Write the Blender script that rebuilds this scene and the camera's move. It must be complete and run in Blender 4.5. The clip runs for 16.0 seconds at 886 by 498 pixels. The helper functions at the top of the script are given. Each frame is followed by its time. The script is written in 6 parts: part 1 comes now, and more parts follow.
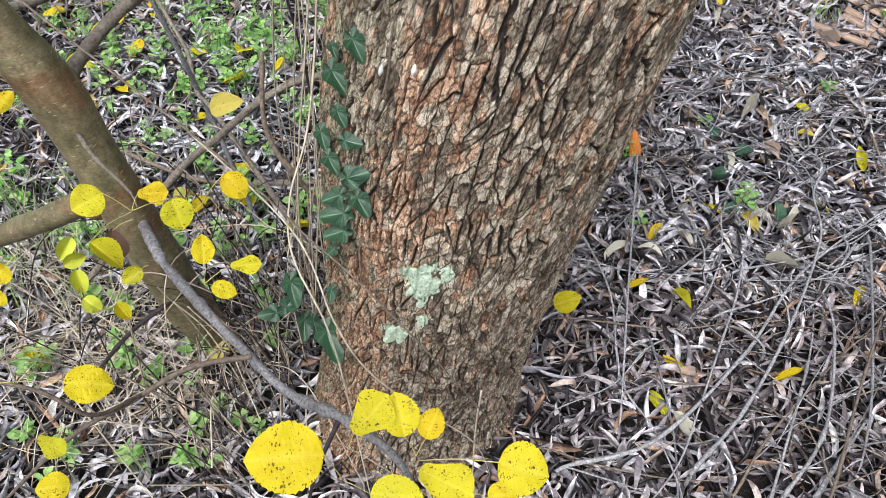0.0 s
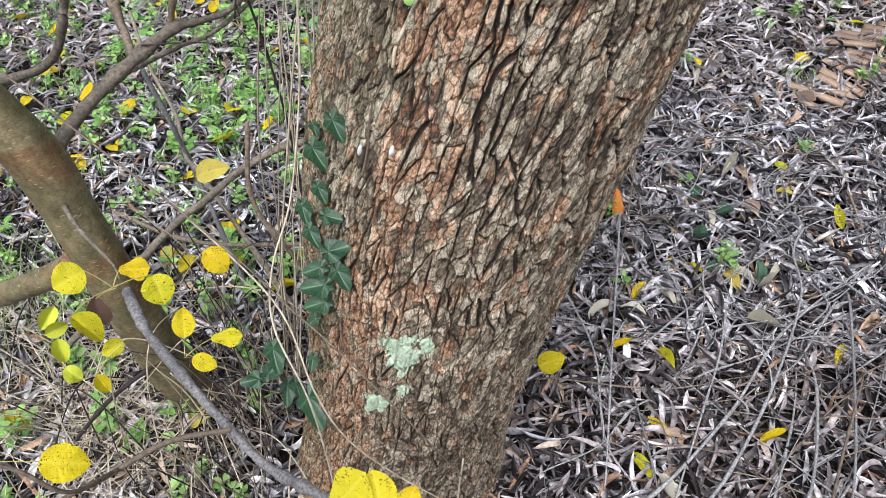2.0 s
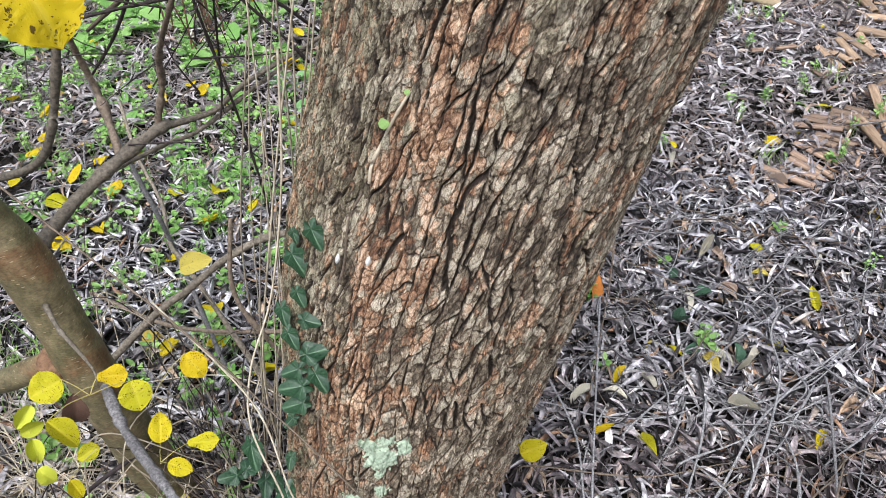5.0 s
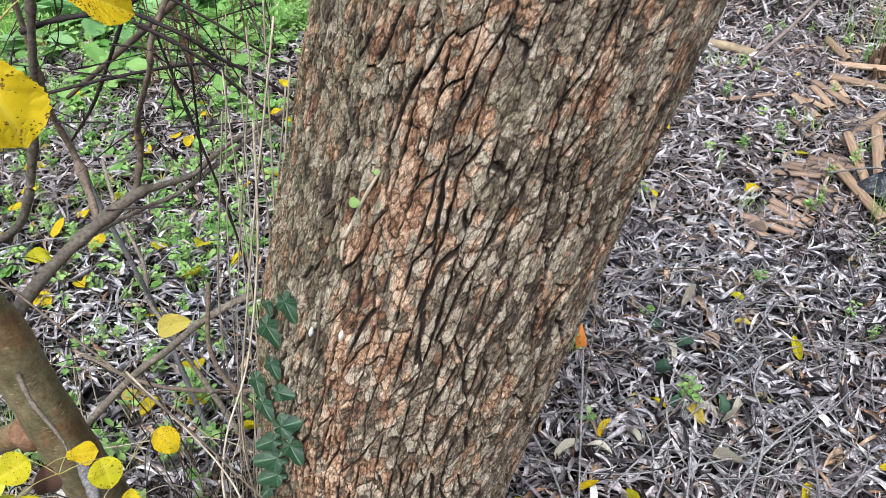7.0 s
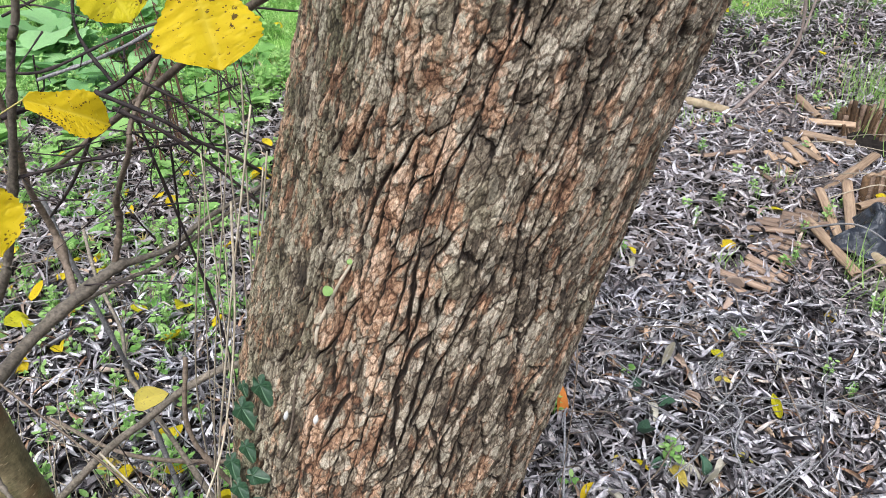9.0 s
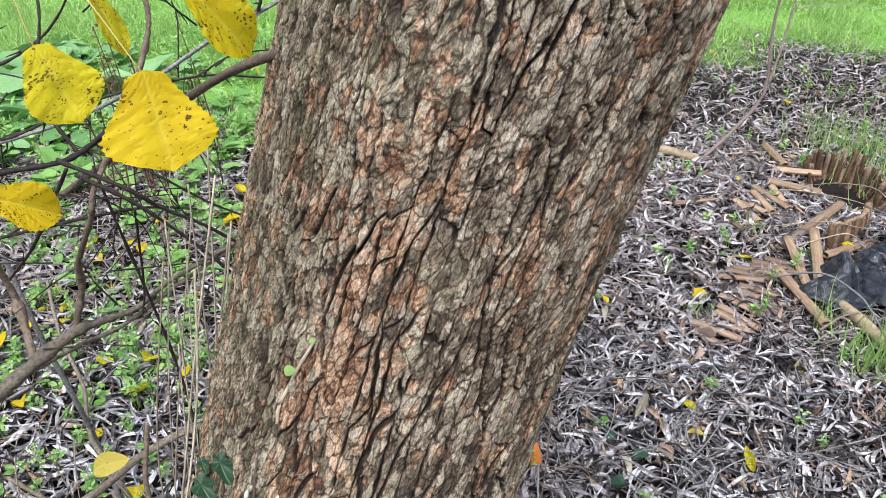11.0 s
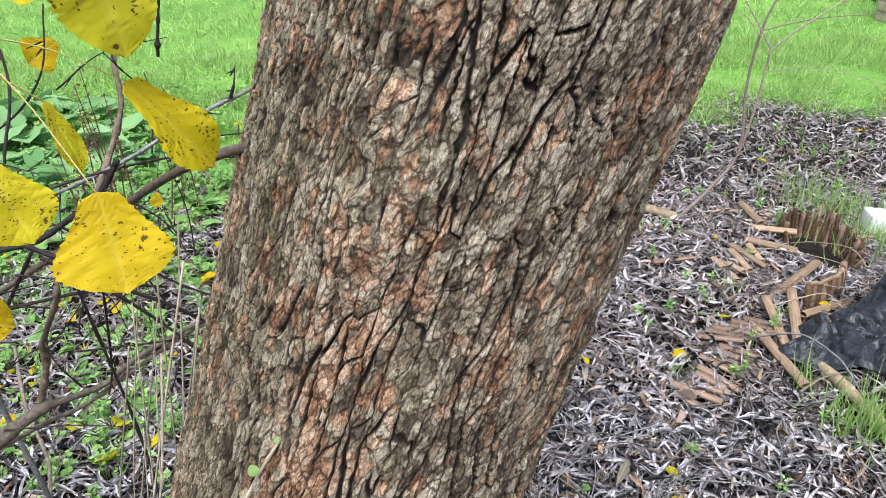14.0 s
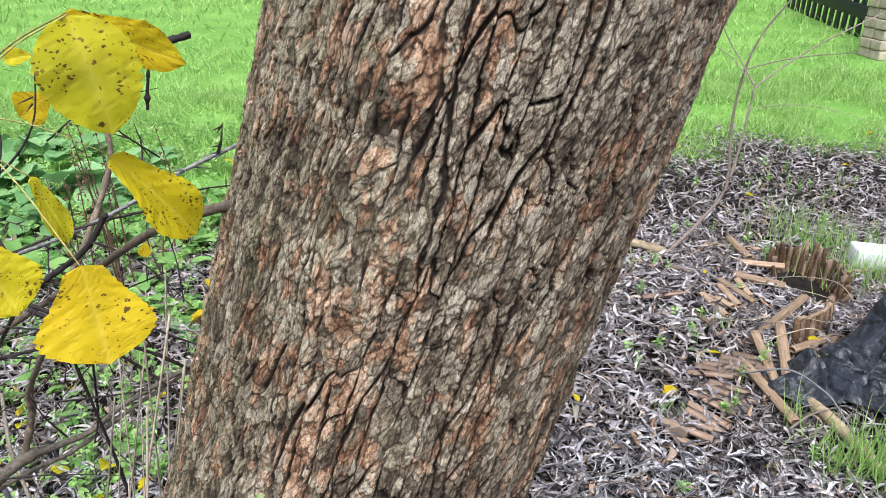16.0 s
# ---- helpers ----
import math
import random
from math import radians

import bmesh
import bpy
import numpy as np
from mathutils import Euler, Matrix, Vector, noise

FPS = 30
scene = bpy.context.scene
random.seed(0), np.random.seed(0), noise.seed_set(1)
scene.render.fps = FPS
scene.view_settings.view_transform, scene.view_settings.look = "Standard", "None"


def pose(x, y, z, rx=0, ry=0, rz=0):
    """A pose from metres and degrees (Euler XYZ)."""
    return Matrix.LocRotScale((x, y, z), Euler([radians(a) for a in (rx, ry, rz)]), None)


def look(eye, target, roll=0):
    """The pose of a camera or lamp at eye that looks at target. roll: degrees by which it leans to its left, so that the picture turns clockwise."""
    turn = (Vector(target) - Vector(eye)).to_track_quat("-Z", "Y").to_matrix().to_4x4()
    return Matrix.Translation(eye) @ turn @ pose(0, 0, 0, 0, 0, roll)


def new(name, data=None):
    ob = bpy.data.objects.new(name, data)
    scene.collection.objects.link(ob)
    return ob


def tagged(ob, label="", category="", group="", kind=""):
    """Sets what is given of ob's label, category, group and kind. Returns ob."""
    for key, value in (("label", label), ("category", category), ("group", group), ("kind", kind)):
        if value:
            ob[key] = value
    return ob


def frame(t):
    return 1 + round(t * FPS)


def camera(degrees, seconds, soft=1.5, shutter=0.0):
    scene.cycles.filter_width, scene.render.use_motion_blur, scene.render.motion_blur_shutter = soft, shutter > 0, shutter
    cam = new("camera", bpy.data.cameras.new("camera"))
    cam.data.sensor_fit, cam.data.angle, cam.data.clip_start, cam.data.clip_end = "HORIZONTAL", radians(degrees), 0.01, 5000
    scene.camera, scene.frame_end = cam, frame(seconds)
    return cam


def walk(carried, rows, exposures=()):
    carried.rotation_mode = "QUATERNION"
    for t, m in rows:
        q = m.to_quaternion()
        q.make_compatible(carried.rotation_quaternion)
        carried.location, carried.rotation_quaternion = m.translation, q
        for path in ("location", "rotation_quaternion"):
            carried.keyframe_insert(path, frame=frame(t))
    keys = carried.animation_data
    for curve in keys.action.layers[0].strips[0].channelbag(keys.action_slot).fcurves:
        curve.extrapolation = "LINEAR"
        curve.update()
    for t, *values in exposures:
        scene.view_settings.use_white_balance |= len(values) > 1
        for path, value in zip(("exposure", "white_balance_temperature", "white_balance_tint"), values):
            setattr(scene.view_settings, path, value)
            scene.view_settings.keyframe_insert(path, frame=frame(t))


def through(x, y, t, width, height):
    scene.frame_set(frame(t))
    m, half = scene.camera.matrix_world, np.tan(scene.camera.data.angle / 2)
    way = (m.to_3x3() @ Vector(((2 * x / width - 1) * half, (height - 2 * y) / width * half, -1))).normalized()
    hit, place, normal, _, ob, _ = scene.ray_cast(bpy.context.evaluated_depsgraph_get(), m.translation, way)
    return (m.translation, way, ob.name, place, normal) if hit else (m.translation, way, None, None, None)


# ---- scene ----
cam = camera(62.8, 16.0, soft=0.45)
PATH = [
    (0, (-0.008, 0.077, 1.295), (-0.108, 1.376, -0.223), -4.2),
    (0.5, (-0.004, 0.082, 1.301), (-0.098, 1.401, -0.199), -4.1),
    (1, (0.002, 0.084, 1.308), (-0.087, 1.425, -0.173), -3.9),
    (1.5, (0.005, 0.086, 1.316), (-0.078, 1.451, -0.144), -3.7),
    (2, (0.008, 0.093, 1.325), (-0.067, 1.484, -0.11), -3.4),
    (2.5, (0.012, 0.099, 1.334), (-0.055, 1.515, -0.078), -3.2),
    (3, (0.016, 0.103, 1.341), (-0.043, 1.541, -0.048), -2.9),
    (3.5, (0.019, 0.104, 1.346), (-0.033, 1.565, -0.019), -2.8),
    (4, (0.021, 0.104, 1.354), (-0.026, 1.584, 0.009), -2.6),
    (6.5, (0.034, 0.128, 1.393), (0.019, 1.692, 0.146), -2.3),
    (7, (0.042, 0.131, 1.4), (0.037, 1.712, 0.175), -2.2),
    (7.5, (0.045, 0.135, 1.407), (0.05, 1.734, 0.205), -2.1),
    (8, (0.048, 0.136, 1.418), (0.062, 1.755, 0.243), -2.1),
    (8.5, (0.052, 0.139, 1.427), (0.077, 1.777, 0.28), -1.9),
    (9, (0.056, 0.143, 1.438), (0.097, 1.799, 0.317), -1.8),
    (11.5, (0.073, 0.175, 1.473), (0.194, 1.894, 0.458), -0.3),
    (12, (0.075, 0.182, 1.479), (0.206, 1.912, 0.485), -0.1),
    (12.5, (0.077, 0.187, 1.485), (0.217, 1.928, 0.511), -0.0),
    (13, (0.081, 0.19, 1.491), (0.228, 1.941, 0.536), 0.1),
    (13.5, (0.084, 0.192, 1.498), (0.237, 1.952, 0.561), 0.2),
    (14, (0.085, 0.195, 1.501), (0.245, 1.963, 0.581), 0.2),
    (14.5, (0.087, 0.196, 1.507), (0.253, 1.974, 0.604), 0.2),
    (15, (0.091, 0.197, 1.512), (0.262, 1.983, 0.628), 0.3),
    (15.5, (0.093, 0.195, 1.518), (0.271, 1.99, 0.653), 0.2),
    (16, (0.095, 0.193, 1.527), (0.278, 1.997, 0.684), 0.2),
]
walk(cam, [(t, look(eye, target, roll)) for t, eye, target, roll in PATH])

# ---- world and light: a bright overcast day ----
SUN_UP, SUN_ROUND = radians(63), radians(192)
world = bpy.data.worlds.new("overcast_sky")
scene.world = world
world.use_nodes = True
wn = world.node_tree
sky = wn.nodes.new("ShaderNodeTexSky")
sky.sky_type, sky.sun_disc, sky.sun_elevation, sky.sun_rotation = "NISHITA", False, SUN_UP, SUN_ROUND
sky.air_density, sky.dust_density, sky.ozone_density = 1.0, 6.0, 1.0
wash = wn.nodes.new("ShaderNodeHueSaturation")
wash.inputs["Saturation"].default_value = 0.6
wn.links.new(sky.outputs[0], wash.inputs["Color"])
wn.links.new(wash.outputs[0], wn.nodes["Background"].inputs["Color"])
wn.nodes["Background"].inputs["Strength"].default_value = 0.13
sun_data = bpy.data.lights.new("sun", "SUN")
sun_data.energy, sun_data.angle, sun_data.color = 2.4, radians(44), (0.98, 1.0, 1.01)
sun = new("sun", sun_data)
sun.matrix_world = look((-0.35, -2.1, 6), (0.2, 0.5, 0.8))
scene.view_settings.exposure = 0.5
scene.view_settings.use_white_balance = True
scene.view_settings.white_balance_temperature = 6200

# ---- material helpers ----
def material(name, rough=0.8, spec=0.3):
    m = bpy.data.materials.new(name)
    m.use_nodes = True
    b = m.node_tree.nodes["Principled BSDF"]
    b.inputs["Roughness"].default_value = rough
    b.inputs["Specular IOR Level"].default_value = spec
    return m, m.node_tree, b


def coords(nt, scale=(1, 1, 1), shift=None):
    tc = nt.nodes.new("ShaderNodeTexCoord")
    mp = nt.nodes.new("ShaderNodeMapping")
    mp.inputs["Scale"].default_value = scale
    nt.links.new(tc.outputs["Object"], mp.inputs["Vector"])
    if shift is not None:
        nt.links.new(shift, mp.inputs["Location"])
    return mp.outputs[0]


def noise_tex(nt, vec, scale, detail=4.0, rough=0.55):
    n = nt.nodes.new("ShaderNodeTexNoise")
    n.inputs["Scale"].default_value, n.inputs["Detail"].default_value, n.inputs["Roughness"].default_value = scale, detail, rough
    nt.links.new(vec, n.inputs["Vector"])
    return n.outputs["Fac"]


def cells_tex(nt, vec, scale, feature="F1", output="Distance"):
    n = nt.nodes.new("ShaderNodeTexVoronoi")
    n.feature = feature
    n.inputs["Scale"].default_value = scale
    nt.links.new(vec, n.inputs["Vector"])
    return n.outputs[output]


def warped(nt, vec, scale, amount):
    n = nt.nodes.new("ShaderNodeTexNoise")
    n.inputs["Scale"].default_value, n.inputs["Detail"].default_value = scale, 3.0
    nt.links.new(vec, n.inputs["Vector"])
    k = nt.nodes.new("ShaderNodeVectorMath")
    k.operation = "MULTIPLY_ADD"
    nt.links.new(n.outputs["Color"], k.inputs[0])
    k.inputs[1].default_value = (amount, amount, amount)
    nt.links.new(vec, k.inputs[2])
    return k.outputs[0]


def ramp(nt, fac, stops, smooth=False):
    n = nt.nodes.new("ShaderNodeValToRGB")
    e = n.color_ramp.elements
    while len(e) < len(stops):
        e.new(0.5)
    for k, (p, c) in zip(e, stops):
        k.position = p
        k.color = (c, c, c, 1) if isinstance(c, (int, float)) else (*c, 1)
    if smooth:
        n.color_ramp.interpolation = "EASE"
    nt.links.new(fac, n.inputs["Fac"])
    return n.outputs["Color"]


def blend(nt, fac, a, b, how="MIX"):
    n = nt.nodes.new("ShaderNodeMix")
    n.data_type, n.blend_type = "RGBA", how
    for sock, v in ((n.inputs[0], fac), (n.inputs[6], a), (n.inputs[7], b)):
        if isinstance(v, bpy.types.NodeSocket):
            nt.links.new(v, sock)
        elif isinstance(v, tuple):
            sock.default_value = (*v, 1)
        else:
            sock.default_value = v
    return n.outputs[2]


def sums(nt, op, a, b):
    n = nt.nodes.new("ShaderNodeMath")
    n.operation = op
    for sock, v in ((n.inputs[0], a), (n.inputs[1], b)):
        if isinstance(v, bpy.types.NodeSocket):
            nt.links.new(v, sock)
        else:
            sock.default_value = v
    return n.outputs[0]


def relief(nt, bsdf, height, strength, distance):
    n = nt.nodes.new("ShaderNodeBump")
    n.inputs["Strength"].default_value, n.inputs["Distance"].default_value = strength, distance
    nt.links.new(height, n.inputs["Height"])
    nt.links.new(n.outputs[0], bsdf.inputs["Normal"])


def attribute(nt, name):
    n = nt.nodes.new("ShaderNodeAttribute")
    n.attribute_name = name
    return n.outputs["Fac"]


def island(nt):
    return nt.nodes.new("ShaderNodeNewGeometry").outputs["Random Per Island"]


def chance(nt):
    return nt.nodes.new("ShaderNodeObjectInfo").outputs["Random"]


def thin_leaf(nt, bsdf, colour, through_colour, amount):
    """Lets some light through a leaf blade."""
    tr = nt.nodes.new("ShaderNodeBsdfTranslucent")
    mx = nt.nodes.new("ShaderNodeMixShader")
    mx.inputs[0].default_value = amount
    nt.links.new(through_colour, tr.inputs["Color"])
    nt.links.new(colour, bsdf.inputs["Base Color"])
    nt.links.new(bsdf.outputs[0], mx.inputs[1])
    nt.links.new(tr.outputs[0], mx.inputs[2])
    nt.links.new(mx.outputs[0], nt.nodes["Material Output"].inputs["Surface"])


# ---- materials ----
def make_bark():
    m, nt, b = material("rough_bark", 0.6, 0.4)
    crust, furrow_shade, fresh, moss, around, along = (attribute(nt, k) for k in ("crust", "furrow_shade", "fresh", "moss", "around", "along"))
    lift = attribute(nt, "lift")

    def sheet(stretch):
        n = nt.nodes.new("ShaderNodeCombineXYZ")
        nt.links.new(around, n.inputs[0])
        nt.links.new(sums(nt, "MULTIPLY", along, stretch), n.inputs[1])
        nt.links.new(lift, n.inputs[2])
        return n.outputs[0]

    def flakes(vec, scale):
        """Random numbers of each flake and the distance to its edge."""
        a, e = nt.nodes.new("ShaderNodeTexVoronoi"), nt.nodes.new("ShaderNodeTexVoronoi")
        for n in (a, e):
            n.voronoi_dimensions = "2D"
            n.inputs["Scale"].default_value = scale
            nt.links.new(vec, n.inputs["Vector"])
        e.feature = "DISTANCE_TO_EDGE"
        split = nt.nodes.new("ShaderNodeSeparateColor")
        nt.links.new(a.outputs["Color"], split.inputs[0])
        return split.outputs[0], split.outputs[1], e.outputs["Distance"]

    def layers(vec, scale, steps, detail):
        """Stacked thin sheets: how high the top one lies, 0 to 1, and a mask that falls to 0 at the sheets' edges."""
        x = sums(nt, "MULTIPLY", noise_tex(nt, vec, scale, detail, 0.6), steps)
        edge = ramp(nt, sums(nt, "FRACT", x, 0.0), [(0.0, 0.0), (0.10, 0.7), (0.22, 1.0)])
        level = sums(nt, "DIVIDE", sums(nt, "ADD", sums(nt, "FLOOR", x, 0.0), edge), steps)
        return ramp(nt, level, [(0.28, 0.0), (0.74, 1.0)]), edge

    low1, low2, low_edge = flakes(warped(nt, warped(nt, sheet(0.5), 150, 0.008), 700, 0.003), 105)
    chip1, chip2, chip_edge = flakes(warped(nt, sheet(0.6), 300, 0.004), 300)
    fibre = ramp(nt, noise_tex(nt, sheet(0.18), 480, 4, 0.7), [(0.34, 0.0), (0.66, 1.0)])
    grit = ramp(nt, noise_tex(nt, sheet(0.8), 700, 3, 0.7), [(0.36, 0.0), (0.64, 1.0)])
    broad, broad_edge = layers(sheet(0.5), 58, 11.0, 6)
    small, small_edge = layers(sheet(0.65), 190, 8.0, 4)
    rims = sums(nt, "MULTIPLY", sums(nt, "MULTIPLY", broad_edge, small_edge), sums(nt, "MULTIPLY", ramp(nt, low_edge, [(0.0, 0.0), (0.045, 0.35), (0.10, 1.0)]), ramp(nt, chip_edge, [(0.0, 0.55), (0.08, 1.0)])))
    tone = sums(nt, "ADD", sums(nt, "MULTIPLY", crust, 0.28), sums(nt, "ADD", sums(nt, "MULTIPLY", broad, 0.31), sums(nt, "ADD", sums(nt, "MULTIPLY", small, 0.13), sums(nt, "ADD", sums(nt, "MULTIPLY", low1, 0.26), sums(nt, "ADD", sums(nt, "MULTIPLY", chip1, 0.07), sums(nt, "MULTIPLY", fibre, 0.08))))))
    face = ramp(nt, tone, [(0.28, (0.050, 0.037, 0.027)), (0.39, (0.124, 0.095, 0.067)), (0.49, (0.222, 0.179, 0.127)), (0.59, (0.374, 0.316, 0.233)), (0.72, (0.59, 0.520, 0.41))])
    green = ramp(nt, tone, [(0.28, (0.045, 0.038, 0.022)), (0.5, (0.165, 0.150, 0.085)), (0.72, (0.40, 0.375, 0.25))])
    pale = sums(nt, "MULTIPLY", ramp(nt, low2, [(0.86, 0.0), (0.90, 1.0)]), ramp(nt, broad, [(0.45, 0.0), (0.6, 0.75)]))
    face = blend(nt, pale, face, (0.56, 0.50, 0.39))
    face = blend(nt, moss, face, green)
    red = ramp(nt, tone, [(0.28, (0.13, 0.062, 0.034)), (0.42, (0.29, 0.150, 0.085)), (0.56, (0.50, 0.295, 0.175)), (0.72, (0.70, 0.49, 0.34))])
    torn = ramp(nt, noise_tex(nt, sheet(0.38), 70, 6, 0.68), [(0.28, 0.0), (0.72, 1.0)])
    pick = sums(nt, "ADD", sums(nt, "MULTIPLY", low2, 0.2), sums(nt, "MULTIPLY", torn, 0.8))
    pick = sums(nt, "MULTIPLY", sums(nt, "SUBTRACT", sums(nt, "ADD", sums(nt, "MULTIPLY", fresh, 0.85), 0.10), pick), 12.0)
    n = nt.nodes.new("ShaderNodeClamp")
    nt.links.new(pick, n.inputs[0])
    face = blend(nt, sums(nt, "MULTIPLY", n.outputs[0], 0.85), face, red)
    # Brown darkening of flake and sheet edges is painted into the colour.
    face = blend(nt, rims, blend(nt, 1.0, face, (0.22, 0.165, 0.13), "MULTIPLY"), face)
    # Near-black furrow colour: inner bark with the furrows' shade painted in.
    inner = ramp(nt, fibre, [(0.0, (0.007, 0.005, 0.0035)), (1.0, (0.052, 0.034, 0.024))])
    col = blend(nt, furrow_shade, inner, face)
    col = blend(nt, 1.0, col, ramp(nt, fibre, [(0.0, 0.75), (0.5, 1.0), (1.0, 1.22)]), "MULTIPLY")
    col = blend(nt, 1.0, col, ramp(nt, grit, [(0.0, 0.80), (0.5, 1.0), (1.0, 1.2)]), "MULTIPLY")
    nt.links.new(col, b.inputs["Base Color"])
    h = sums(nt, "ADD", sums(nt, "MULTIPLY", broad, 1.6), sums(nt, "ADD", sums(nt, "MULTIPLY", small, 0.9), sums(nt, "ADD", sums(nt, "MULTIPLY", low1, 0.8), sums(nt, "ADD", sums(nt, "MULTIPLY", fibre, 0.3), sums(nt, "MULTIPLY", grit, 0.12)))))
    relief(nt, b, h, 1.0, 0.0019)
    return m


def make_soil():
    m, nt, b = material("soil_and_turf", 0.95, 0.15)
    v = coords(nt)
    n = noise_tex(nt, v, 30, 6, 0.65)
    soil = ramp(nt, n, [(0.3, (0.007, 0.006, 0.0055)), (0.7, (0.028, 0.023, 0.020))])
    g = noise_tex(nt, v, 18, 6, 0.7)
    g = sums(nt, "ADD", sums(nt, "MULTIPLY", g, 0.5), sums(nt, "MULTIPLY", noise_tex(nt, v, 1.3, 4, 0.6), 0.5))
    turf = ramp(nt, g, [(0.3, (0.09, 0.20, 0.036)), (0.5, (0.165, 0.335, 0.068)), (0.75, (0.305, 0.48, 0.125))])
    lawn = attribute(nt, "lawn")
    nt.links.new(blend(nt, lawn, soil, turf), b.inputs["Base Color"])
    relief(nt, b, n, 0.8, 0.02)
    return m


def make_litter(single=False, rotten=False, dry=False):
    m, nt, b = material("dead_willow_leaves", 0.40, 0.32)
    r = chance(nt) if single else island(nt)
    base = ramp(nt, r, [(0.0, (0.013, 0.012, 0.013)), (0.20, (0.058, 0.050, 0.051)), (0.40, (0.190, 0.172, 0.176)), (0.57, (0.44, 0.415, 0.425)), (0.76, (0.58, 0.555, 0.57)), (0.90, (0.69, 0.66, 0.64)), (0.95, (0.46, 0.33, 0.22)), (1.0, (0.27, 0.15, 0.09))])
    v = coords(nt)
    n = noise_tex(nt, v, 160, 4, 0.6)
    col = blend(nt, 1.0, base, ramp(nt, n, [(0.3, 0.6), (0.7, 1.3)]), "MULTIPLY")
    col = blend(nt, 1.0, col, ramp(nt, noise_tex(nt, v, 42, 2, 0.5), [(0.32, 0.45), (0.68, 1.5)]), "MULTIPLY")
    if not single:
        col = blend(nt, 1.0, col, ramp(nt, noise_tex(nt, v, 1.7, 3, 0.6), [(0.35, (0.88, 0.84, 0.84)), (0.62, (1.16, 1.19, 1.25))]), "MULTIPLY")
    # Litter at the tree's foot: browner leaves, with the shade there multiplied in.
    if rotten:
        col = blend(nt, 1.0, col, (0.68, 0.63, 0.62), "MULTIPLY")
    # Far leaves pulled to one brown; the lower contrast stands in for blur.
    if dry:
        col = blend(nt, 0.42, col, (0.245, 0.205, 0.190))
    thin_leaf(nt, b, col, col, 0.12)
    relief(nt, b, n, 0.4, 0.002)
    return m


def make_yellow(name, dull):
    m, nt, b = material(name, 0.6, 0.12)
    r = chance(nt)
    shift = nt.nodes.new("ShaderNodeCombineXYZ")
    nt.links.new(sums(nt, "MULTIPLY", r, 37.0), shift.inputs[0])
    nt.links.new(sums(nt, "MULTIPLY", r, 11.0), shift.inputs[1])
    v = coords(nt, (1, 1, 1), shift.outputs[0])
    big = noise_tex(nt, v, 2.2, 4, 0.6)
    y0 = ramp(nt, r, [(0.0, (0.60, 0.44, 0.012)), (0.45, (0.60, 0.49, 0.014)), (0.75, (0.59, 0.51, 0.016)), (1.0, (0.53, 0.50, 0.018))])
    y1 = ramp(nt, r, [(0.0, (0.56, 0.39, 0.010)), (0.6, (0.57, 0.45, 0.012)), (1.0, (0.44, 0.43, 0.025))])
    col = blend(nt, ramp(nt, big, [(0.35, 0.0), (0.7, 1.0)]), y0, y1)
    rough_edge = sums(nt, "MULTIPLY", sums(nt, "SUBTRACT", noise_tex(nt, v, 45, 4, 0.65), 0.5), 0.8)
    patch = ramp(nt, noise_tex(nt, v, 3.2, 3, 0.6), [(0.40, 0.0), (0.66, 0.40)])
    dots = sums(nt, "LESS_THAN", sums(nt, "ADD", cells_tex(nt, warped(nt, coords(nt, (0.7, 1.2, 1), shift.outputs[0]), 6, 0.12), 21.0), rough_edge), patch)
    blots = sums(nt, "LESS_THAN", sums(nt, "ADD", cells_tex(nt, warped(nt, v, 4, 0.2), 7.0), rough_edge), ramp(nt, noise_tex(nt, v, 1.7, 2), [(0.44, 0.0), (0.62, 0.22)]))
    col = blend(nt, sums(nt, "MULTIPLY", ramp(nt, noise_tex(nt, v, 5.0, 4, 0.7), [(0.52, 0.0), (0.75, 1.0)]), 0.28), col, (0.36, 0.20, 0.012))
    col = blend(nt, sums(nt, "MULTIPLY", dots, 0.85), col, (0.075, 0.042, 0.014))
    col = blend(nt, sums(nt, "MULTIPLY", blots, 0.9), col, (0.060, 0.032, 0.014))
    if dull:
        col = blend(nt, 0.45, col, (0.55, 0.45, 0.2))
    vein = attribute(nt, "vein")
    col = blend(nt, sums(nt, "MULTIPLY", vein, 0.22), col, (0.80, 0.66, 0.12))
    thin_leaf(nt, b, col, col, 0.3)
    relief(nt, b, sums(nt, "SUBTRACT", noise_tex(nt, v, 14, 3), vein), 0.25, 0.003)
    return m


def make_ivy():
    m, nt, b = material("ivy_leaf", 0.38, 0.45)
    v = coords(nt)
    n = noise_tex(nt, v, 9, 4)
    r = chance(nt)
    col = ramp(nt, n, [(0.3, (0.008, 0.030, 0.015)), (0.7, (0.024, 0.068, 0.030))])
    col = blend(nt, sums(nt, "MULTIPLY", r, 0.35), col, (0.032, 0.085, 0.036))
    vein = attribute(nt, "vein")
    col = blend(nt, sums(nt, "MULTIPLY", vein, 0.75), col, (0.28, 0.42, 0.26))
    nt.links.new(col, b.inputs["Base Color"])
    relief(nt, b, sums(nt, "SUBTRACT", n, sums(nt, "MULTIPLY", vein, 0.7)), 0.35, 0.004)
    return m


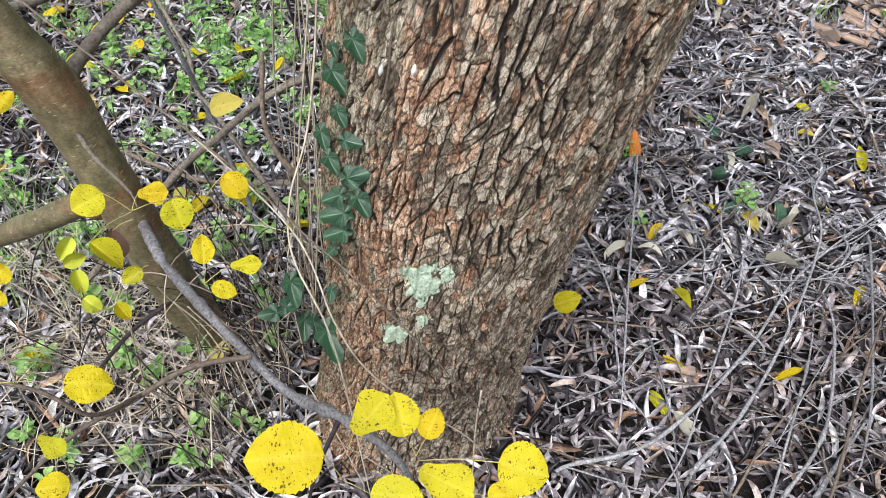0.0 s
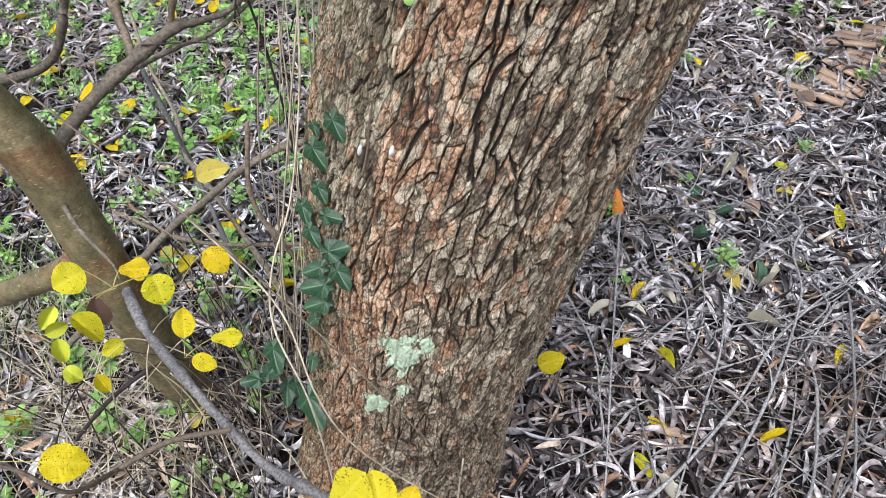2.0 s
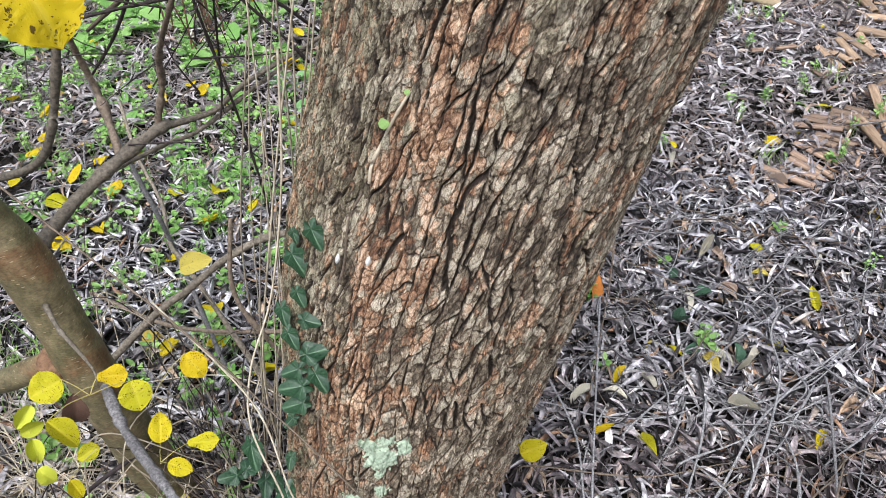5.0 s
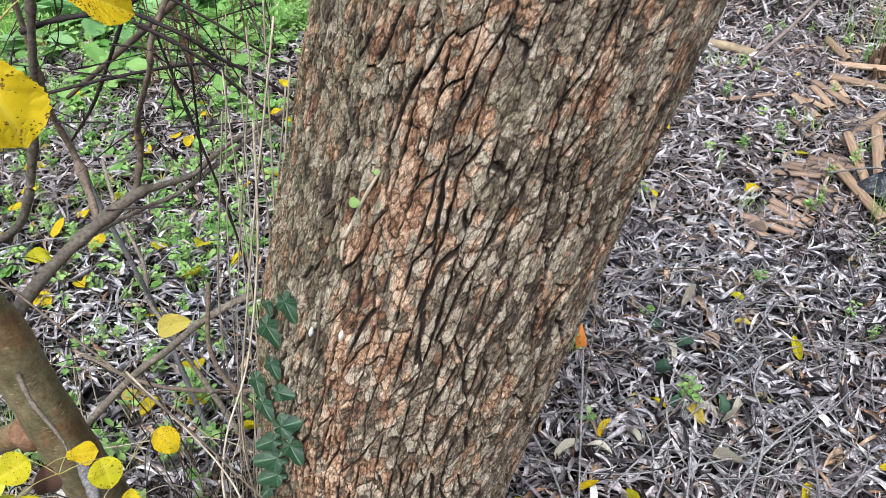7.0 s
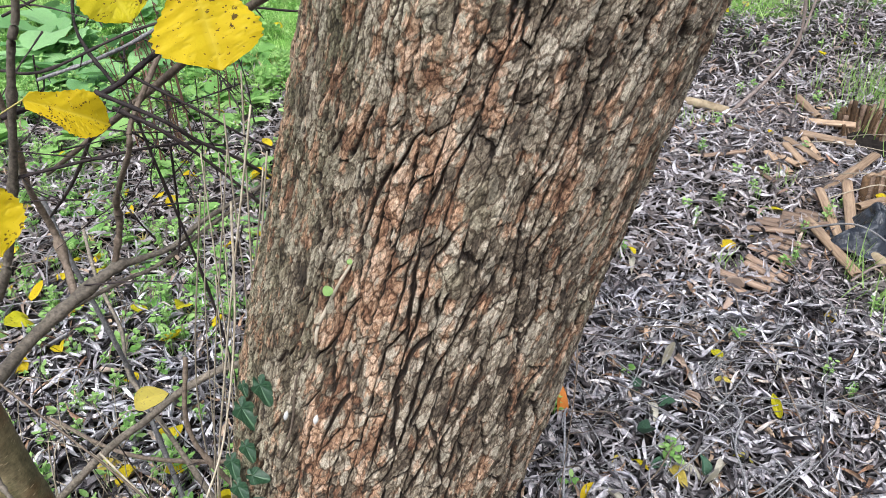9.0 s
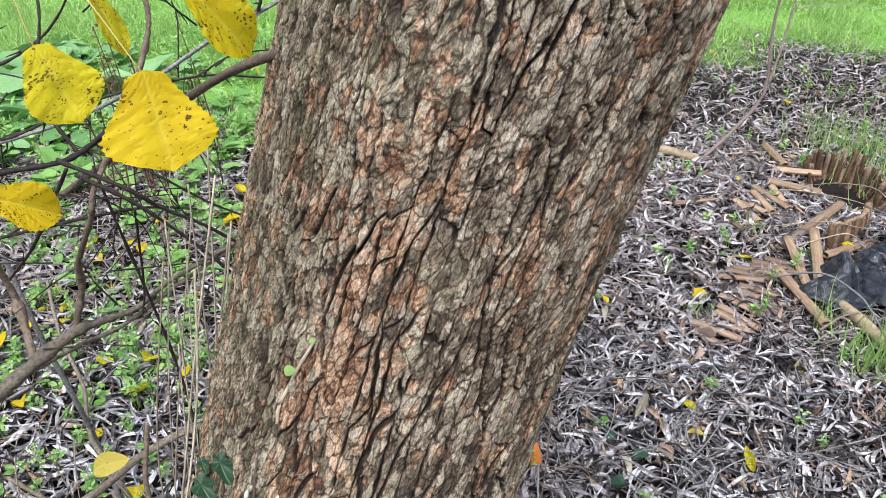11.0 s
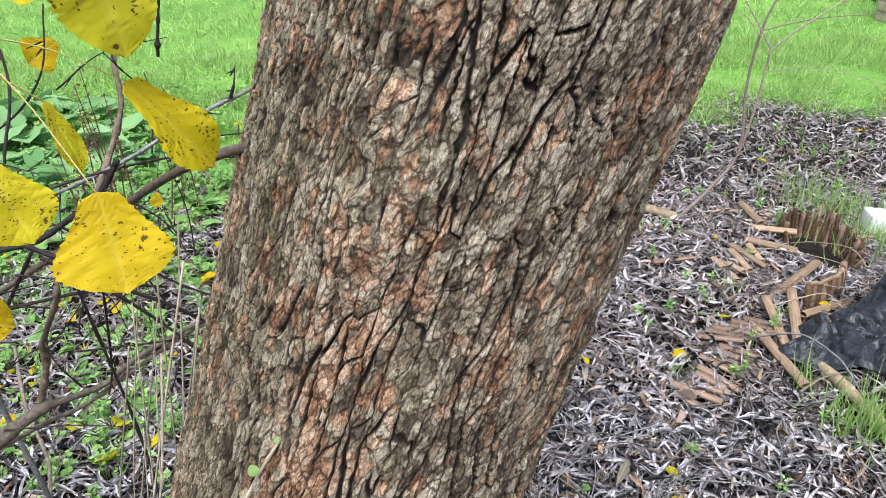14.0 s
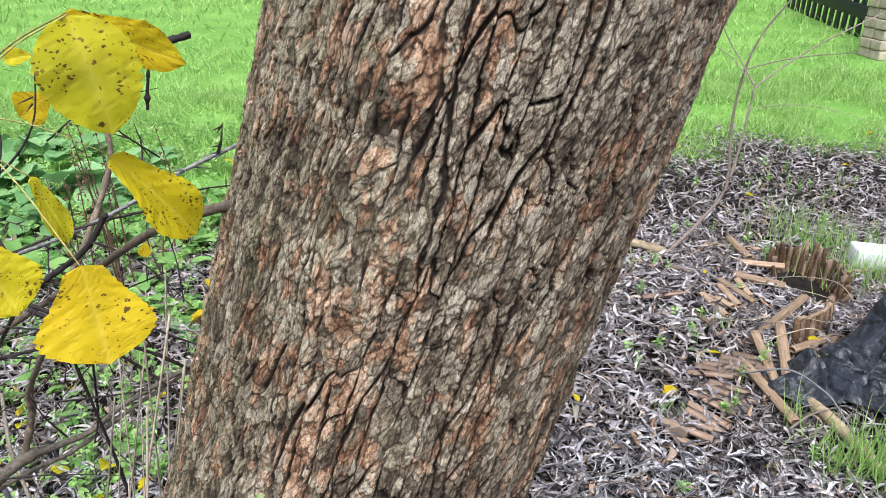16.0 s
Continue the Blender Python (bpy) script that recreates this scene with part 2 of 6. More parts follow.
def make_twig(name, dark, light, scale=140, rough=0.7, speckle=None, stretch=(1, 1, 1)):
    m, nt, b = material(name, rough, 0.35)
    v = coords(nt, stretch)
    n = noise_tex(nt, v, scale, 5, 0.65)
    r = chance(nt)
    col = ramp(nt, n, [(0.3, dark), (0.72, light)])
    col = blend(nt, 1.0, col, ramp(nt, r, [(0.0, 0.6), (1.0, 1.3)]), "MULTIPLY")
    col = blend(nt, ramp(nt, noise_tex(nt, v, 14, 3), [(0.45, 0.0), (0.7, 0.5)]), col, dark)
    if speckle:
        spot = sums(nt, "LESS_THAN", cells_tex(nt, warped(nt, coords(nt, (0.5, 0.5, 2.6)), 60, 0.012), 72), 0.13)
        rust = ramp(nt, noise_tex(nt, coords(nt, (1, 1, 1.6)), 7.5, 5, 0.6), [(0.53, 0.0), (0.66, 0.75)])
        col = blend(nt, rust, col, (0.20, 0.098, 0.050))
        col = blend(nt, 1.0, col, ramp(nt, noise_tex(nt, coords(nt, (1, 1, 0.3)), 26, 5, 0.7), [(0.35, (0.55, 0.58, 0.48)), (0.65, (1.15, 1.1, 1.05))]), "MULTIPLY")
        col = blend(nt, 1.0, col, ramp(nt, noise_tex(nt, coords(nt, (1, 1, 2.5)), 170, 4, 0.7), [(0.3, 0.62), (0.7, 1.35)]), "MULTIPLY")
        col = blend(nt, sums(nt, "MULTIPLY", spot, 0.75), col, speckle)
        n = sums(nt, "MULTIPLY", sums(nt, "ADD", noise_tex(nt, coords(nt, (1, 1, 2)), 60, 4, 0.6), spot), 0.35)
    nt.links.new(col, b.inputs["Base Color"])
    relief(nt, b, n, 0.6, 0.003)
    return m


def make_green(name, dark, light, through=0.3, single=False, rough=0.5):
    m, nt, b = material(name, rough, 0.3)
    r = chance(nt) if single else island(nt)
    n = noise_tex(nt, coords(nt), 60, 3)
    col = ramp(nt, r, [(0.0, dark), (1.0, light)])
    col = blend(nt, 1.0, col, ramp(nt, n, [(0.3, 0.75), (0.7, 1.2)]), "MULTIPLY")
    thin_leaf(nt, b, col, col, through)
    return m


def make_lichen():
    m, nt, b = material("pale_lichen", 0.95, 0.1)
    n = noise_tex(nt, coords(nt), 300, 5, 0.7)
    nt.links.new(ramp(nt, n, [(0.3, (0.22, 0.28, 0.19)), (0.5, (0.50, 0.61, 0.46)), (0.8, (0.68, 0.77, 0.62))]), b.inputs["Base Color"])
    relief(nt, b, n, 0.9, 0.004)
    return m


def make_plain(name, dark, light, scale=40, rough=0.8, spec=0.3, bump=0.4):
    m, nt, b = material(name, rough, spec)
    n = noise_tex(nt, coords(nt), scale, 5, 0.6)
    col = ramp(nt, n, [(0.3, dark), (0.7, light)])
    col = blend(nt, 1.0, col, ramp(nt, chance(nt), [(0.0, 0.8), (1.0, 1.15)]), "MULTIPLY")
    nt.links.new(col, b.inputs["Base Color"])
    relief(nt, b, n, bump, 0.004)
    return m


def make_film():
    m, nt, b = material("black_plastic_film", 0.3, 0.45)
    v = coords(nt)
    crease = cells_tex(nt, warped(nt, coords(nt, (1, 0.6, 1)), 5, 0.12), 6, "DISTANCE_TO_EDGE")
    n = noise_tex(nt, v, 30, 4)
    nt.links.new(ramp(nt, n, [(0.3, (0.013, 0.015, 0.020)), (0.7, (0.044, 0.051, 0.066))]), b.inputs["Base Color"])
    nt.links.new(ramp(nt, n, [(0.3, 0.20), (0.7, 0.42)]), b.inputs["Roughness"])
    relief(nt, b, sums(nt, "ADD", crease, sums(nt, "MULTIPLY", n, 0.2)), 0.8, 0.10)
    return m


BARK, SOIL, LITTER, LITTER_ONE, LITTER_BROWN_SHADED, LITTER_FAR = make_bark(), make_soil(), make_litter(), make_litter(True), make_litter(False, True), make_litter(False, False, True)
YELLOW, YELLOW_DULL, IVY, LICHEN = make_yellow("yellow_leaf", False), make_yellow("faded_yellow_leaf", True), make_ivy(), make_lichen()
OLIVE_BARK = make_twig("smooth_olive_bark", (0.15, 0.125, 0.072), (0.38, 0.325, 0.20), 70, 0.55, (0.46, 0.38, 0.24))
COLLAR = make_twig("rough_reddish_bark", (0.085, 0.045, 0.026), (0.27, 0.155, 0.085), 120, 0.8)
BROWN_TWIG = make_twig("brown_twig", (0.075, 0.056, 0.042), (0.29, 0.225, 0.17))
GREY_TWIG = make_twig("grey_twig", (0.085, 0.082, 0.083), (0.45, 0.44, 0.445), 220)
DARK_TWIG = make_twig("dark_thorny_twig", (0.014, 0.010, 0.011), (0.062, 0.045, 0.043))
PINK_TWIG = make_twig("pinkish_twig", (0.20, 0.15, 0.13), (0.46, 0.38, 0.34))
POLE = make_twig("dull_bamboo", (0.20, 0.15, 0.09), (0.44, 0.36, 0.24), 30)
LOW_LIMB = make_twig("dull_grey_limb", (0.040, 0.037, 0.038), (0.25, 0.24, 0.245), 240)
LIMB_GREY = make_twig("grey_brown_limb", (0.065, 0.054, 0.043), (0.30, 0.255, 0.20), 160)
RUST = make_twig("rusty_dry_weed", (0.07, 0.035, 0.024), (0.20, 0.11, 0.075), 60)
STRAW = make_twig("straw", (0.28, 0.23, 0.165), (0.64, 0.57, 0.45), 60)
LIME = make_plain("lime_leaf", (0.36, 0.41, 0.03), (0.52, 0.52, 0.06), 30, 0.55)
PETIOLE = make_plain("yellow_petiole", (0.36, 0.32, 0.10), (0.55, 0.48, 0.17), 30, 0.5)
WEED = make_green("chickweed_green", (0.17, 0.37, 0.08), (0.45, 0.66, 0.24), 0.4)
GRASS = make_green("grass_green", (0.25, 0.445, 0.11), (0.525, 0.73, 0.27), 0.5)
SEEDLING = make_green("pale_green_seedling", (0.13, 0.32, 0.07), (0.33, 0.55, 0.17), 0.35, True)
DOCK = make_green("broad_leaf_green", (0.13, 0.30, 0.10), (0.31, 0.53, 0.23), 0.3, True)
REED = make_twig("cut_reed", (0.18, 0.11, 0.068), (0.50, 0.365, 0.245), 120, 0.55, None, (1, 0.08, 1))
REED_RED = make_twig("reddish_cut_reed", (0.12, 0.074, 0.052), (0.42, 0.30, 0.215), 120, 0.6, None, (1, 0.08, 1))
REED_OLD = make_twig("rotten_reed", (0.032, 0.019, 0.010), (0.165, 0.098, 0.052), 60, 0.85)
ORANGE = make_plain("orange_leaf", (0.45, 0.14, 0.025), (0.62, 0.24, 0.05), 50, 0.6)
WHITE = make_plain("white_plastic", (0.66, 0.68, 0.70), (0.80, 0.81, 0.82), 8, 0.45, 0.4, 0.1)
PLASTIC = make_film()
FENCE_PAINT = make_plain("black_fence_paint", (0.012, 0.013, 0.016), (0.03, 0.032, 0.038), 20, 0.5)
STONE = make_plain("pale_stone", (0.38, 0.30, 0.24), (0.58, 0.50, 0.42), 14, 0.85)
COCOON = make_plain("white_silk", (0.62, 0.62, 0.60), (0.85, 0.85, 0.83), 400, 0.9)


# ---- building helpers ----
def hashed(ix, iy, iz, seed=0):
    """Repeatable random numbers from 0 to 1 for whole-number cells."""
    h = (ix.astype(np.int64) * 374761393 + iy.astype(np.int64) * 668265263 + iz.astype(np.int64) * 2147483647 + seed * 974634157) & 0xFFFFFFFF
    h = ((h ^ (h >> 13)) * 1274126177) & 0xFFFFFFFF
    h = ((h ^ (h >> 16)) * 2246822519) & 0xFFFFFFFF
    return ((h ^ (h >> 15)) & 0xFFFFFF) / float(0x1000000)


def soft_noise(p, seed=0):
    """Smooth value noise, -1 to 1, at the rows of p."""
    i = np.floor(p)
    f = p - i
    f = f * f * f * (f * (f * 6 - 15) + 10)
    out = 0.0
    for dx in (0, 1):
        for dy in (0, 1):
            for dz in (0, 1):
                w = (f[:, 0] if dx else 1 - f[:, 0]) * (f[:, 1] if dy else 1 - f[:, 1]) * (f[:, 2] if dz else 1 - f[:, 2])
                out = out + w * hashed(i[:, 0] + dx, i[:, 1] + dy, i[:, 2] + dz, seed)
    return out * 2 - 1


def layered_noise(p, octaves, seed=0):
    out, a, s = 0.0, 0.5, 1.0
    for k in range(octaves):
        out = out + a * soft_noise(p * s, seed + k)
        a, s = a * 0.5, s * 2.03
    return out


def mesh_from(name, verts, faces, mat, smooth=True, uniform=4, attributes=()):
    """A mesh from numpy arrays; all faces have the same number of corners."""
    me = bpy.data.meshes.new(name)
    verts, faces = np.asarray(verts, np.float32), np.asarray(faces, np.int32)
    me.vertices.add(len(verts))
    me.vertices.foreach_set("co", verts.ravel())
    me.loops.add(faces.size)
    me.loops.foreach_set("vertex_index", faces.ravel())
    me.polygons.add(len(faces))
    me.polygons.foreach_set("loop_start", np.arange(0, faces.size, uniform, dtype=np.int32))
    me.update(calc_edges=True)
    if smooth:
        me.polygons.foreach_set("use_smooth", np.ones(len(faces), bool))
    for key, values in attributes:
        a = me.attributes.new(key, "FLOAT", "POINT")
        a.data.foreach_set("value", np.asarray(values, np.float32).ravel())
    me.materials.append(mat)
    me.validate()
    return me


def grid_faces(rows, cols, wrap=False):
    i, j = np.meshgrid(np.arange(rows - 1), np.arange(cols if wrap else cols - 1), indexing="ij")
    k = (j + 1) % cols
    return np.stack([i * cols + j, i * cols + k, (i + 1) * cols + k, (i + 1) * cols + j], -1).reshape(-1, 4)


def thing(name, label, category, group="", kind="", at=(0, 0, 0)):
    ob = new(name)
    ob.empty_display_size = 0.05
    ob.location = at
    return tagged(ob, label, category, group, kind)


def part(name, me, parent, label=""):
    """Links a mesh, given in world metres, under a thing or a part."""
    ob = new(name, me)
    ob.parent = parent
    if parent.type == "EMPTY":
        ob.location = -parent.location
    return tagged(ob, label)


def curve_points(ctrl, n):
    """A smooth line through control points (x, y, z, radius)."""
    c = np.array(ctrl, float)
    c = np.vstack([2 * c[0] - c[1], c, 2 * c[-1] - c[-2]])
    out = []
    segs = len(c) - 3
    for k in np.linspace(0, segs - 1e-6, n):
        i, t = int(k), k - int(k)
        p0, p1, p2, p3 = c[i:i + 4]
        out.append(0.5 * (2 * p1 + (p2 - p0) * t + (2 * p0 - 5 * p1 + 4 * p2 - p3) * t * t + (3 * p1 - p0 - 3 * p2 + p3) * t ** 3))
    return np.array(out)


def tube(name, ctrl, mat, sides=8, n=None, rough=0.0, seed=0, knots=0.0):
    """A tapered, slightly uneven branch along control points (x, y, z, radius), closed at both ends."""
    n = n or max(6, 6 * (len(ctrl) - 1))
    c = curve_points(ctrl, n)
    p, r = c[:, :3], np.maximum(c[:, 3], 0.0004)
    d = np.gradient(p, axis=0)
    d /= np.linalg.norm(d, axis=1, keepdims=True) + 1e-12
    up = np.where(np.abs(d[:, 2:3]) > 0.9, np.array([[1.0, 0, 0]]), np.array([[0, 0, 1.0]]))
    a = np.cross(d, up)
    a /= np.linalg.norm(a, axis=1, keepdims=True)
    b = np.cross(d, a)
    th = np.linspace(0, 2 * np.pi, sides, endpoint=False)
    ring = p[:, None] + r[:, None, None] * (np.cos(th)[None, :, None] * a[:, None] + np.sin(th)[None, :, None] * b[:, None])
    v = ring.reshape(-1, 3)
    if rough or knots:
        q = np.repeat(p, sides, 0)
        f = rough * layered_noise(v / (0.9 * max(r.mean(), 0.002)) + seed * 7.1, 3, seed) + knots * np.maximum(0, soft_noise(q / (5 * max(r.mean(), 0.002)) + seed, seed + 5) - 0.25)
        v = v + (v - q) * f[:, None]
    faces = grid_faces(n, sides, True)
    v = np.vstack([v, p[0] - d[0] * r[0] * 0.3, p[-1] + d[-1] * r[-1] * 0.5])
    k = np.arange(sides)
    e0 = np.stack([np.full(sides, n * sides), (k + 1) % sides, k, k], -1)
    e1 = np.stack([np.full(sides, n * sides + 1), (n - 1) * sides + k, (n - 1) * sides + (k + 1) % sides, (n - 1) * sides + (k + 1) % sides], -1)
    me = bpy.data.meshes.new(name)
    polys = faces.tolist() + e0[:, :3].tolist() + e1[:, :3].tolist()
    me.from_pydata(v.tolist(), [], polys)
    me.polygons.foreach_set("use_smooth", np.ones(len(polys), bool))
    me.materials.append(mat)
    return me

# ---- the ground ----
def ground_z(x, y):
    x, y = np.asarray(x, float), np.asarray(y, float)
    p = np.stack([x, y, x * 0], -1).reshape(-1, 3)
    near = np.exp(-((p[:, 0] / 9) ** 2 + (p[:, 1] / 9) ** 2))
    z = near * 0.03 * layered_noise(p * 2.2, 3, 11) + near * 0.012 * soft_noise(p * 11, 17)
    z = z - 0.14 * np.exp(-(((p[:, 0] - 2.06) / 0.12) ** 2 + ((p[:, 1] - 2.99) / 0.19) ** 2))
    return z.reshape(x.shape)


def lawn_share(x, y):
    """0 on the leaf litter, 1 on the lawn beyond it."""
    x, y = np.asarray(x, float), np.asarray(y, float)
    p = np.stack([x, y, x * 0], -1).reshape(-1, 3)
    edge = np.interp(p[:, 0], [-6, -2.5, -0.7, 0.6, 1.6, 2.3, 3.0, 3.8, 6], [3.2, 3.7, 4.0, 4.6, 4.95, 5.05, 5.2, 4.9, 4.4]) + 0.45 * layered_noise(p * 2.5, 3, 23)
    return np.clip((p[:, 1] - edge) / 0.6 + 0.5, 0, 1).reshape(x.shape)


def build_ground():
    s = np.linspace(-1, 1, 261)
    axis_ = np.sinh(s * 6.2) / np.sinh(6.2) * 600
    gx, gy = np.meshgrid(axis_ + 0.4, axis_ + 1.8, indexing="ij")
    v = np.stack([gx, gy, ground_z(gx, gy)], -1).reshape(-1, 3)
    me = mesh_from("ground", v, grid_faces(261, 261)[:, ::-1], SOIL, attributes=[("lawn", lawn_share(gx, gy))])
    tagged(new("ground", me), "dark bare soil under leaf litter, running into a green lawn", "ground", kind="structure")


build_ground()


def leaf_bundle(x, y, z, L, Wd, turn, pitch, roll, bow, side, cup, lift=0.6, widths=(0.10, 0.85, 1.0, 0.75, 0.03), across=3, stations=5):
    """Many small bent leaves as one bundle of vertices and faces."""
    n = len(x)
    e = lambda a: np.broadcast_to(np.asarray(a, float), (n,))[:, None, None]
    s = np.array([-0.5, -0.27, 0.0, 0.27, 0.5]) if stations == 5 else np.linspace(-0.5, 0.5, stations)
    S, C = s[None, :, None], np.linspace(-1, 1, across)[None, None, :]
    w = (np.array(widths) if stations == len(widths) else np.interp(s, np.linspace(-0.5, 0.5, len(widths)), widths))[None, :, None]
    LX, a = e(L) * S, e(bow) * S
    lx = LX * np.sinc(a / np.pi) + 0 * C
    lz = LX * np.sin(a * 0.5) + e(Wd) * w * e(cup) * (np.abs(C) - 0.5)
    ly = e(Wd) * w * C * (1 - 0.25 * e(cup)) + e(L) * e(side) * 0.5 * S * S
    cr, sr = np.cos(e(roll)), np.sin(e(roll))
    ly, lz = ly * cr - lz * sr, ly * sr + lz * cr
    cp, sp = np.cos(e(pitch)), np.sin(e(pitch))
    lx, lz = lx * cp - lz * sp, lx * sp + lz * cp
    ct, st = np.cos(e(turn)), np.sin(e(turn))
    wx, wy = lx * ct - ly * st, lx * st + ly * ct
    lz = lz - np.minimum(lz.reshape(n, -1).min(1), 0)[:, None, None] * lift
    v = np.stack([wx + e(x), wy + e(y), lz + e(z)], -1).reshape(-1, 3)
    f = grid_faces(stations, across)
    faces = (f[None] + (np.arange(n) * stations * across)[:, None, None]).reshape(-1, 4)
    return v, faces


def litter_leaves(rng, x, y, z, across=3):
    n = len(x)
    return leaf_bundle(x, y, z, rng.uniform(0.056, 0.106, n), rng.uniform(0.0044, 0.0092, n), rng.uniform(0, 2 * np.pi, n), rng.normal(0, 0.3, n), rng.normal(0, 0.75, n), rng.normal(0, 1.8, n), rng.normal(0, 1.25, n), rng.uniform(0.3, 1.8, n), widths=(0.06, 0.42, 0.75, 0.94, 1.0, 0.92, 0.72, 0.40, 0.02), across=across, stations=7 if across == 3 else 5)


def clear_of_trees(x, y):
    return (np.hypot(x + 0.148, y - 0.82) > 0.19) & (np.hypot(x + 0.56, y - 0.945) > 0.04)


def build_litter():
    rng = np.random.default_rng(5)
    xs, ys = [], []
    for (x0, x1, y0, y1, n) in ((-0.2, 1.6, 0.4, 2.2, 15500), (-1.3, -0.2, 0.4, 2.2, 7000), (0.2, 3.0, 2.2, 3.6, 13000), (-2.2, 0.2, 2.2, 3.6, 8000), (-2.5, 4.8, 3.6, 5.6, 19000), (-4.0, -1.3, 0.4, 3.6, 4500), (1.6, 4.8, 0.4, 3.6, 6500), (-4.0, 4.8, -3.5, 0.4, 9000)):
        xs.append(rng.uniform(x0, x1, n) + rng.normal(0, 0.16, n))
        ys.append(rng.uniform(y0, y1, n) + rng.normal(0, 0.16, n))
    x, y = np.concatenate(xs), np.concatenate(ys)
    keep = (lawn_share(x, y) < rng.uniform(0.0, 1.0, len(x))) & clear_of_trees(x, y) & (np.hypot((x - 2.06) / 0.14, (y - 2.99) / 0.22) > 1) & (np.hypot((x - 1.99) / 0.33, (y - 2.18) / 0.23) > 1) & (np.hypot((x - 1.62) / 0.18, (y - 2.16) / 0.11) > 1)
    x, y = x[keep], y[keep]
    z = ground_z(x, y) + rng.uniform(0.0, 0.03, len(x))
    far = y > 1.95 + 0.35 * layered_noise(np.stack([x, y, x * 0], -1) * 2.0, 2, 63) + rng.normal(0, 0.15, len(x))
    brown_shaded = (x > -0.25 + 0.1 * np.sin(9 * y)) & (y < 1.05 + 0.25 * layered_noise(np.stack([x, y, x * 0], -1) * 2.5, 2, 61)) & (rng.uniform(0, 1, len(x)) < 0.85)
    keep = ~brown_shaded | (rng.uniform(0, 1, len(x)) < 0.8)
    x, y, z, far, brown_shaded = (k[keep] for k in (x, y, z, far, brown_shaded))
    vw, fw = litter_leaves(rng, x[brown_shaded], y[brown_shaded], z[brown_shaded])
    tagged(new("wet_leaf_litter", mesh_from("wet_leaf_litter", vw, fw, LITTER_BROWN_SHADED)), "browner dead willow leaves at the foot of the tree, with shade in their colour", "leaf litter", kind="stuff")
    far, near = far & ~brown_shaded, ~far & ~brown_shaded
    v, f = litter_leaves(rng, x[near], y[near], z[near])
    v2, f2 = litter_leaves(rng, x[far], y[far], z[far], 2)
    tagged(new("dry_leaf_litter", mesh_from("dry_leaf_litter", v2, f2, LITTER_FAR)), "browner, lower-contrast dead willow leaves spread towards the lawn", "leaf litter", kind="stuff")
    heap = tagged(new("leaf_litter", mesh_from("leaf_litter", v, f, LITTER)), "deep layer of curled grey-brown dead willow leaves on the soil", "leaf litter", kind="stuff")
    # loose leaves on top, in the stretch beside the foot of the tree
    kinds = []
    for k in range(12):
        v, f = litter_leaves(rng, np.zeros(1), np.zeros(1), np.zeros(1))
        kinds.append(mesh_from("leaf", v, f, LITTER_ONE))
    for k in range(240):
        px, py = rng.uniform(0.12, 1.35), rng.uniform(0.6, 1.9)
        ob = new("leaf", kinds[k % 12])
        ob.parent = heap
        ob.location = (px, py, float(ground_z(px, py)) + rng.uniform(0.016, 0.024))
        ob.rotation_euler = (0, 0, rng.uniform(0, 6.28))


build_litter()

# ---- the leaning tree with its thick bark ----
TRUNK = [(-0.1, -0.15, 0.82, 0.21), (0.0, -0.148, 0.82, 0.20), (0.15, -0.12, 0.812, 0.185), (0.3, -0.088, 0.803, 0.178), (0.5, -0.055, 0.80, 0.184), (0.75, 0.0, 0.85, 0.211),
         (1.0, 0.079, 0.888, 0.207), (1.25, 0.155, 0.912, 0.213), (1.5, 0.224, 0.895, 0.207), (1.75, 0.29, 0.89, 0.2), (2.6, 0.50, 0.93, 0.185)]
_zz = np.linspace(-0.2, 2.8, 601)
_kern = np.exp(-0.5 * (np.arange(-30, 31) * 0.005 / 0.05) ** 2)
_kern /= _kern.sum()
_tab = [np.convolve(np.pad(np.interp(_zz, [k[0] for k in TRUNK], [k[i] for k in TRUNK]), 30, mode="edge"), _kern, "valid") for i in (1, 2, 3)]


def trunk_axis(z):
    return [np.interp(z, _zz, t) for t in _tab]


# knots in the bark: angle, height, half width, half height, swelling
KNOTS = [(-1.998, 1.353, 0.017, 0.022, 0.012), (-1.862, 1.306, 0.030, 0.050, 0.012), (-2.075, 1.300, 0.022, 0.048, 0.008), (-1.958, 1.238, 0.016, 0.034, 0.008), (-1.915, 1.432, 0.020, 0.036, 0.011),
         (-2.09, 1.425, 0.018, 0.030, 0.008), (-1.654, 1.039, 0.016, 0.022, 0.008), (-2.11, 1.02, 0.016, 0.019, 0.007), (-1.625, 1.117, 0.020, 0.032, 0.006)]

# ridges of bark round the trunk: narrow on the mossy side, broad on the open side
_ta = np.linspace(-3.6, 3.6, 1441)
_ridges = np.interp(_ta, [-3.6, -2.35, -1.95, 0.3, 1.2, 2.68, 3.6], [17.0, 16.0, 10.2, 8.0, 12, 16, 17])
_density = _ridges
_ridges = np.cumsum(_ridges) * 0.005
_turn = np.interp(-3.4 + 2 * np.pi, _ta, _ridges) - np.interp(-3.4, _ta, _ridges)
RIDGES = int(round(_turn))
_ridges *= RIDGES / _turn


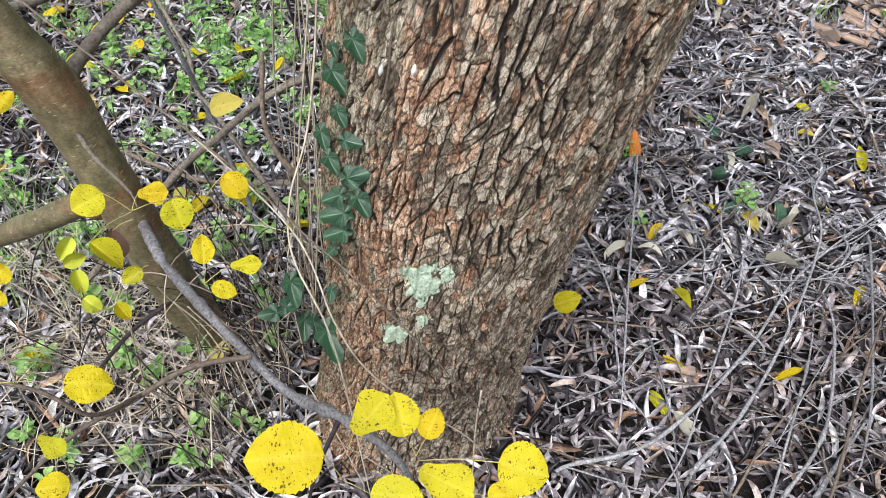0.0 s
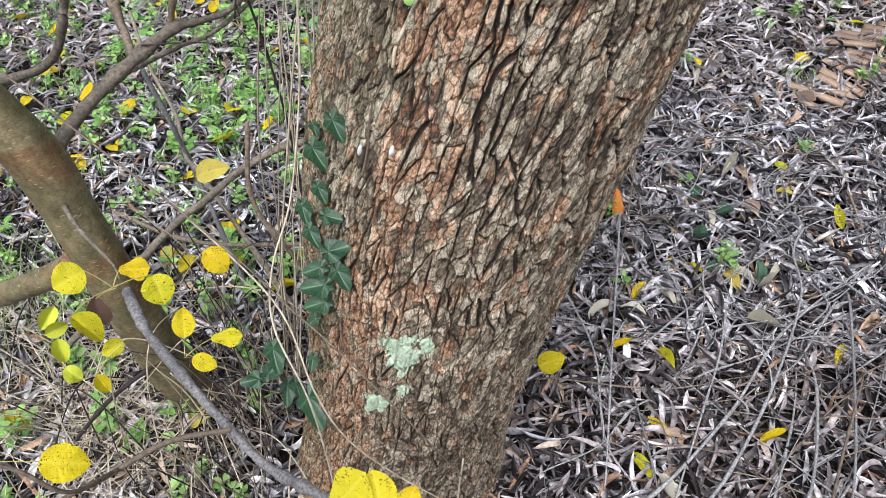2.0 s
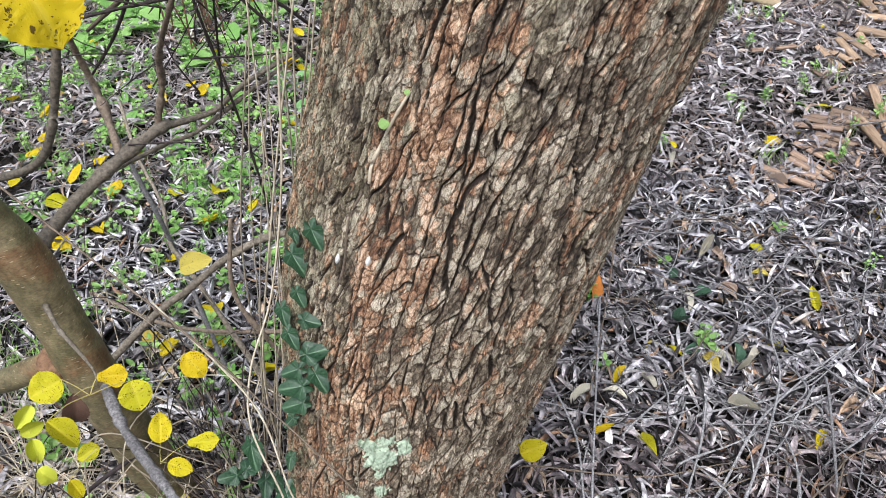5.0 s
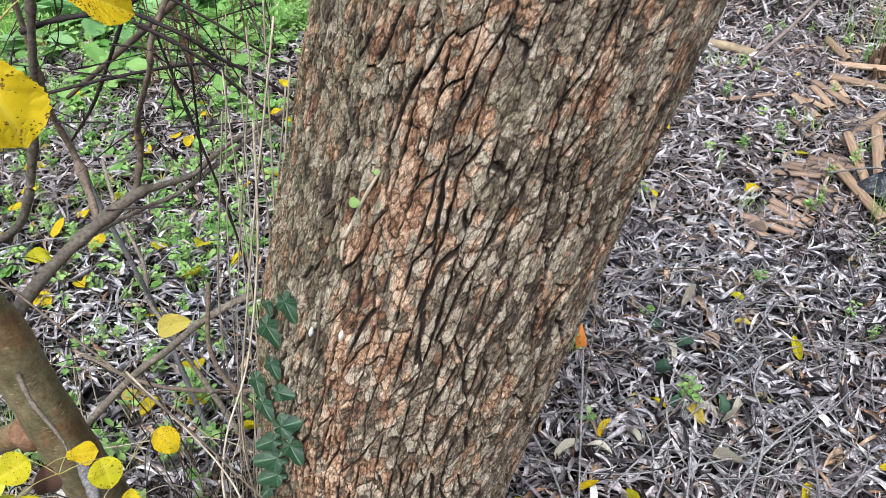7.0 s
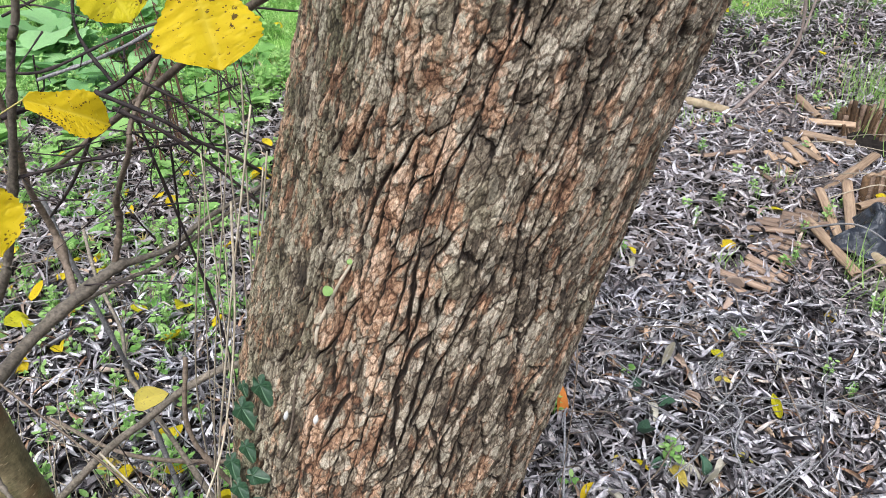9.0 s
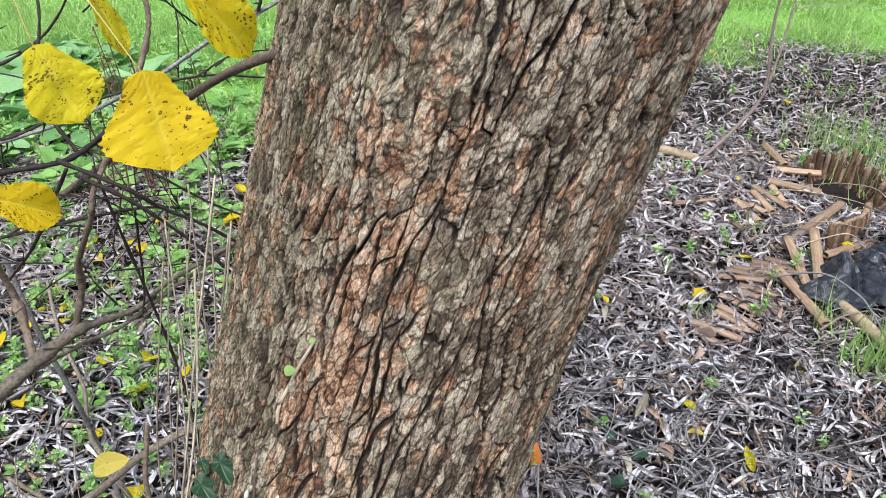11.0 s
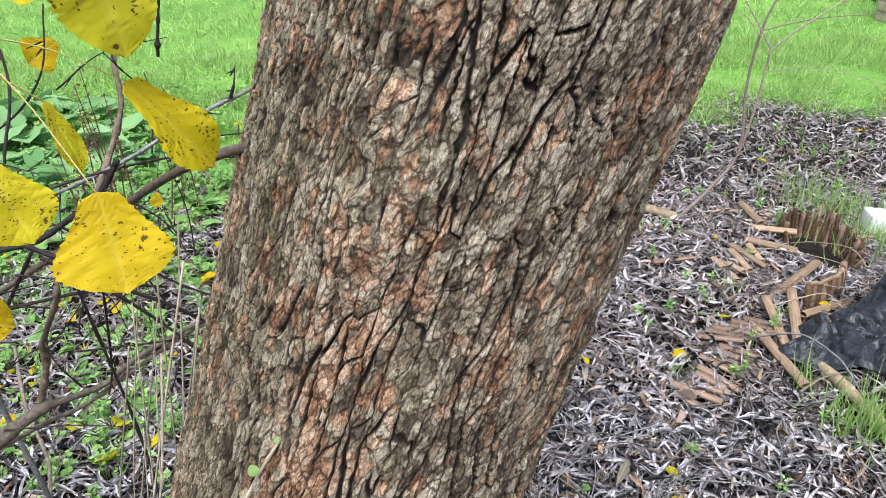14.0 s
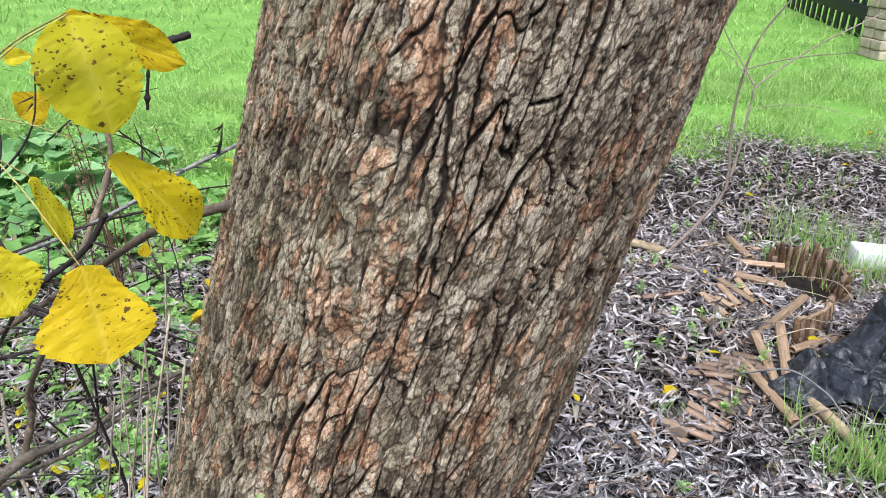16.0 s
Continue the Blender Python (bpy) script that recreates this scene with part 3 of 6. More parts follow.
def bark_cells(cu, cv, columns, asp, jx, jy, seed):
    """Staggered cells round the trunk: each one's random number, the distance to its edge, and how upright that edge is."""
    n = len(cu)
    iu = np.floor(cu)
    best1, best2 = np.full(n, 9e9), np.full(n, 9e9)
    x1, y1, x2, y2, ident = (np.zeros(n) for _ in range(5))
    for du in (-1, 0, 1):
        col = iu + du
        wc = np.mod(col, columns)
        off = hashed(wc, wc * 0, wc * 0, seed)
        iv = np.floor(cv + off)
        for dv in (-1, 0, 1):
            row = iv + dv
            x = col + 0.5 + jx * (hashed(wc, row, row * 0, seed + 1) - 0.5)
            y = row - off + 0.5 + jy * (hashed(wc, row, row * 0, seed + 2) - 0.5)
            d = (cu - x) ** 2 + (asp * (cv - y)) ** 2
            a = d < best1
            b = (~a) & (d < best2)
            best2 = np.where(a, best1, np.where(b, d, best2))
            x2, y2 = np.where(a, x1, np.where(b, x, x2)), np.where(a, y1, np.where(b, y, y2))
            best1 = np.where(a, d, best1)
            x1, y1 = np.where(a, x, x1), np.where(a, y, y1)
            ident = np.where(a, hashed(wc, row, row * 0, seed + 3), ident)
    nx, ny = x2 - x1, asp * (y2 - y1)
    ln = np.hypot(nx, ny) + 1e-9
    edge = (((x1 + x2) / 2 - cu) * nx + (asp * (y1 + y2) / 2 - asp * cv) * ny) / ln
    return ident, edge, np.abs(nx) / ln, cu - x1, cv - y1


def terraces(n, soft):
    """Stacked thin layers with steep edges."""
    fl = np.floor(n)
    k = np.clip((n - fl) / soft, 0, 1)
    return fl + k * k * (3 - 2 * k) - 1


def bark_fields(th, z):
    """For points of the trunk (angle, height): height of the bark, its tones and painted-in furrow shade."""
    R = 0.2
    P = np.stack([R * np.cos(th), R * np.sin(th), z], -1)
    swell, calm, ring, bare = (np.zeros_like(z) for _ in range(4))
    u, v = th.copy(), z.copy()
    bend = soft_noise(P * np.array([45, 45, 40]), 2)
    for kt, kz, kw, kh, amp in KNOTS:
        du, dv = (th - kt) * R / kw, (z - kz) / kh
        rho = np.hypot(du, dv) * (1 + 0.22 * bend)
        g = np.exp(-rho ** 2 * 0.7)
        swell += 0.65 * amp * np.exp(-0.5 * rho ** 2)
        u = u - (18 * amp + 0.2) * g * (th - kt)
        v = v - 0.3 * g * (z - kz)
        calm = np.maximum(calm, np.exp(-(rho / 1.05) ** 4))
        ring = np.maximum(ring, (0.26 if kw > 0.025 else 0.10) * np.clip(0.6 + bend, 0, 1) * np.exp(-((rho - 1.25) / 0.12) ** 2) * np.clip(0.25 + np.abs(du), 0, 1))
        if amp > 0.01 and kw < 0.025:
            bare = np.maximum(bare, np.exp(-(rho / 1.0) ** 4))
    wide = soft_noise(P * np.array([9, 9, 2.2]), 3)
    mid = soft_noise(P * np.array([38, 38, 18]), 4)
    fine = soft_noise(P * np.array([120, 120, 70]), 5)
    tiny = soft_noise(P * np.array([330, 330, 180]), 6)
    cu = np.interp(u, _ta, _ridges) + 0.28 * wide + 0.10 * mid + 0.05 * fine + 0.05 * tiny
    pace = np.interp(np.linspace(-0.2, 2.8, 3000), [0.0, 0.7, 1.0, 1.6], [0.030, 0.038, 0.072, 0.110])
    cv = np.interp(v, np.linspace(-0.2, 2.8, 3001), np.concatenate([[0], np.cumsum(0.001 / pace)]))
    cv = cv + 0.35 * soft_noise(P * np.array([30, 30, 26]), 8) + 0.09 * fine + 0.04 * tiny
    plate, edge, upright, ox, oy = bark_cells(cu, cv, RIDGES, 0.36, 0.26, 0.9, 31)
    width = 1000 * R / np.interp(u, _ta, _density)
    tall = 1000 * np.interp(v, np.linspace(-0.2, 2.8, 3000), pace) / 0.36
    slope = np.hypot(upright / width, np.sqrt(np.clip(1 - upright ** 2, 0, 1)) / tall)
    e = edge / slope
    upright = upright / width / slope
    # upright joints between the plates are deep furrows, the level ones thin cracks; both open and close along the way
    gape = np.clip(0.95 + 0.75 * soft_noise(P * np.array([26, 26, 9]), 37) + 0.3 * fine, 0.35, 1.35)
    up = np.clip((upright - 0.5) / 0.4, 0, 1)
    side = np.interp(th, [-2.9, -2.5, -2.3, -1.95, -1.4, -0.7], [1.1, 0.85, 0.78, 0.95, 1.1, 1.6])
    half = (up * np.interp(z, [0.5, 0.8, 1.15, 1.4], [1.3, 1.6, 1.7, 1.45]) * side + (1 - up) * np.interp(z, [0.7, 1.1], [1.1, 0.9])) * gape
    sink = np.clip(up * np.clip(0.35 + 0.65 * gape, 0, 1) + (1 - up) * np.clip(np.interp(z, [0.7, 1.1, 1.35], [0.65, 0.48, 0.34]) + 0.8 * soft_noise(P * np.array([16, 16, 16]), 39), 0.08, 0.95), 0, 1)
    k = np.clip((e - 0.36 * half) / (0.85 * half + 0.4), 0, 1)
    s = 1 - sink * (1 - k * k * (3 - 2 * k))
    s = s + (1 - s) * 0.85 * calm
    s = s * (1 - ring)
    # small scales lie on the plates like shingles, some of them flaked off
    cu2 = 2.6 * cu + 0.30 * mid + 0.28 * fine + 0.2 * tiny
    cv2 = v / 0.0125 + 0.5 * soft_noise(P * np.array([60, 60, 50]), 9) + 0.4 * fine + 0.2 * tiny
    scale, edge2, _, sx, sy = bark_cells(cu2, cv2, int(round(2.6 * RIDGES)), 1.0, 0.8, 0.9, 53)
    k2 = np.clip((edge2 - 0.02) / 0.10, 0, 1)
    k2 = k2 * k2 * (3 - 2 * k2)
    off = np.clip((scale - 0.62) / 0.05, 0, 1)
    slant = np.mod(scale * 733, 1.0) - 0.5
    scales = 0.0008 * (scale - 0.5) - 0.0007 * off + 0.0006 * slant * sx - 0.0004 * sy - 0.0006 * (1 - k2)
    n1 = soft_noise(np.stack([R * u + 0.004 * mid, v, v * 0], -1) * np.array([75, 26, 1]), 71) + 0.5 * fine + 0.3 * tiny
    t1 = terraces(n1 * 2.2 + 8, 0.14) - 7
    # the plates are domed, each one a little tilted
    dome = np.clip(e / np.maximum(0.36 * width, 1), 0, 1)
    dome = 1 - (1 - dome) ** 2
    tilt = (np.mod(plate * 997, 1.0) - 0.5) * ox + (np.mod(plate * 577, 1.0) - 0.5) * oy
    depth = np.interp(z, [0.0, 0.6, 1.1], [0.0058, 0.0064, 0.0072]) * np.interp(th, [-2.5, -2.0], [0.8, 1.0])
    bulk = depth * (s * (0.78 + 0.2 * plate + 0.13 * tilt) + 0.16 * dome * (1 - calm))
    h = bulk + s * (scales + 0.0010 * t1) + 0.0004 * fine + 0.0003 * tiny + swell + 0.003 * soft_noise(P * np.array([5, 5, 3]), 44)
    # Shade for the furrows, put into the colour: 0 deep down, 1 on top.
    furrow_shade = np.clip((s - 0.66) / 0.22, 0, 1)
    # Right side darker mid-height, upper trunk lighter: light and shade put in the tone.
    side_shading = np.clip((th + 1.75) / 0.3, 0, 1)
    # Cracks between the scales are darkened in the tone as well.
    crust = np.clip(0.47 - 0.12 * side_shading * np.exp(-((z - 0.95) / 0.2) ** 2) + (0.06 + 0.11 * side_shading) * np.clip((z - 1.18) / 0.15, 0, 1) + 0.26 * (plate - 0.5) + 0.34 * (scale - 0.5) + 0.12 * t1 + 0.08 * wide + 0.1 * mid - 0.55 * (1 - k2) - 0.10 * off, 0, 1)
    band = np.exp(-(((th + 1.98 - 0.35 * np.clip(z - 0.9, -1, 0.2)) / 0.27) ** 2))
    lip = np.exp(-((s - 0.55) / 0.28) ** 2) * (1 - calm)
    fresh = np.clip(0.28 + 0.06 * np.clip((z - 1.0) / 0.25, 0, 1) + (0.22 + 0.04 * np.exp(-((z - 0.85) / 0.2) ** 2)) * band + 0.18 * np.clip(-th - 2.0, 0, 0.6) + 0.20 * wide * (0.4 + band) + 0.15 * mid + (0.10 + 0.22 * band) * off + 0.22 * lip + 0.15 * (plate - 0.5) + 0.28 * bare, 0, 0.95)
    west = np.clip((-th - 1.98) / 0.45, 0, 1)
    moss = np.clip(west * (0.8 + 0.5 * mid + 0.3 * wide) + 0.5 * np.clip(0.7 * wide + mid - 0.35, 0, 1) + 0.35 * calm, 0, 0.95)
    return h, crust, furrow_shade, fresh, moss, R * u, v, h - swell


def trunk_surface(th, z):
    cx, cy, r = trunk_axis(z)
    h = bark_fields(th, z)[0]
    return np.stack([cx + (r + h - 0.006) * np.cos(th), cy + (r + h - 0.006) * np.sin(th), z], -1)


def build_tree():
    q = np.linspace(-1, 1, 580)
    front = -1.60 + 1.56 * (0.8 * q + 0.2 * q ** 3)
    back = np.linspace(front[-1], front[0] + 2 * np.pi, 40)[1:-1]
    th = np.concatenate([front, back])
    zs = np.concatenate([np.linspace(-0.08, 0.12, 90), np.linspace(0.12, 1.55, 1080)[1:], np.linspace(1.55, 2.6, 70)[1:]])
    T, Z = np.meshgrid(th, zs)
    t, z = T.ravel(), Z.ravel()
    h, crust, furrow_shade, fresh, moss, around, along, lift = bark_fields(t, z)
    cx, cy, r = trunk_axis(z)
    flare = 0.05 * np.exp(-np.maximum(z, -0.1) / 0.07) * (0.55 + 0.45 * np.cos(3 * t + 0.6))
    rr = r + h - 0.006 + np.maximum(flare, 0) * 0.5
    v = np.stack([cx + rr * np.cos(t), cy + rr * np.sin(t), z], -1)
    nr, nc = len(zs), len(th)
    tree = thing("tree", "leaning tree trunk with thick furrowed brown and orange bark", "tree", at=(-0.08, 0.88, 0))
    # sawn top, far above the view
    cxt, cyt, _ = trunk_axis(np.array([2.6]))
    v = np.vstack([v, [[cxt[0], cyt[0], 2.61]]])
    ring = (nr - 1) * nc + np.arange(nc)
    lid = np.stack([ring, np.roll(ring, -1), np.full(nc, len(v) - 1), np.full(nc, len(v) - 1)], -1)[:, :4]
    crust, furrow_shade, fresh, moss, around, along, lift = (np.append(k, 0.3) for k in (crust, furrow_shade, fresh, moss, around, along, lift))
    part("trunk", mesh_from("trunk", v, np.vstack([grid_faces(nr, nc, True), lid]), BARK, attributes=[("crust", crust), ("furrow_shade", furrow_shade), ("fresh", fresh), ("moss", moss), ("around", around), ("along", along), ("lift", lift)]), tree)
    return tree


tree = build_tree()

# ---- leaf blades ----
def blade_mesh(name, mat, seed, spread=1.0, serrate=0.0, fold=0.12, bend=0.2, ups=16, half=6, kite=False):
    """A rounded leaf with a point, one unit long from stalk to tip and one unit wide, with its veins marked."""
    rng = np.random.default_rng(seed)
    s = np.linspace(0, 1, ups)
    w = 0.5 * np.sin(np.pi * np.clip(s, 0, 1) ** 0.82) ** 0.62
    if kite:
        s = s ** 0.9
        w = np.interp(s, [0, 0.03, 0.16, 0.32, 0.46, 0.58, 0.68, 0.78, 0.87, 0.94, 1], [0.01, 0.16, 0.23, 0.33, 0.43, 0.495, 0.49, 0.43, 0.31, 0.17, 0.01])
    w = np.where(s > 0.86, w * (1 - ((s - 0.86) / 0.14) ** 2 * 0.35), w)
    w[0], w[-1] = 0.012, 0.008
    c = np.linspace(-1, 1, 2 * half + 1)
    S, C = np.meshgrid(s, c, indexing="ij")
    edge = 1 + serrate * np.where(np.arange(ups)[:, None] % 2, 1.0, -1.0) * rng.uniform(0.3, 1.4, (ups, 1)) * (np.abs(C) > 0.99) + 0.05 * rng.normal(size=1) * np.sin(6 * S + C)
    X = w[:, None] * C * edge
    P = np.stack([X.ravel() * 3, S.ravel() * 3, 0 * X.ravel() + seed], -1)
    Zc = fold * np.abs(X) - bend * (S - 0.4) ** 2 + 0.06 * soft_noise(P, seed).reshape(X.shape) + 0.012 * np.sin(S * 40 - np.abs(C) * 9) * np.abs(C)
    v = np.stack([X, S, Zc], -1).reshape(-1, 3)
    side = np.abs(np.mod(S * 8 - np.abs(X) * 8.5, 1.0) - 0.5)
    vein = np.maximum((np.abs(X) < 0.02) * 1.0, (side < 0.06) * 0.6 * (np.abs(X) > 0.02))
    return mesh_from(name, v, grid_faces(ups, 2 * half + 1), mat, attributes=[("vein", vein)])


def leaf_frame(base, tip, normal, width):
    """Pose and scale that lay the unit blade from base to tip."""
    b, t, n = Vector(base), Vector(tip), Vector(normal)
    y = t - b
    length = y.length
    y.normalize()
    x = y.cross(n).normalized()
    z = x.cross(y)
    m = Matrix((x, y, z)).transposed().to_4x4()
    m.translation = b
    return m @ Matrix.Diagonal((width, length, (width + length) / 2, 1)), length


BLADES = [blade_mesh("leaf", YELLOW, 10 + k, serrate=0.035, fold=f, bend=b, ups=26, half=5) for k, (f, b) in enumerate(((0.10, 0.15), (0.22, 0.25), (0.05, 0.35), (0.3, 0.1), (0.15, -0.2)))]
KITES = [blade_mesh("leaf", YELLOW, 40 + k, serrate=0.03, fold=f, bend=b, ups=32, half=8, kite=True) for k, (f, b) in enumerate(((0.10, 0.2), (0.3, 0.3), (0.18, 0.12), (0.05, -0.2)))]
FOLDED = [blade_mesh("leaf", (YELLOW, LIME)[k % 2], 50 + k, serrate=0.03, fold=f, bend=b, ups=22, half=5) for k, (f, b) in enumerate(((1.3, 0.5), (1.0, 0.7), (1.8, -0.4), (1.5, 0.3)))]
BROWN_BLADE = blade_mesh("leaf", RUST, 58, serrate=0.04, fold=0.4, bend=0.6, ups=22, half=5)
_count = [0]


def hang_leaf(owner, base, tip, normal, width, root, shape=None):
    """A yellow leaf on its stalk, a part of the shrub that bears it."""
    m, length = leaf_frame(base, tip, normal, width)
    ob = new("leaf", shape or (KITES if base[2] > 0.95 or _count[0] % 4 == 3 else BLADES)[_count[0] % 4])
    _count[0] += 1
    ob.parent = owner
    ob.matrix_basis = Matrix.Translation(-owner.location) @ m
    tagged(ob, "yellow leaf with black spots")
    if root:
        a, c = Vector(root), Vector(base)
        mid = a.lerp(c, 0.5) + Vector((0, 0, 0.06 * (a - c).length))
        inv = m.inverted()
        pts = [inv @ q for q in (a, mid, c)]
        k = 0.0005 / ((width + length) / 2)
        stalk = new("stalk", tube("stalk", [(*pts[0], k * 1.3), (*pts[1], k), (*pts[2], k)], PETIOLE, 5, 9))
        stalk.parent = ob
        tagged(stalk, "thin yellow-green leaf stalk")
    return ob


# ---- dead twig that grows out of the leaning trunk ----
part("twig", tube("twig", [(0.020, 0.820, 1.297, 0.0085), (-0.002, 0.832, 1.287, 0.0062), (-0.076, 0.880, 1.256, 0.0050), (-0.172, 0.990, 1.185, 0.0046), (-0.281, 1.070, 1.098, 0.005), (-0.450, 1.150, 0.974, 0.004), (-0.542, 1.190, 0.907, 0.003)], BROWN_TWIG, 9, 36, 0.25, 3, 0.4), tree, "thin brown side twig")


# ---- ivy climbing the trunk ----
def ivy_blade(seed):
    rng = np.random.default_rng(seed)
    ang = np.radians(np.linspace(-172, 172, 57))
    lobes = [(0, 1.0, 34), (66, 0.56, 34), (-66, 0.56, 34), (138, 0.42, 36), (-138, 0.42, 36)]
    r = np.full(len(ang), 0.0)
    vein = np.zeros(len(ang))
    for a0, amp, wd in lobes:
        d = np.degrees(np.abs(ang - math.radians(a0)))
        r = np.maximum(r, amp * rng.uniform(0.9, 1.1) * (0.56 + 0.44 * np.exp(-(d / wd) ** 2 * 1.5)) * (d < 95))
        vein = np.maximum(vein, np.exp(-(d / 2.2) ** 2) * (1.0 if a0 == 0 else 0.75))
    r = np.convolve(np.pad(r, 1, mode="edge"), [0.25, 0.5, 0.25], "valid")
    rings = np.linspace(0.02, 1, 8)
    A, Q = np.meshgrid(ang, rings)
    X, Yv = Q * r[None] * np.sin(A), Q * r[None] * np.cos(A)
    Zc = -0.18 * (X * X + (Yv - 0.2) ** 2) + 0.05 * np.cos(A * 4) * Q
    V = vein[None] * (1 - 0.75 * Q)
    return mesh_from("leaf", np.stack([X, Yv, Zc], -1).reshape(-1, 3), grid_faces(8, len(ang))[:, ::-1], IVY, attributes=[("vein", V)])


IVY_BLADES = [ivy_blade(60 + k) for k in range(4)]
ivy = thing("ivy", "dark green ivy with pale veins climbing the furrowed trunk", "ivy", at=(-0.28, 0.72, 0))


def ivy_leaf(at, tip, normal, length):
    y, n = Vector(tip).normalized(), Vector(normal).normalized()
    x = y.cross(n).normalized()
    z = x.cross(y)
    m = Matrix((x, y, z)).transposed().to_4x4()
    m.translation = at
    ob = new("leaf", IVY_BLADES[_count[0] % 4])
    _count[0] += 1
    ob.parent = ivy
    ob.matrix_basis = Matrix.Translation(-ivy.location) @ m @ Matrix.Diagonal((length * 0.80, length * 0.92, length, 1))


ivy_leaf((-0.137, 0.733, 0.868), (0.353, -0.485, -0.800), (-0.348, -0.782, 0.516), 0.031)
ivy_leaf((-0.166, 0.760, 0.843), (0.256, -0.515, -0.818), (-0.402, -0.736, 0.545), 0.017)
ivy_leaf((-0.169, 0.748, 0.819), (0.493, -0.501, -0.712), (-0.384, -0.739, 0.553), 0.035)
ivy_leaf((-0.165, 0.720, 0.785), (0.371, -0.528, -0.764), (-0.338, -0.756, 0.560), 0.024)
ivy_leaf((-0.193, 0.736, 0.742), (0.198, -0.582, -0.789), (-0.376, -0.714, 0.591), 0.028)
ivy_leaf((-0.158, 0.698, 0.760), (0.953, -0.277, -0.120), (-0.297, -0.770, 0.564), 0.025)
ivy_leaf((-0.186, 0.717, 0.719), (0.424, -0.570, -0.704), (-0.346, -0.727, 0.593), 0.027)
ivy_leaf((-0.160, 0.685, 0.714), (0.946, -0.038, 0.321), (-0.281, -0.764, 0.581), 0.033)
ivy_leaf((-0.176, 0.693, 0.678), (-0.937, -0.073, -0.342), (-0.308, -0.738, 0.600), 0.029)
ivy_leaf((-0.150, 0.672, 0.695), (0.448, -0.536, -0.716), (-0.252, -0.772, 0.584), 0.032)
ivy_leaf((-0.173, 0.683, 0.657), (-0.978, -0.000, -0.210), (-0.291, -0.742, 0.604), 0.036)
ivy_leaf((-0.176, 0.679, 0.629), (-0.952, -0.070, -0.298), (-0.290, -0.734, 0.614), 0.033)
ivy_leaf((-0.198, 0.690, 0.583), (-0.688, -0.428, -0.586), (-0.331, -0.695, 0.638), 0.021)
ivy_leaf((-0.293, 0.745, 0.445), (0.203, -0.738, -0.644), (-0.450, -0.517, 0.728), 0.047)
ivy_leaf((-0.311, 0.740, 0.387), (0.657, 0.722, 0.217), (-0.443, -0.508, 0.739), 0.039)
ivy_leaf((-0.324, 0.731, 0.385), (-0.889, -0.392, 0.236), (-0.432, -0.517, 0.739), 0.033)
ivy_leaf((-0.295, 0.756, 0.331), (0.003, -0.854, -0.521), (-0.462, -0.478, 0.747), 0.042)
ivy_leaf((-0.300, 0.802, 0.263), (0.272, -0.699, -0.661), (-0.503, -0.371, 0.781), 0.037)
ivy_leaf((-0.250, 0.716, 0.355), (0.347, -0.752, -0.561), (-0.402, -0.580, 0.709), 0.060)
ivy_leaf((-0.379, 0.823, 0.006), (0.125, -0.825, -0.552), (-0.495, -0.305, 0.814), 0.038)
ivy_leaf((-0.214, 0.686, 0.501), (-0.167, -0.701, -0.693), (-0.347, -0.661, 0.665), 0.023)
for th0, z0, th1, z1 in ((-2.62, 0.05, -2.25, 0.55), (-2.25, 0.55, -2.28, 0.80), (-2.28, 0.80, -2.22, 0.93), (-2.5, 0.1, -2.35, 0.42)):
    tt, hh = np.linspace(th0, th1, 6), np.linspace(z0, z1, 6)
    p = trunk_surface(tt + 0.03 * np.sin(hh * 40), hh)
    part("stem", tube("stem", [(*q, 0.0016) for q in p], BROWN_TWIG, 6, 30, 0.2), ivy, "thin brown creeping stem")

sprig = thing("ivy_sprig", "single small bright green ivy shoot on the bark", "ivy", at=(-0.09, 0.78, 1.0))
_p = trunk_surface(np.array([-2.20, -2.21, -2.19, -2.15, -2.12, -2.11]), np.array([0.945, 0.965, 0.99, 1.012, 1.034, 1.044])) + np.array([-0.002, -0.003, 0])
part("stem", tube("stem", [(*q, 0.0019 - 0.0001 * k) for k, q in enumerate(_p)], STRAW, 7, 30, 0.25, 4, 0.6), sprig, "short straw-coloured stem")
for _q, _turn_z, _size in ((_p[3], 35, 0.011), (_p[5], -30, 0.006)):
    _o = part("leaf", blade_mesh("leaf", WEED, 77, ups=10, half=4), sprig, "tiny fresh green leaf")
    _o.matrix_basis = Matrix.Translation(Vector(_q) - sprig.location + Vector((-0.004, -0.006, 0.0))) @ Matrix.Rotation(radians(_turn_z), 4, "Z") @ Matrix.Rotation(radians(50), 4, "X") @ Matrix.Diagonal((_size, _size, _size, 1))


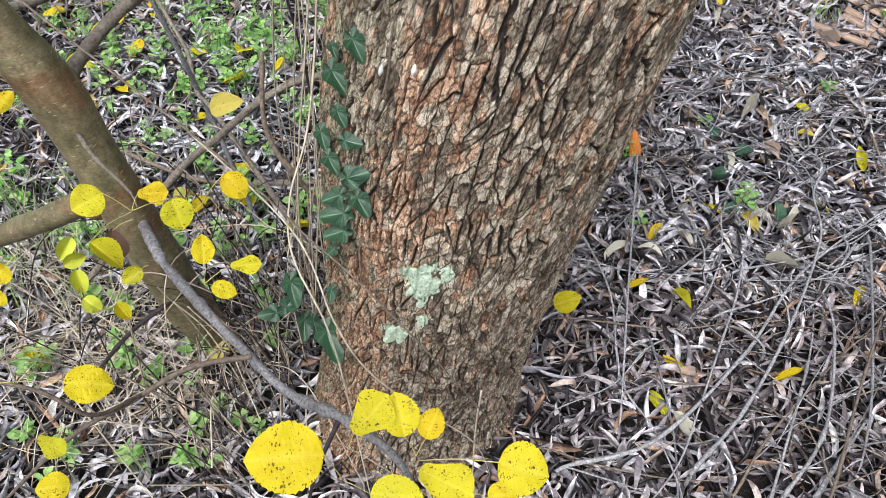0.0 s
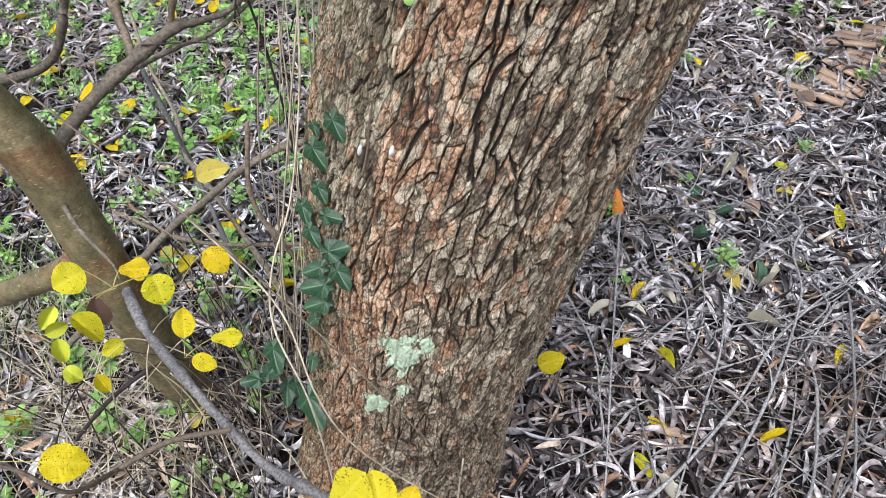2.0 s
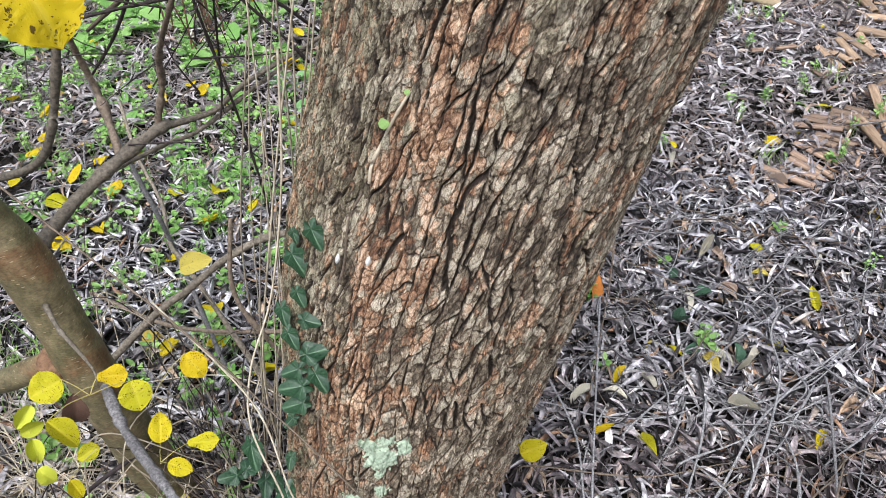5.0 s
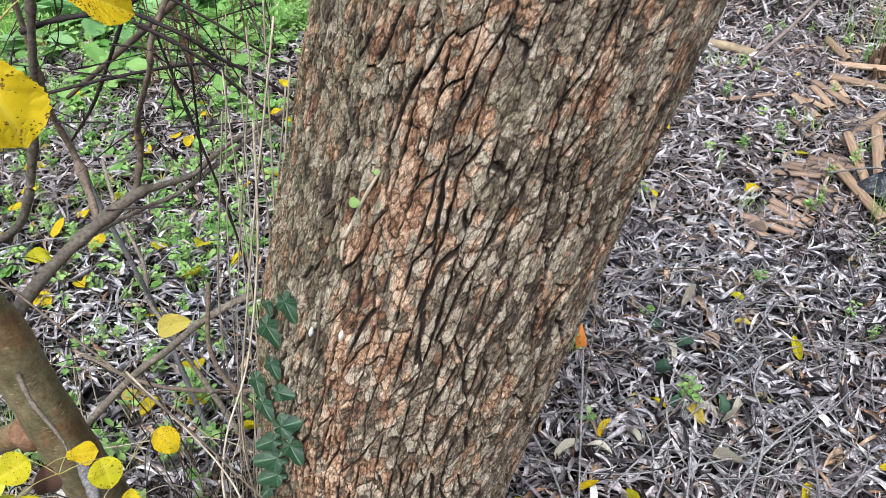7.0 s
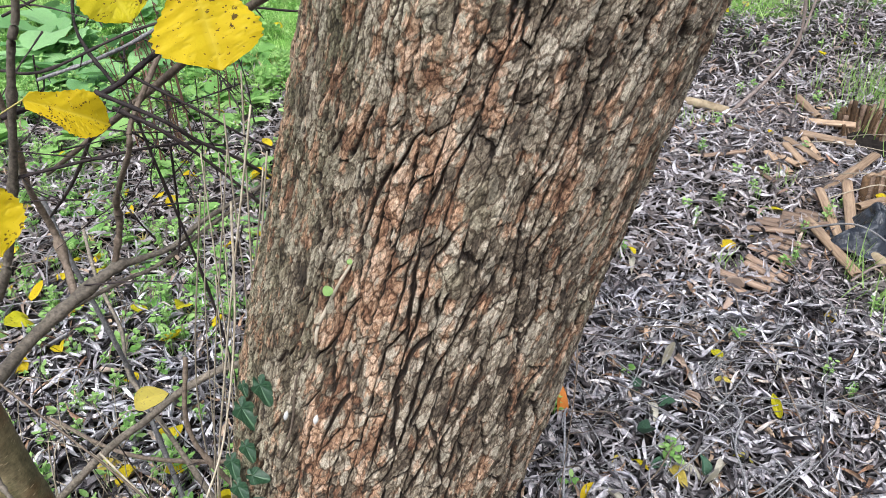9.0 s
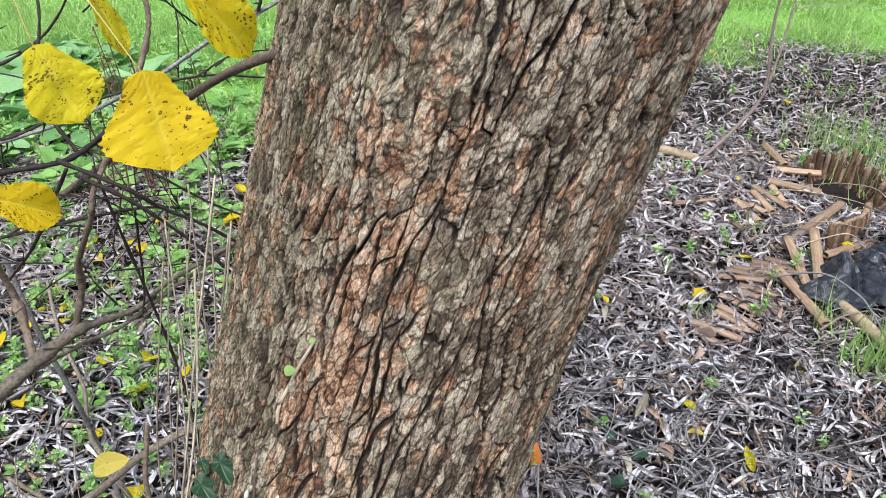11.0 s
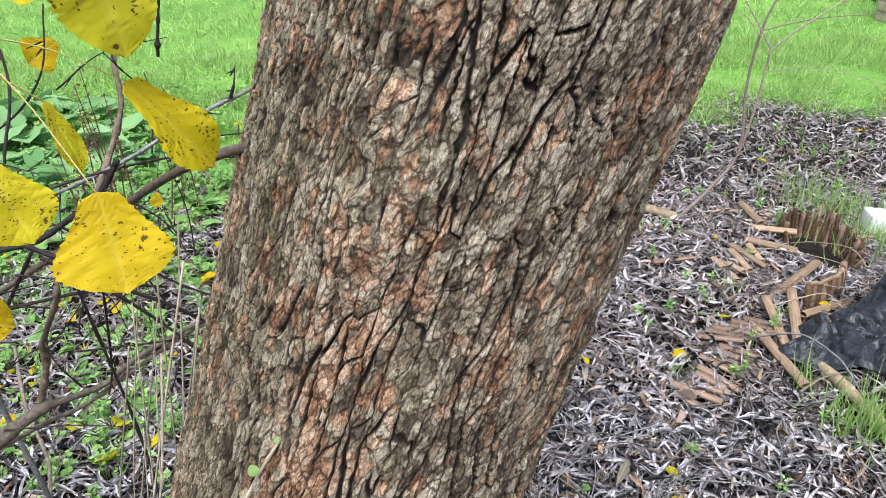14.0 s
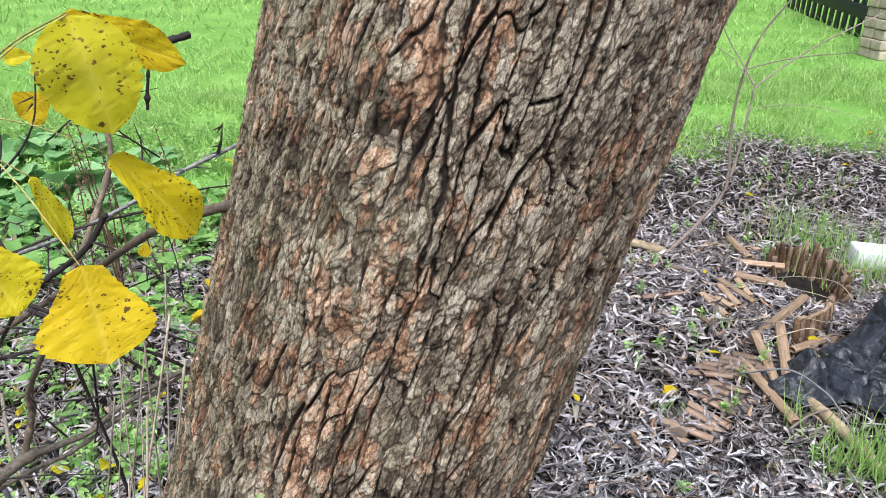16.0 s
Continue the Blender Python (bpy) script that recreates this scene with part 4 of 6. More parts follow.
# ---- lichen and silk cocoons on the bark ----
def lichen(th, z, half_w, half_h):
    n = 46
    a, b = np.meshgrid(np.linspace(-1.25, 1.25, n), np.linspace(-1.25, 1.25, n), indexing="ij")
    t, h = th + a.ravel() * half_w / 0.19, z + b.ravel() * half_h
    p = trunk_surface(t, h)
    q = np.stack([np.cos(t) * 0.19, np.sin(t) * 0.19, h], -1)
    body = 1.0 - np.hypot(a.ravel(), b.ravel()) + 0.75 * layered_noise(q * 75, 3, 71) + 0.35 * soft_noise(q * 330, 75)
    cx, cy, r = trunk_axis(h)
    out = np.stack([np.cos(t), np.sin(t), 0 * t], -1)
    p = p + out * (np.clip(body, -0.2, 0.5)[:, None] * 0.004 + 0.0006 + 0.0006 * soft_noise(q * 500, 73)[:, None])
    f = grid_faces(n, n)
    f = f[(body[f].mean(1) > 0.0)]
    used = np.unique(f)
    back = np.zeros(len(p), int)
    back[used] = np.arange(len(used))
    tagged(new("lichen", mesh_from("lichen", p[used], back[f], LICHEN)), "pale mint-green crusty lichen patch on the bark", "lichen", "lichen patches")


def cocoon(th, z):
    c = trunk_surface(np.array([th]), np.array([z]))[0]
    n = Vector((math.cos(th), math.sin(th), 0))
    ctrl = [(*(Vector(c) + n * 0.002 + Vector((0.001 * k, 0, (k - 2) * 0.0035))), r) for k, r in enumerate((0.0005, 0.0022, 0.0027, 0.002, 0.0006))]
    tagged(new("cocoon", tube("cocoon", ctrl, COCOON, 10, 14, 0.25)), "small white silk cocoon stuck to the bark", "cocoon", "cocoons")


lichen(-1.806, 0.586, 0.0218, 0.0325)
lichen(-1.652, 0.601, 0.0090, 0.0155)
lichen(-1.740, 0.512, 0.0097, 0.0121)
lichen(-1.929, 0.469, 0.0179, 0.0175)
lichen(-1.789, 0.545, 0.0058, 0.0064)
lichen(-1.972, 0.456, 0.0079, 0.0099)
cocoon(-2.288, 0.848)
cocoon(-2.099, 0.863)

# ---- young yellow-leaved tree beside the trunk ----
sapling = thing("young_tree", "young tree with smooth olive bark and spotted yellow leaves", "tree", at=(-0.562, 0.947, 0))
LIMB = lambda name, ctrl, mat, sides=10, n=None, rough=0.12, seed=0, knots=0.25, label="", owner=None: part(name, tube(name, [(x, y, z, r * (0.72 if mat in (OLIVE_BARK, LOW_LIMB, COLLAR) else 0.57)) for x, y, z, r in ctrl], mat, sides, 2 * (n or 12), rough * 1.3, seed, knots * 1.6), owner or sapling, label)
LIMB("trunk", [(-0.583, 0.955, -0.050, 0.062), (-0.570, 0.927, 0.030, 0.060), (-0.566, 0.890, 0.184, 0.058), (-0.553, 0.855, 0.388, 0.056), (-0.558, 0.850, 0.529, 0.0515), (-0.570, 0.858, 0.630, 0.050), (-0.580, 0.862, 0.721, 0.052), (-0.608, 0.855, 0.842, 0.043), (-0.645, 0.833, 0.993, 0.037), (-0.68, 0.80, 1.25, 0.028), (-0.75, 0.78, 1.6, 0.02)], OLIVE_BARK, 28, 120, 0.05, 1, 0.10)
LIMB("branch", [(-0.551, 0.840, 0.544, 0.031), (-0.621, 0.850, 0.514, 0.029), (-0.702, 0.860, 0.471, 0.028), (-0.884, 0.900, 0.369, 0.024), (-1.074, 0.950, 0.259, 0.016), (-1.324, 1.000, 0.209, 0.01)], OLIVE_BARK, 18, 40, 0.06, 2)
LIMB("branch", [(-0.572, 0.862, 0.690, 0.024), (-0.572, 0.905, 0.712, 0.0195), (-0.566, 0.955, 0.716, 0.0175), (-0.552, 1.010, 0.722, 0.0165), (-0.508, 1.060, 0.746, 0.016), (-0.449, 1.120, 0.770, 0.015), (-0.425, 1.140, 0.768, 0.0105), (-0.375, 1.180, 0.766, 0.0085), (-0.313, 1.190, 0.811, 0.0075), (-0.196, 1.220, 0.866, 0.0065), (-0.122, 1.250, 0.906, 0.004)], LIMB_GREY, 14, 90, 0.12, 3, 0.5)
LIMB("twig", [(-0.528, 1.070, 0.722, 0.007), (-0.461, 1.140, 0.726, 0.0065), (-0.406, 1.180, 0.731, 0.006), (-0.294, 1.200, 0.804, 0.0055), (-0.197, 1.220, 0.858, 0.0045)], LIMB_GREY, 10, 44, 0.12, 43, 0.4)
LIMB("branch", [(-0.530, 0.830, 0.490, 0.0110), (-0.500, 0.785, 0.489, 0.0125), (-0.475, 0.750, 0.485, 0.0085), (-0.432, 0.700, 0.505, 0.0108), (-0.358, 0.620, 0.521, 0.0086), (-0.309, 0.570, 0.533, 0.0082), (-0.236, 0.500, 0.546, 0.0074), (-0.150, 0.430, 0.612, 0.0070), (-0.105, 0.410, 0.578, 0.0066), (-0.087, 0.400, 0.520, 0.0051), (-0.085, 0.395, 0.466, 0.0034)], LOW_LIMB, 16, 160, 0.22, 4, 0.9)
LIMB("twig", [(-0.550, 0.825, 0.670, 0.0075), (-0.506, 0.77, 0.680, 0.0052), (-0.476, 0.74, 0.683, 0.0050), (-0.435, 0.70, 0.683, 0.003), (-0.425, 0.685, 0.672, 0.0022)], LIMB_GREY, 10, 24, 0.25, 5, 0.7)
LIMB("twig", [(-0.280, 0.535, 0.569, 0.006), (-0.353, 0.520, 0.567, 0.006), (-0.446, 0.510, 0.504, 0.006), (-0.569, 0.520, 0.396, 0.0055), (-0.696, 0.510, 0.270, 0.005), (-0.805, 0.500, 0.154, 0.004)], BROWN_TWIG, 9, 40, 0.15, 6, 0.5)
LIMB("twig", [(-0.422, 0.515, 0.519, 0.005), (-0.437, 0.450, 0.586, 0.0045), (-0.477, 0.450, 0.642, 0.004), (-0.575, 0.450, 0.686, 0.003)], BROWN_TWIG, 9, 24, 0.15, 7, 0.5)
LIMB("twig", [(-0.502, 0.850, 0.312, 0.007), (-0.640, 0.800, 0.229, 0.007), (-0.776, 0.750, 0.095, 0.006), (-0.900, 0.700, 0.001, 0.005), (-0.987, 0.650, 0.020, 0.004)], DARK_TWIG, 9, 36, 0.15, 8, 0.5)
LIMB("twig", [(-0.138, 0.430, 0.609, 0.006), (-0.141, 0.450, 0.548, 0.006), (-0.145, 0.470, 0.496, 0.0045)], DARK_TWIG, 8, 12, 0.2, 9)
LIMB("twig", [(-0.158, 0.440, 0.599, 0.005), (-0.188, 0.400, 0.549, 0.004), (-0.205, 0.370, 0.496, 0.003)], DARK_TWIG, 8, 12, 0.2, 10)
LIMB("twig", [(-0.455, 1.125, 0.765, 0.0095), (-0.422, 1.120, 0.848, 0.008), (-0.399, 1.090, 0.913, 0.0072), (-0.322, 1.000, 1.029, 0.006), (-0.307, 1.000, 1.072, 0.006), (-0.267, 1.050, 1.147, 0.0065), (-0.233, 1.100, 1.239, 0.006), (-0.235, 1.120, 1.302, 0.006), (-0.217, 1.150, 1.362, 0.006)], BROWN_TWIG, 12, 80, 0.2, 11, 0.9)
LIMB("twig", [(-0.227, 1.120, 1.347, 0.008), (-0.207, 1.170, 1.362, 0.0095), (-0.176, 1.185, 1.371, 0.0095), (-0.137, 1.200, 1.380, 0.0085)], DARK_TWIG, 12, 30, 0.25, 12, 0.8, "broken dark branch stub")
LIMB("twig", [(-0.186, 1.180, 1.363, 0.003), (-0.193, 1.180, 1.328, 0.003), (-0.198, 1.180, 1.303, 0.0045), (-0.200, 1.180, 1.287, 0.0035)], DARK_TWIG, 8, 14, 0.3, 13, 0.8)
LIMB("twig", [(-0.500, 1.068, 0.745, 0.011), (-0.530, 1.130, 0.824, 0.0095), (-0.525, 1.100, 0.934, 0.008), (-0.489, 1.050, 1.029, 0.007), (-0.454, 1.000, 1.179, 0.005)], BROWN_TWIG, 10, 44, 0.2, 14, 0.7)
LIMB("branch", [(-0.742, 0.990, 0.752, 0.012), (-0.675, 1.000, 0.761, 0.012), (-0.598, 1.000, 0.783, 0.011), (-0.549, 1.000, 0.838, 0.0105), (-0.485, 1.000, 0.984, 0.0095), (-0.414, 0.980, 1.166, 0.008), (-0.384, 0.980, 1.240, 0.0075), (-0.327, 0.970, 1.482, 0.005)], LIMB_GREY, 12, 60, 0.12, 15, 0.5)
LIMB("collar", [(-0.580, 0.846, 0.532, 0.024), (-0.590, 0.847, 0.5275, 0.040), (-0.600, 0.848, 0.523, 0.043), (-0.607, 0.849, 0.520, 0.037), (-0.616, 0.850, 0.516, 0.025)], COLLAR, 30, 34, 0.12, 71, 0.1, "rough reddish collar where the side branch leaves")
_leaf = hang_leaf(sapling, (-0.542, 0.775, 0.532), (-0.556, 0.765, 0.470), (0.50, -0.80, 0.35), 0.036, (-0.500, 0.770, 0.560), BROWN_BLADE)
tagged(_leaf, "withered brown leaf")
# shoot with the large leaves, close to the viewer's line
LIMB("branch", [(-0.644, 0.830, 0.993, 0.012), (-0.474, 0.720, 1.093, 0.008), (-0.302, 0.639, 1.222, 0.006), (-0.224, 0.619, 1.343, 0.004), (-0.195, 0.620, 1.443, 0.0028), (-0.175, 0.620, 1.514, 0.002)], BROWN_TWIG, 9, 50, 0.15, 17, 0.4)

# leaves round the end of the low side branch
hang_leaf(sapling, (-0.132, 0.322, 0.762), (-0.192, 0.312, 0.774), (0.287, -0.403, 0.869), 0.055, (-0.128, 0.329, 0.697))
hang_leaf(sapling, (-0.133, 0.398, 0.645), (-0.100, 0.433, 0.659), (0.129, -0.315, 0.940), 0.045, (-0.138, 0.388, 0.636))
hang_leaf(sapling, (-0.083, 0.398, 0.638), (-0.094, 0.436, 0.659), (0.190, -0.419, 0.888), 0.038, (-0.072, 0.381, 0.634))
hang_leaf(sapling, (-0.064, 0.399, 0.631), (-0.051, 0.426, 0.644), (-0.030, -0.417, 0.909), 0.027, (-0.072, 0.380, 0.634))
hang_leaf(sapling, (0.006, 0.355, 0.675), (0.051, 0.343, 0.672), (-0.045, -0.338, 0.940), 0.049, (-0.070, 0.376, 0.632))
hang_leaf(sapling, (-0.067, 0.360, 0.647), (-0.016, 0.339, 0.635), (0.221, -0.343, 0.913), 0.046, (-0.080, 0.375, 0.632))
hang_leaf(sapling, (-0.106, 0.324, 0.680), (-0.059, 0.322, 0.673), (0.091, -0.382, 0.919), 0.037, (-0.128, 0.329, 0.697))
hang_leaf(sapling, (-0.004, 0.335, 0.644), (0.024, 0.339, 0.647), (-0.024, -0.340, 0.940), 0.024, (-0.018, 0.343, 0.637))
# leaf on the lowest near twig, and those below it
hang_leaf(sapling, (-0.426, 0.439, 0.676), (-0.384, 0.447, 0.654), (0.514, -0.392, 0.763), 0.039, (-0.489, 0.423, 0.699))
hang_leaf(sapling, (-0.503, 0.433, 0.566), (-0.477, 0.423, 0.545), (0.507, -0.369, 0.778), 0.025, (-0.497, 0.440, 0.566))
hang_leaf(sapling, (-0.454, 0.385, 0.552), (-0.483, 0.373, 0.565), (0.501, -0.328, 0.801), 0.032, (-0.457, 0.402, 0.523))
hang_leaf(sapling, (-0.504, 0.396, 0.615), (-0.528, 0.387, 0.629), (0.564, -0.349, 0.748), 0.035, (-0.519, 0.420, 0.571))
# leaves on the short spur of the stem
hang_leaf(sapling, (-0.396, 0.600, 0.781), (-0.422, 0.578, 0.779), (0.286, -0.623, 0.728), 0.036, (-0.376, 0.601, 0.752))
hang_leaf(sapling, (-0.375, 0.622, 0.756), (-0.346, 0.633, 0.748), (0.464, -0.584, 0.666), 0.026, (-0.376, 0.602, 0.752))
hang_leaf(sapling, (-0.344, 0.628, 0.742), (-0.333, 0.607, 0.715), (0.496, -0.544, 0.677), 0.036, (-0.375, 0.602, 0.752))
hang_leaf(sapling, (-0.291, 0.661, 0.747), (-0.270, 0.648, 0.722), (0.318, -0.575, 0.754), 0.030, (-0.336, 0.659, 0.692))
hang_leaf(sapling, (-0.325, 0.600, 0.663), (-0.327, 0.627, 0.686), (0.416, -0.549, 0.725), 0.026, (-0.324, 0.584, 0.649))
hang_leaf(sapling, (-0.301, 0.611, 0.646), (-0.266, 0.620, 0.639), (0.220, -0.643, 0.734), 0.023, (-0.323, 0.584, 0.649))
hang_leaf(sapling, (-0.324, 0.595, 0.630), (-0.297, 0.592, 0.616), (0.291, -0.496, 0.818), 0.022, (-0.324, 0.583, 0.648))
hang_leaf(sapling, (-0.456, 0.618, 0.685), (-0.425, 0.605, 0.653), (0.699, -0.464, 0.544), 0.026, (-0.386, 0.613, 0.738), FOLDED[0])
hang_leaf(sapling, (-0.416, 0.621, 0.631), (-0.435, 0.602, 0.629), (0.440, -0.563, 0.700), 0.022, (-0.401, 0.614, 0.645))
hang_leaf(sapling, (-0.454, 0.597, 0.595), (-0.440, 0.585, 0.577), (0.448, -0.525, 0.724), 0.018, (-0.408, 0.607, 0.644), FOLDED[2])
hang_leaf(sapling, (-0.555, 0.665, 0.514), (-0.534, 0.658, 0.495), (0.479, -0.522, 0.706), 0.024, (-0.574, 0.697, 0.509), FOLDED[1])
hang_leaf(sapling, (-0.574, 0.704, 0.529), (-0.563, 0.681, 0.504), (0.492, -0.540, 0.683), 0.023, (-0.586, 0.730, 0.546), FOLDED[3])
hang_leaf(sapling, (-0.582, 0.743, 0.554), (-0.596, 0.713, 0.539), (0.505, -0.566, 0.651), 0.023, (-0.573, 0.758, 0.561), FOLDED[1])
hang_leaf(sapling, (-0.592, 0.710, 0.532), (-0.567, 0.730, 0.530), (0.497, -0.559, 0.664), 0.021, (-0.586, 0.730, 0.546), FOLDED[3])
hang_leaf(sapling, (-0.579, 0.776, 0.758), (-0.592, 0.777, 0.774), (0.550, -0.666, 0.504), 0.033, (-0.569, 0.776, 0.749))
hang_leaf(sapling, (-0.594, 0.634, 0.625), (-0.609, 0.612, 0.620), (0.565, -0.520, 0.640), 0.033, (-0.584, 0.649, 0.629))
hang_leaf(sapling, (-0.595, 0.606, 0.604), (-0.606, 0.594, 0.604), (0.564, -0.498, 0.658), 0.025, (-0.589, 0.620, 0.609))
# large leaves of the high shoot
hang_leaf(sapling, (-0.072, 0.635, 1.474), (-0.056, 0.627, 1.407), (0.415, -0.883, 0.221), 0.057, (-0.133, 0.628, 1.433), BLADES[0])
hang_leaf(sapling, (-0.078, 0.643, 1.473), (-0.022, 0.686, 1.437), (0.303, -0.811, 0.500), 0.029, (-0.132, 0.629, 1.437))
hang_leaf(sapling, (-0.067, 0.645, 1.389), (-0.022, 0.659, 1.327), (0.439, -0.755, 0.487), 0.040, (-0.143, 0.642, 1.418))
hang_leaf(sapling, (-0.109, 0.626, 1.383), (-0.095, 0.627, 1.338), (0.695, -0.671, 0.258), 0.017, (-0.141, 0.627, 1.401))
hang_leaf(sapling, (-0.076, 0.589, 1.340), (-0.062, 0.566, 1.287), (0.383, -0.786, 0.485), 0.064, (-0.135, 0.622, 1.414))
hang_leaf(sapling, (-0.133, 0.592, 1.356), (-0.113, 0.582, 1.313), (0.520, -0.767, 0.375), 0.046, (-0.145, 0.608, 1.385))
hang_leaf(sapling, (-0.206, 0.605, 1.259), (-0.162, 0.627, 1.230), (0.498, -0.668, 0.552), 0.034, (-0.242, 0.585, 1.235))
hang_leaf(sapling, (-0.256, 0.574, 1.232), (-0.232, 0.559, 1.166), (0.580, -0.739, 0.341), 0.057, (-0.269, 0.584, 1.247))
hang_leaf(sapling, (-0.333, 1.204, 1.304), (-0.366, 1.183, 1.280), (0.545, -0.816, 0.192), 0.051, (-0.323, 1.208, 1.305))
hang_leaf(sapling, (-0.212, 1.113, 1.124), (-0.215, 1.104, 1.106), (0.294, -0.872, 0.392), 0.018, (-0.209, 1.118, 1.134))
hang_leaf(sapling, (-0.258, 1.009, 1.389), (-0.282, 0.998, 1.387), (0.342, -0.760, 0.552), 0.021, (-0.267, 1.060, 1.385))


# ---- dark thorny shrub in the background tangle ----
thorn_bush = thing("thorn_bush", "tangle of thin dark thorny twigs without leaves", "bush", at=(-0.30, 1.05, 0))


def TW(ctrl, r0, r1, seed, mat=DARK_TWIG):
    """A dark twig with short thorns and buds along it."""
    r0, r1 = r0 * 0.62, r1 * 0.62
    rng = np.random.default_rng(seed + 500)
    twig = part("twig", tube("twig", [(*p, r0 + (r1 - r0) * k / (len(ctrl) - 1)) for k, p in enumerate(ctrl)], mat, 8, 12 * len(ctrl), 0.4, seed, 0.8), thorn_bush)
    for k in range(len(ctrl) + 1):
        i = int(rng.integers(0, len(ctrl) - 1))
        q = np.array(ctrl[i]) + (np.array(ctrl[i + 1]) - np.array(ctrl[i])) * rng.uniform(0.1, 0.9)
        d = rng.normal(0, 1, 3)
        d = d / np.linalg.norm(d) * rng.uniform(0.008, 0.024)
        part("thorn", tube("thorn", [(*q, 0.0013), (*(q + d * 0.5), 0.0010), (*(q + d), 0.0003)], mat, 5, 5), twig)


TW([(-0.493, 1.000, 0.996), (-0.391, 1.020, 1.010), (-0.322, 1.060, 1.006), (-0.281, 1.100, 0.992), (-0.226, 1.120, 0.976)], 0.004, 0.003, 1)
TW([(-0.332, 0.980, 1.120), (-0.260, 0.980, 1.079), (-0.231, 1.000, 1.041), (-0.192, 1.020, 1.005), (-0.140, 1.060, 0.936)], 0.0045, 0.0035, 2)
TW([(-0.325, 1.000, 1.091), (-0.265, 1.000, 1.051), (-0.214, 1.030, 0.975), (-0.176, 1.050, 0.911)], 0.004, 0.003, 3)
TW([(-0.463, 1.000, 1.084), (-0.420, 1.000, 1.096), (-0.333, 1.000, 1.110), (-0.281, 1.000, 1.140), (-0.240, 1.000, 1.171), (-0.213, 1.000, 1.211)], 0.005, 0.006, 4)
TW([(-0.293, 1.000, 1.131), (-0.228, 1.000, 1.087), (-0.178, 1.020, 1.037), (-0.141, 1.030, 1.011)], 0.003, 0.002, 5)
TW([(-0.444, 1.000, 1.143), (-0.391, 1.000, 1.141), (-0.273, 1.020, 1.181), (-0.175, 1.100, 1.178), (-0.104, 1.150, 1.158), (-0.042, 1.200, 1.154)], 0.003, 0.002, 6)
TW([(-0.297, 1.080, 1.000), (-0.342, 1.150, 0.825), (-0.357, 1.150, 0.768)], 0.003, 0.0025, 7)
TW([(-0.343, 1.020, 1.090), (-0.457, 1.100, 0.940), (-0.545, 1.150, 0.846)], 0.004, 0.003, 8)
TW([(-0.044, 0.990, 1.297), (-0.062, 1.000, 1.286), (-0.127, 1.020, 1.252), (-0.223, 1.050, 1.192), (-0.349, 1.100, 1.127), (-0.484, 1.150, 1.076)], 0.0035, 0.004, 9, GREY_TWIG)
TW([(-0.078, 1.000, 1.280), (-0.072, 1.000, 1.297), (-0.069, 1.000, 1.315)], 0.0025, 0.0006, 10)
TW([(-0.323, 1.020, 1.110), (-0.363, 1.050, 1.179), (-0.355, 1.100, 1.282), (-0.397, 1.150, 1.402)], 0.004, 0.002, 11)
TW([(-0.474, 1.100, 1.179), (-0.384, 1.120, 1.219), (-0.325, 1.120, 1.282), (-0.307, 1.130, 1.362)], 0.003, 0.0015, 12)
TW([(-0.323, 1.050, 1.080), (-0.297, 1.100, 0.575), (-0.328, 1.054, 0.000)], 0.003, 0.004, 13)
_rng = np.random.default_rng(3)
for k in range(40):
    a = np.array([_rng.uniform(-0.6, -0.13), _rng.uniform(0.98, 1.3), _rng.uniform(0.6, 1.25)])
    d = np.array([_rng.normal(0, 1), _rng.normal(0, 0.5), _rng.normal(0, 0.8)])
    d = d / np.linalg.norm(d) * _rng.uniform(0.08, 0.22)
    TW([tuple(a), tuple(a + d * 0.5 + _rng.normal(0, 0.012, 3)), tuple(a + d)], 0.0022, 0.0009, 20 + k)

# ---- dry rusty weed stems in front of the dock plants ----
_rng = np.random.default_rng(19)
for k in range(14):
    bx, by = -1.05 + _rng.normal(0, 0.14), 3.3 + _rng.normal(0, 0.2)
    tall = _rng.uniform(0.45, 0.85)
    weed = thing("dry_weed", "dry rusty-brown weed stem with seed clumps", "dry weed", "dry weeds", at=(bx, by, 0))
    tx, ty = bx + _rng.normal(0, 0.06), by + _rng.normal(0, 0.06)
    part("stem", tube("stem", [(bx, by, -0.01, 0.004), ((bx + tx) / 2 + 0.01, (by + ty) / 2, tall * 0.5, 0.003), (tx, ty, tall, 0.0015)], RUST, 6, 14, 0.2, k), weed)
    n = 26
    q = _rng.uniform(0.35, 1.0, n)
    v, f = leaf_bundle(bx + (tx - bx) * q + _rng.normal(0, 0.012, n), by + (ty - by) * q + _rng.normal(0, 0.012, n), tall * q, _rng.uniform(0.012, 0.03, n), _rng.uniform(0.003, 0.006, n), _rng.uniform(0, 6.28, n), _rng.normal(0.2, 0.7, n), _rng.normal(0, 0.8, n), _rng.normal(0, 1, n), 0 * q, _rng.uniform(0, 1, n), 0.0)
    tagged(part("seed_head", mesh_from("seed_head", v, f, RUST), weed), kind="stuff")

# ---- dead branches lying and leaning behind the young tree ----
def dead_branch(ctrl, r0, r1, seed, mat=GREY_TWIG, label="fallen grey branch propped over the leaf litter"):
    me = tube("dead_branch", [(*p, 0.72 * (r0 + (r1 - r0) * k / (len(ctrl) - 1))) for k, p in enumerate(ctrl)], mat, 10, 10 * len(ctrl), 0.15, seed, 0.5)
    tagged(new("dead_branch", me), label, "branch", "dead branches")


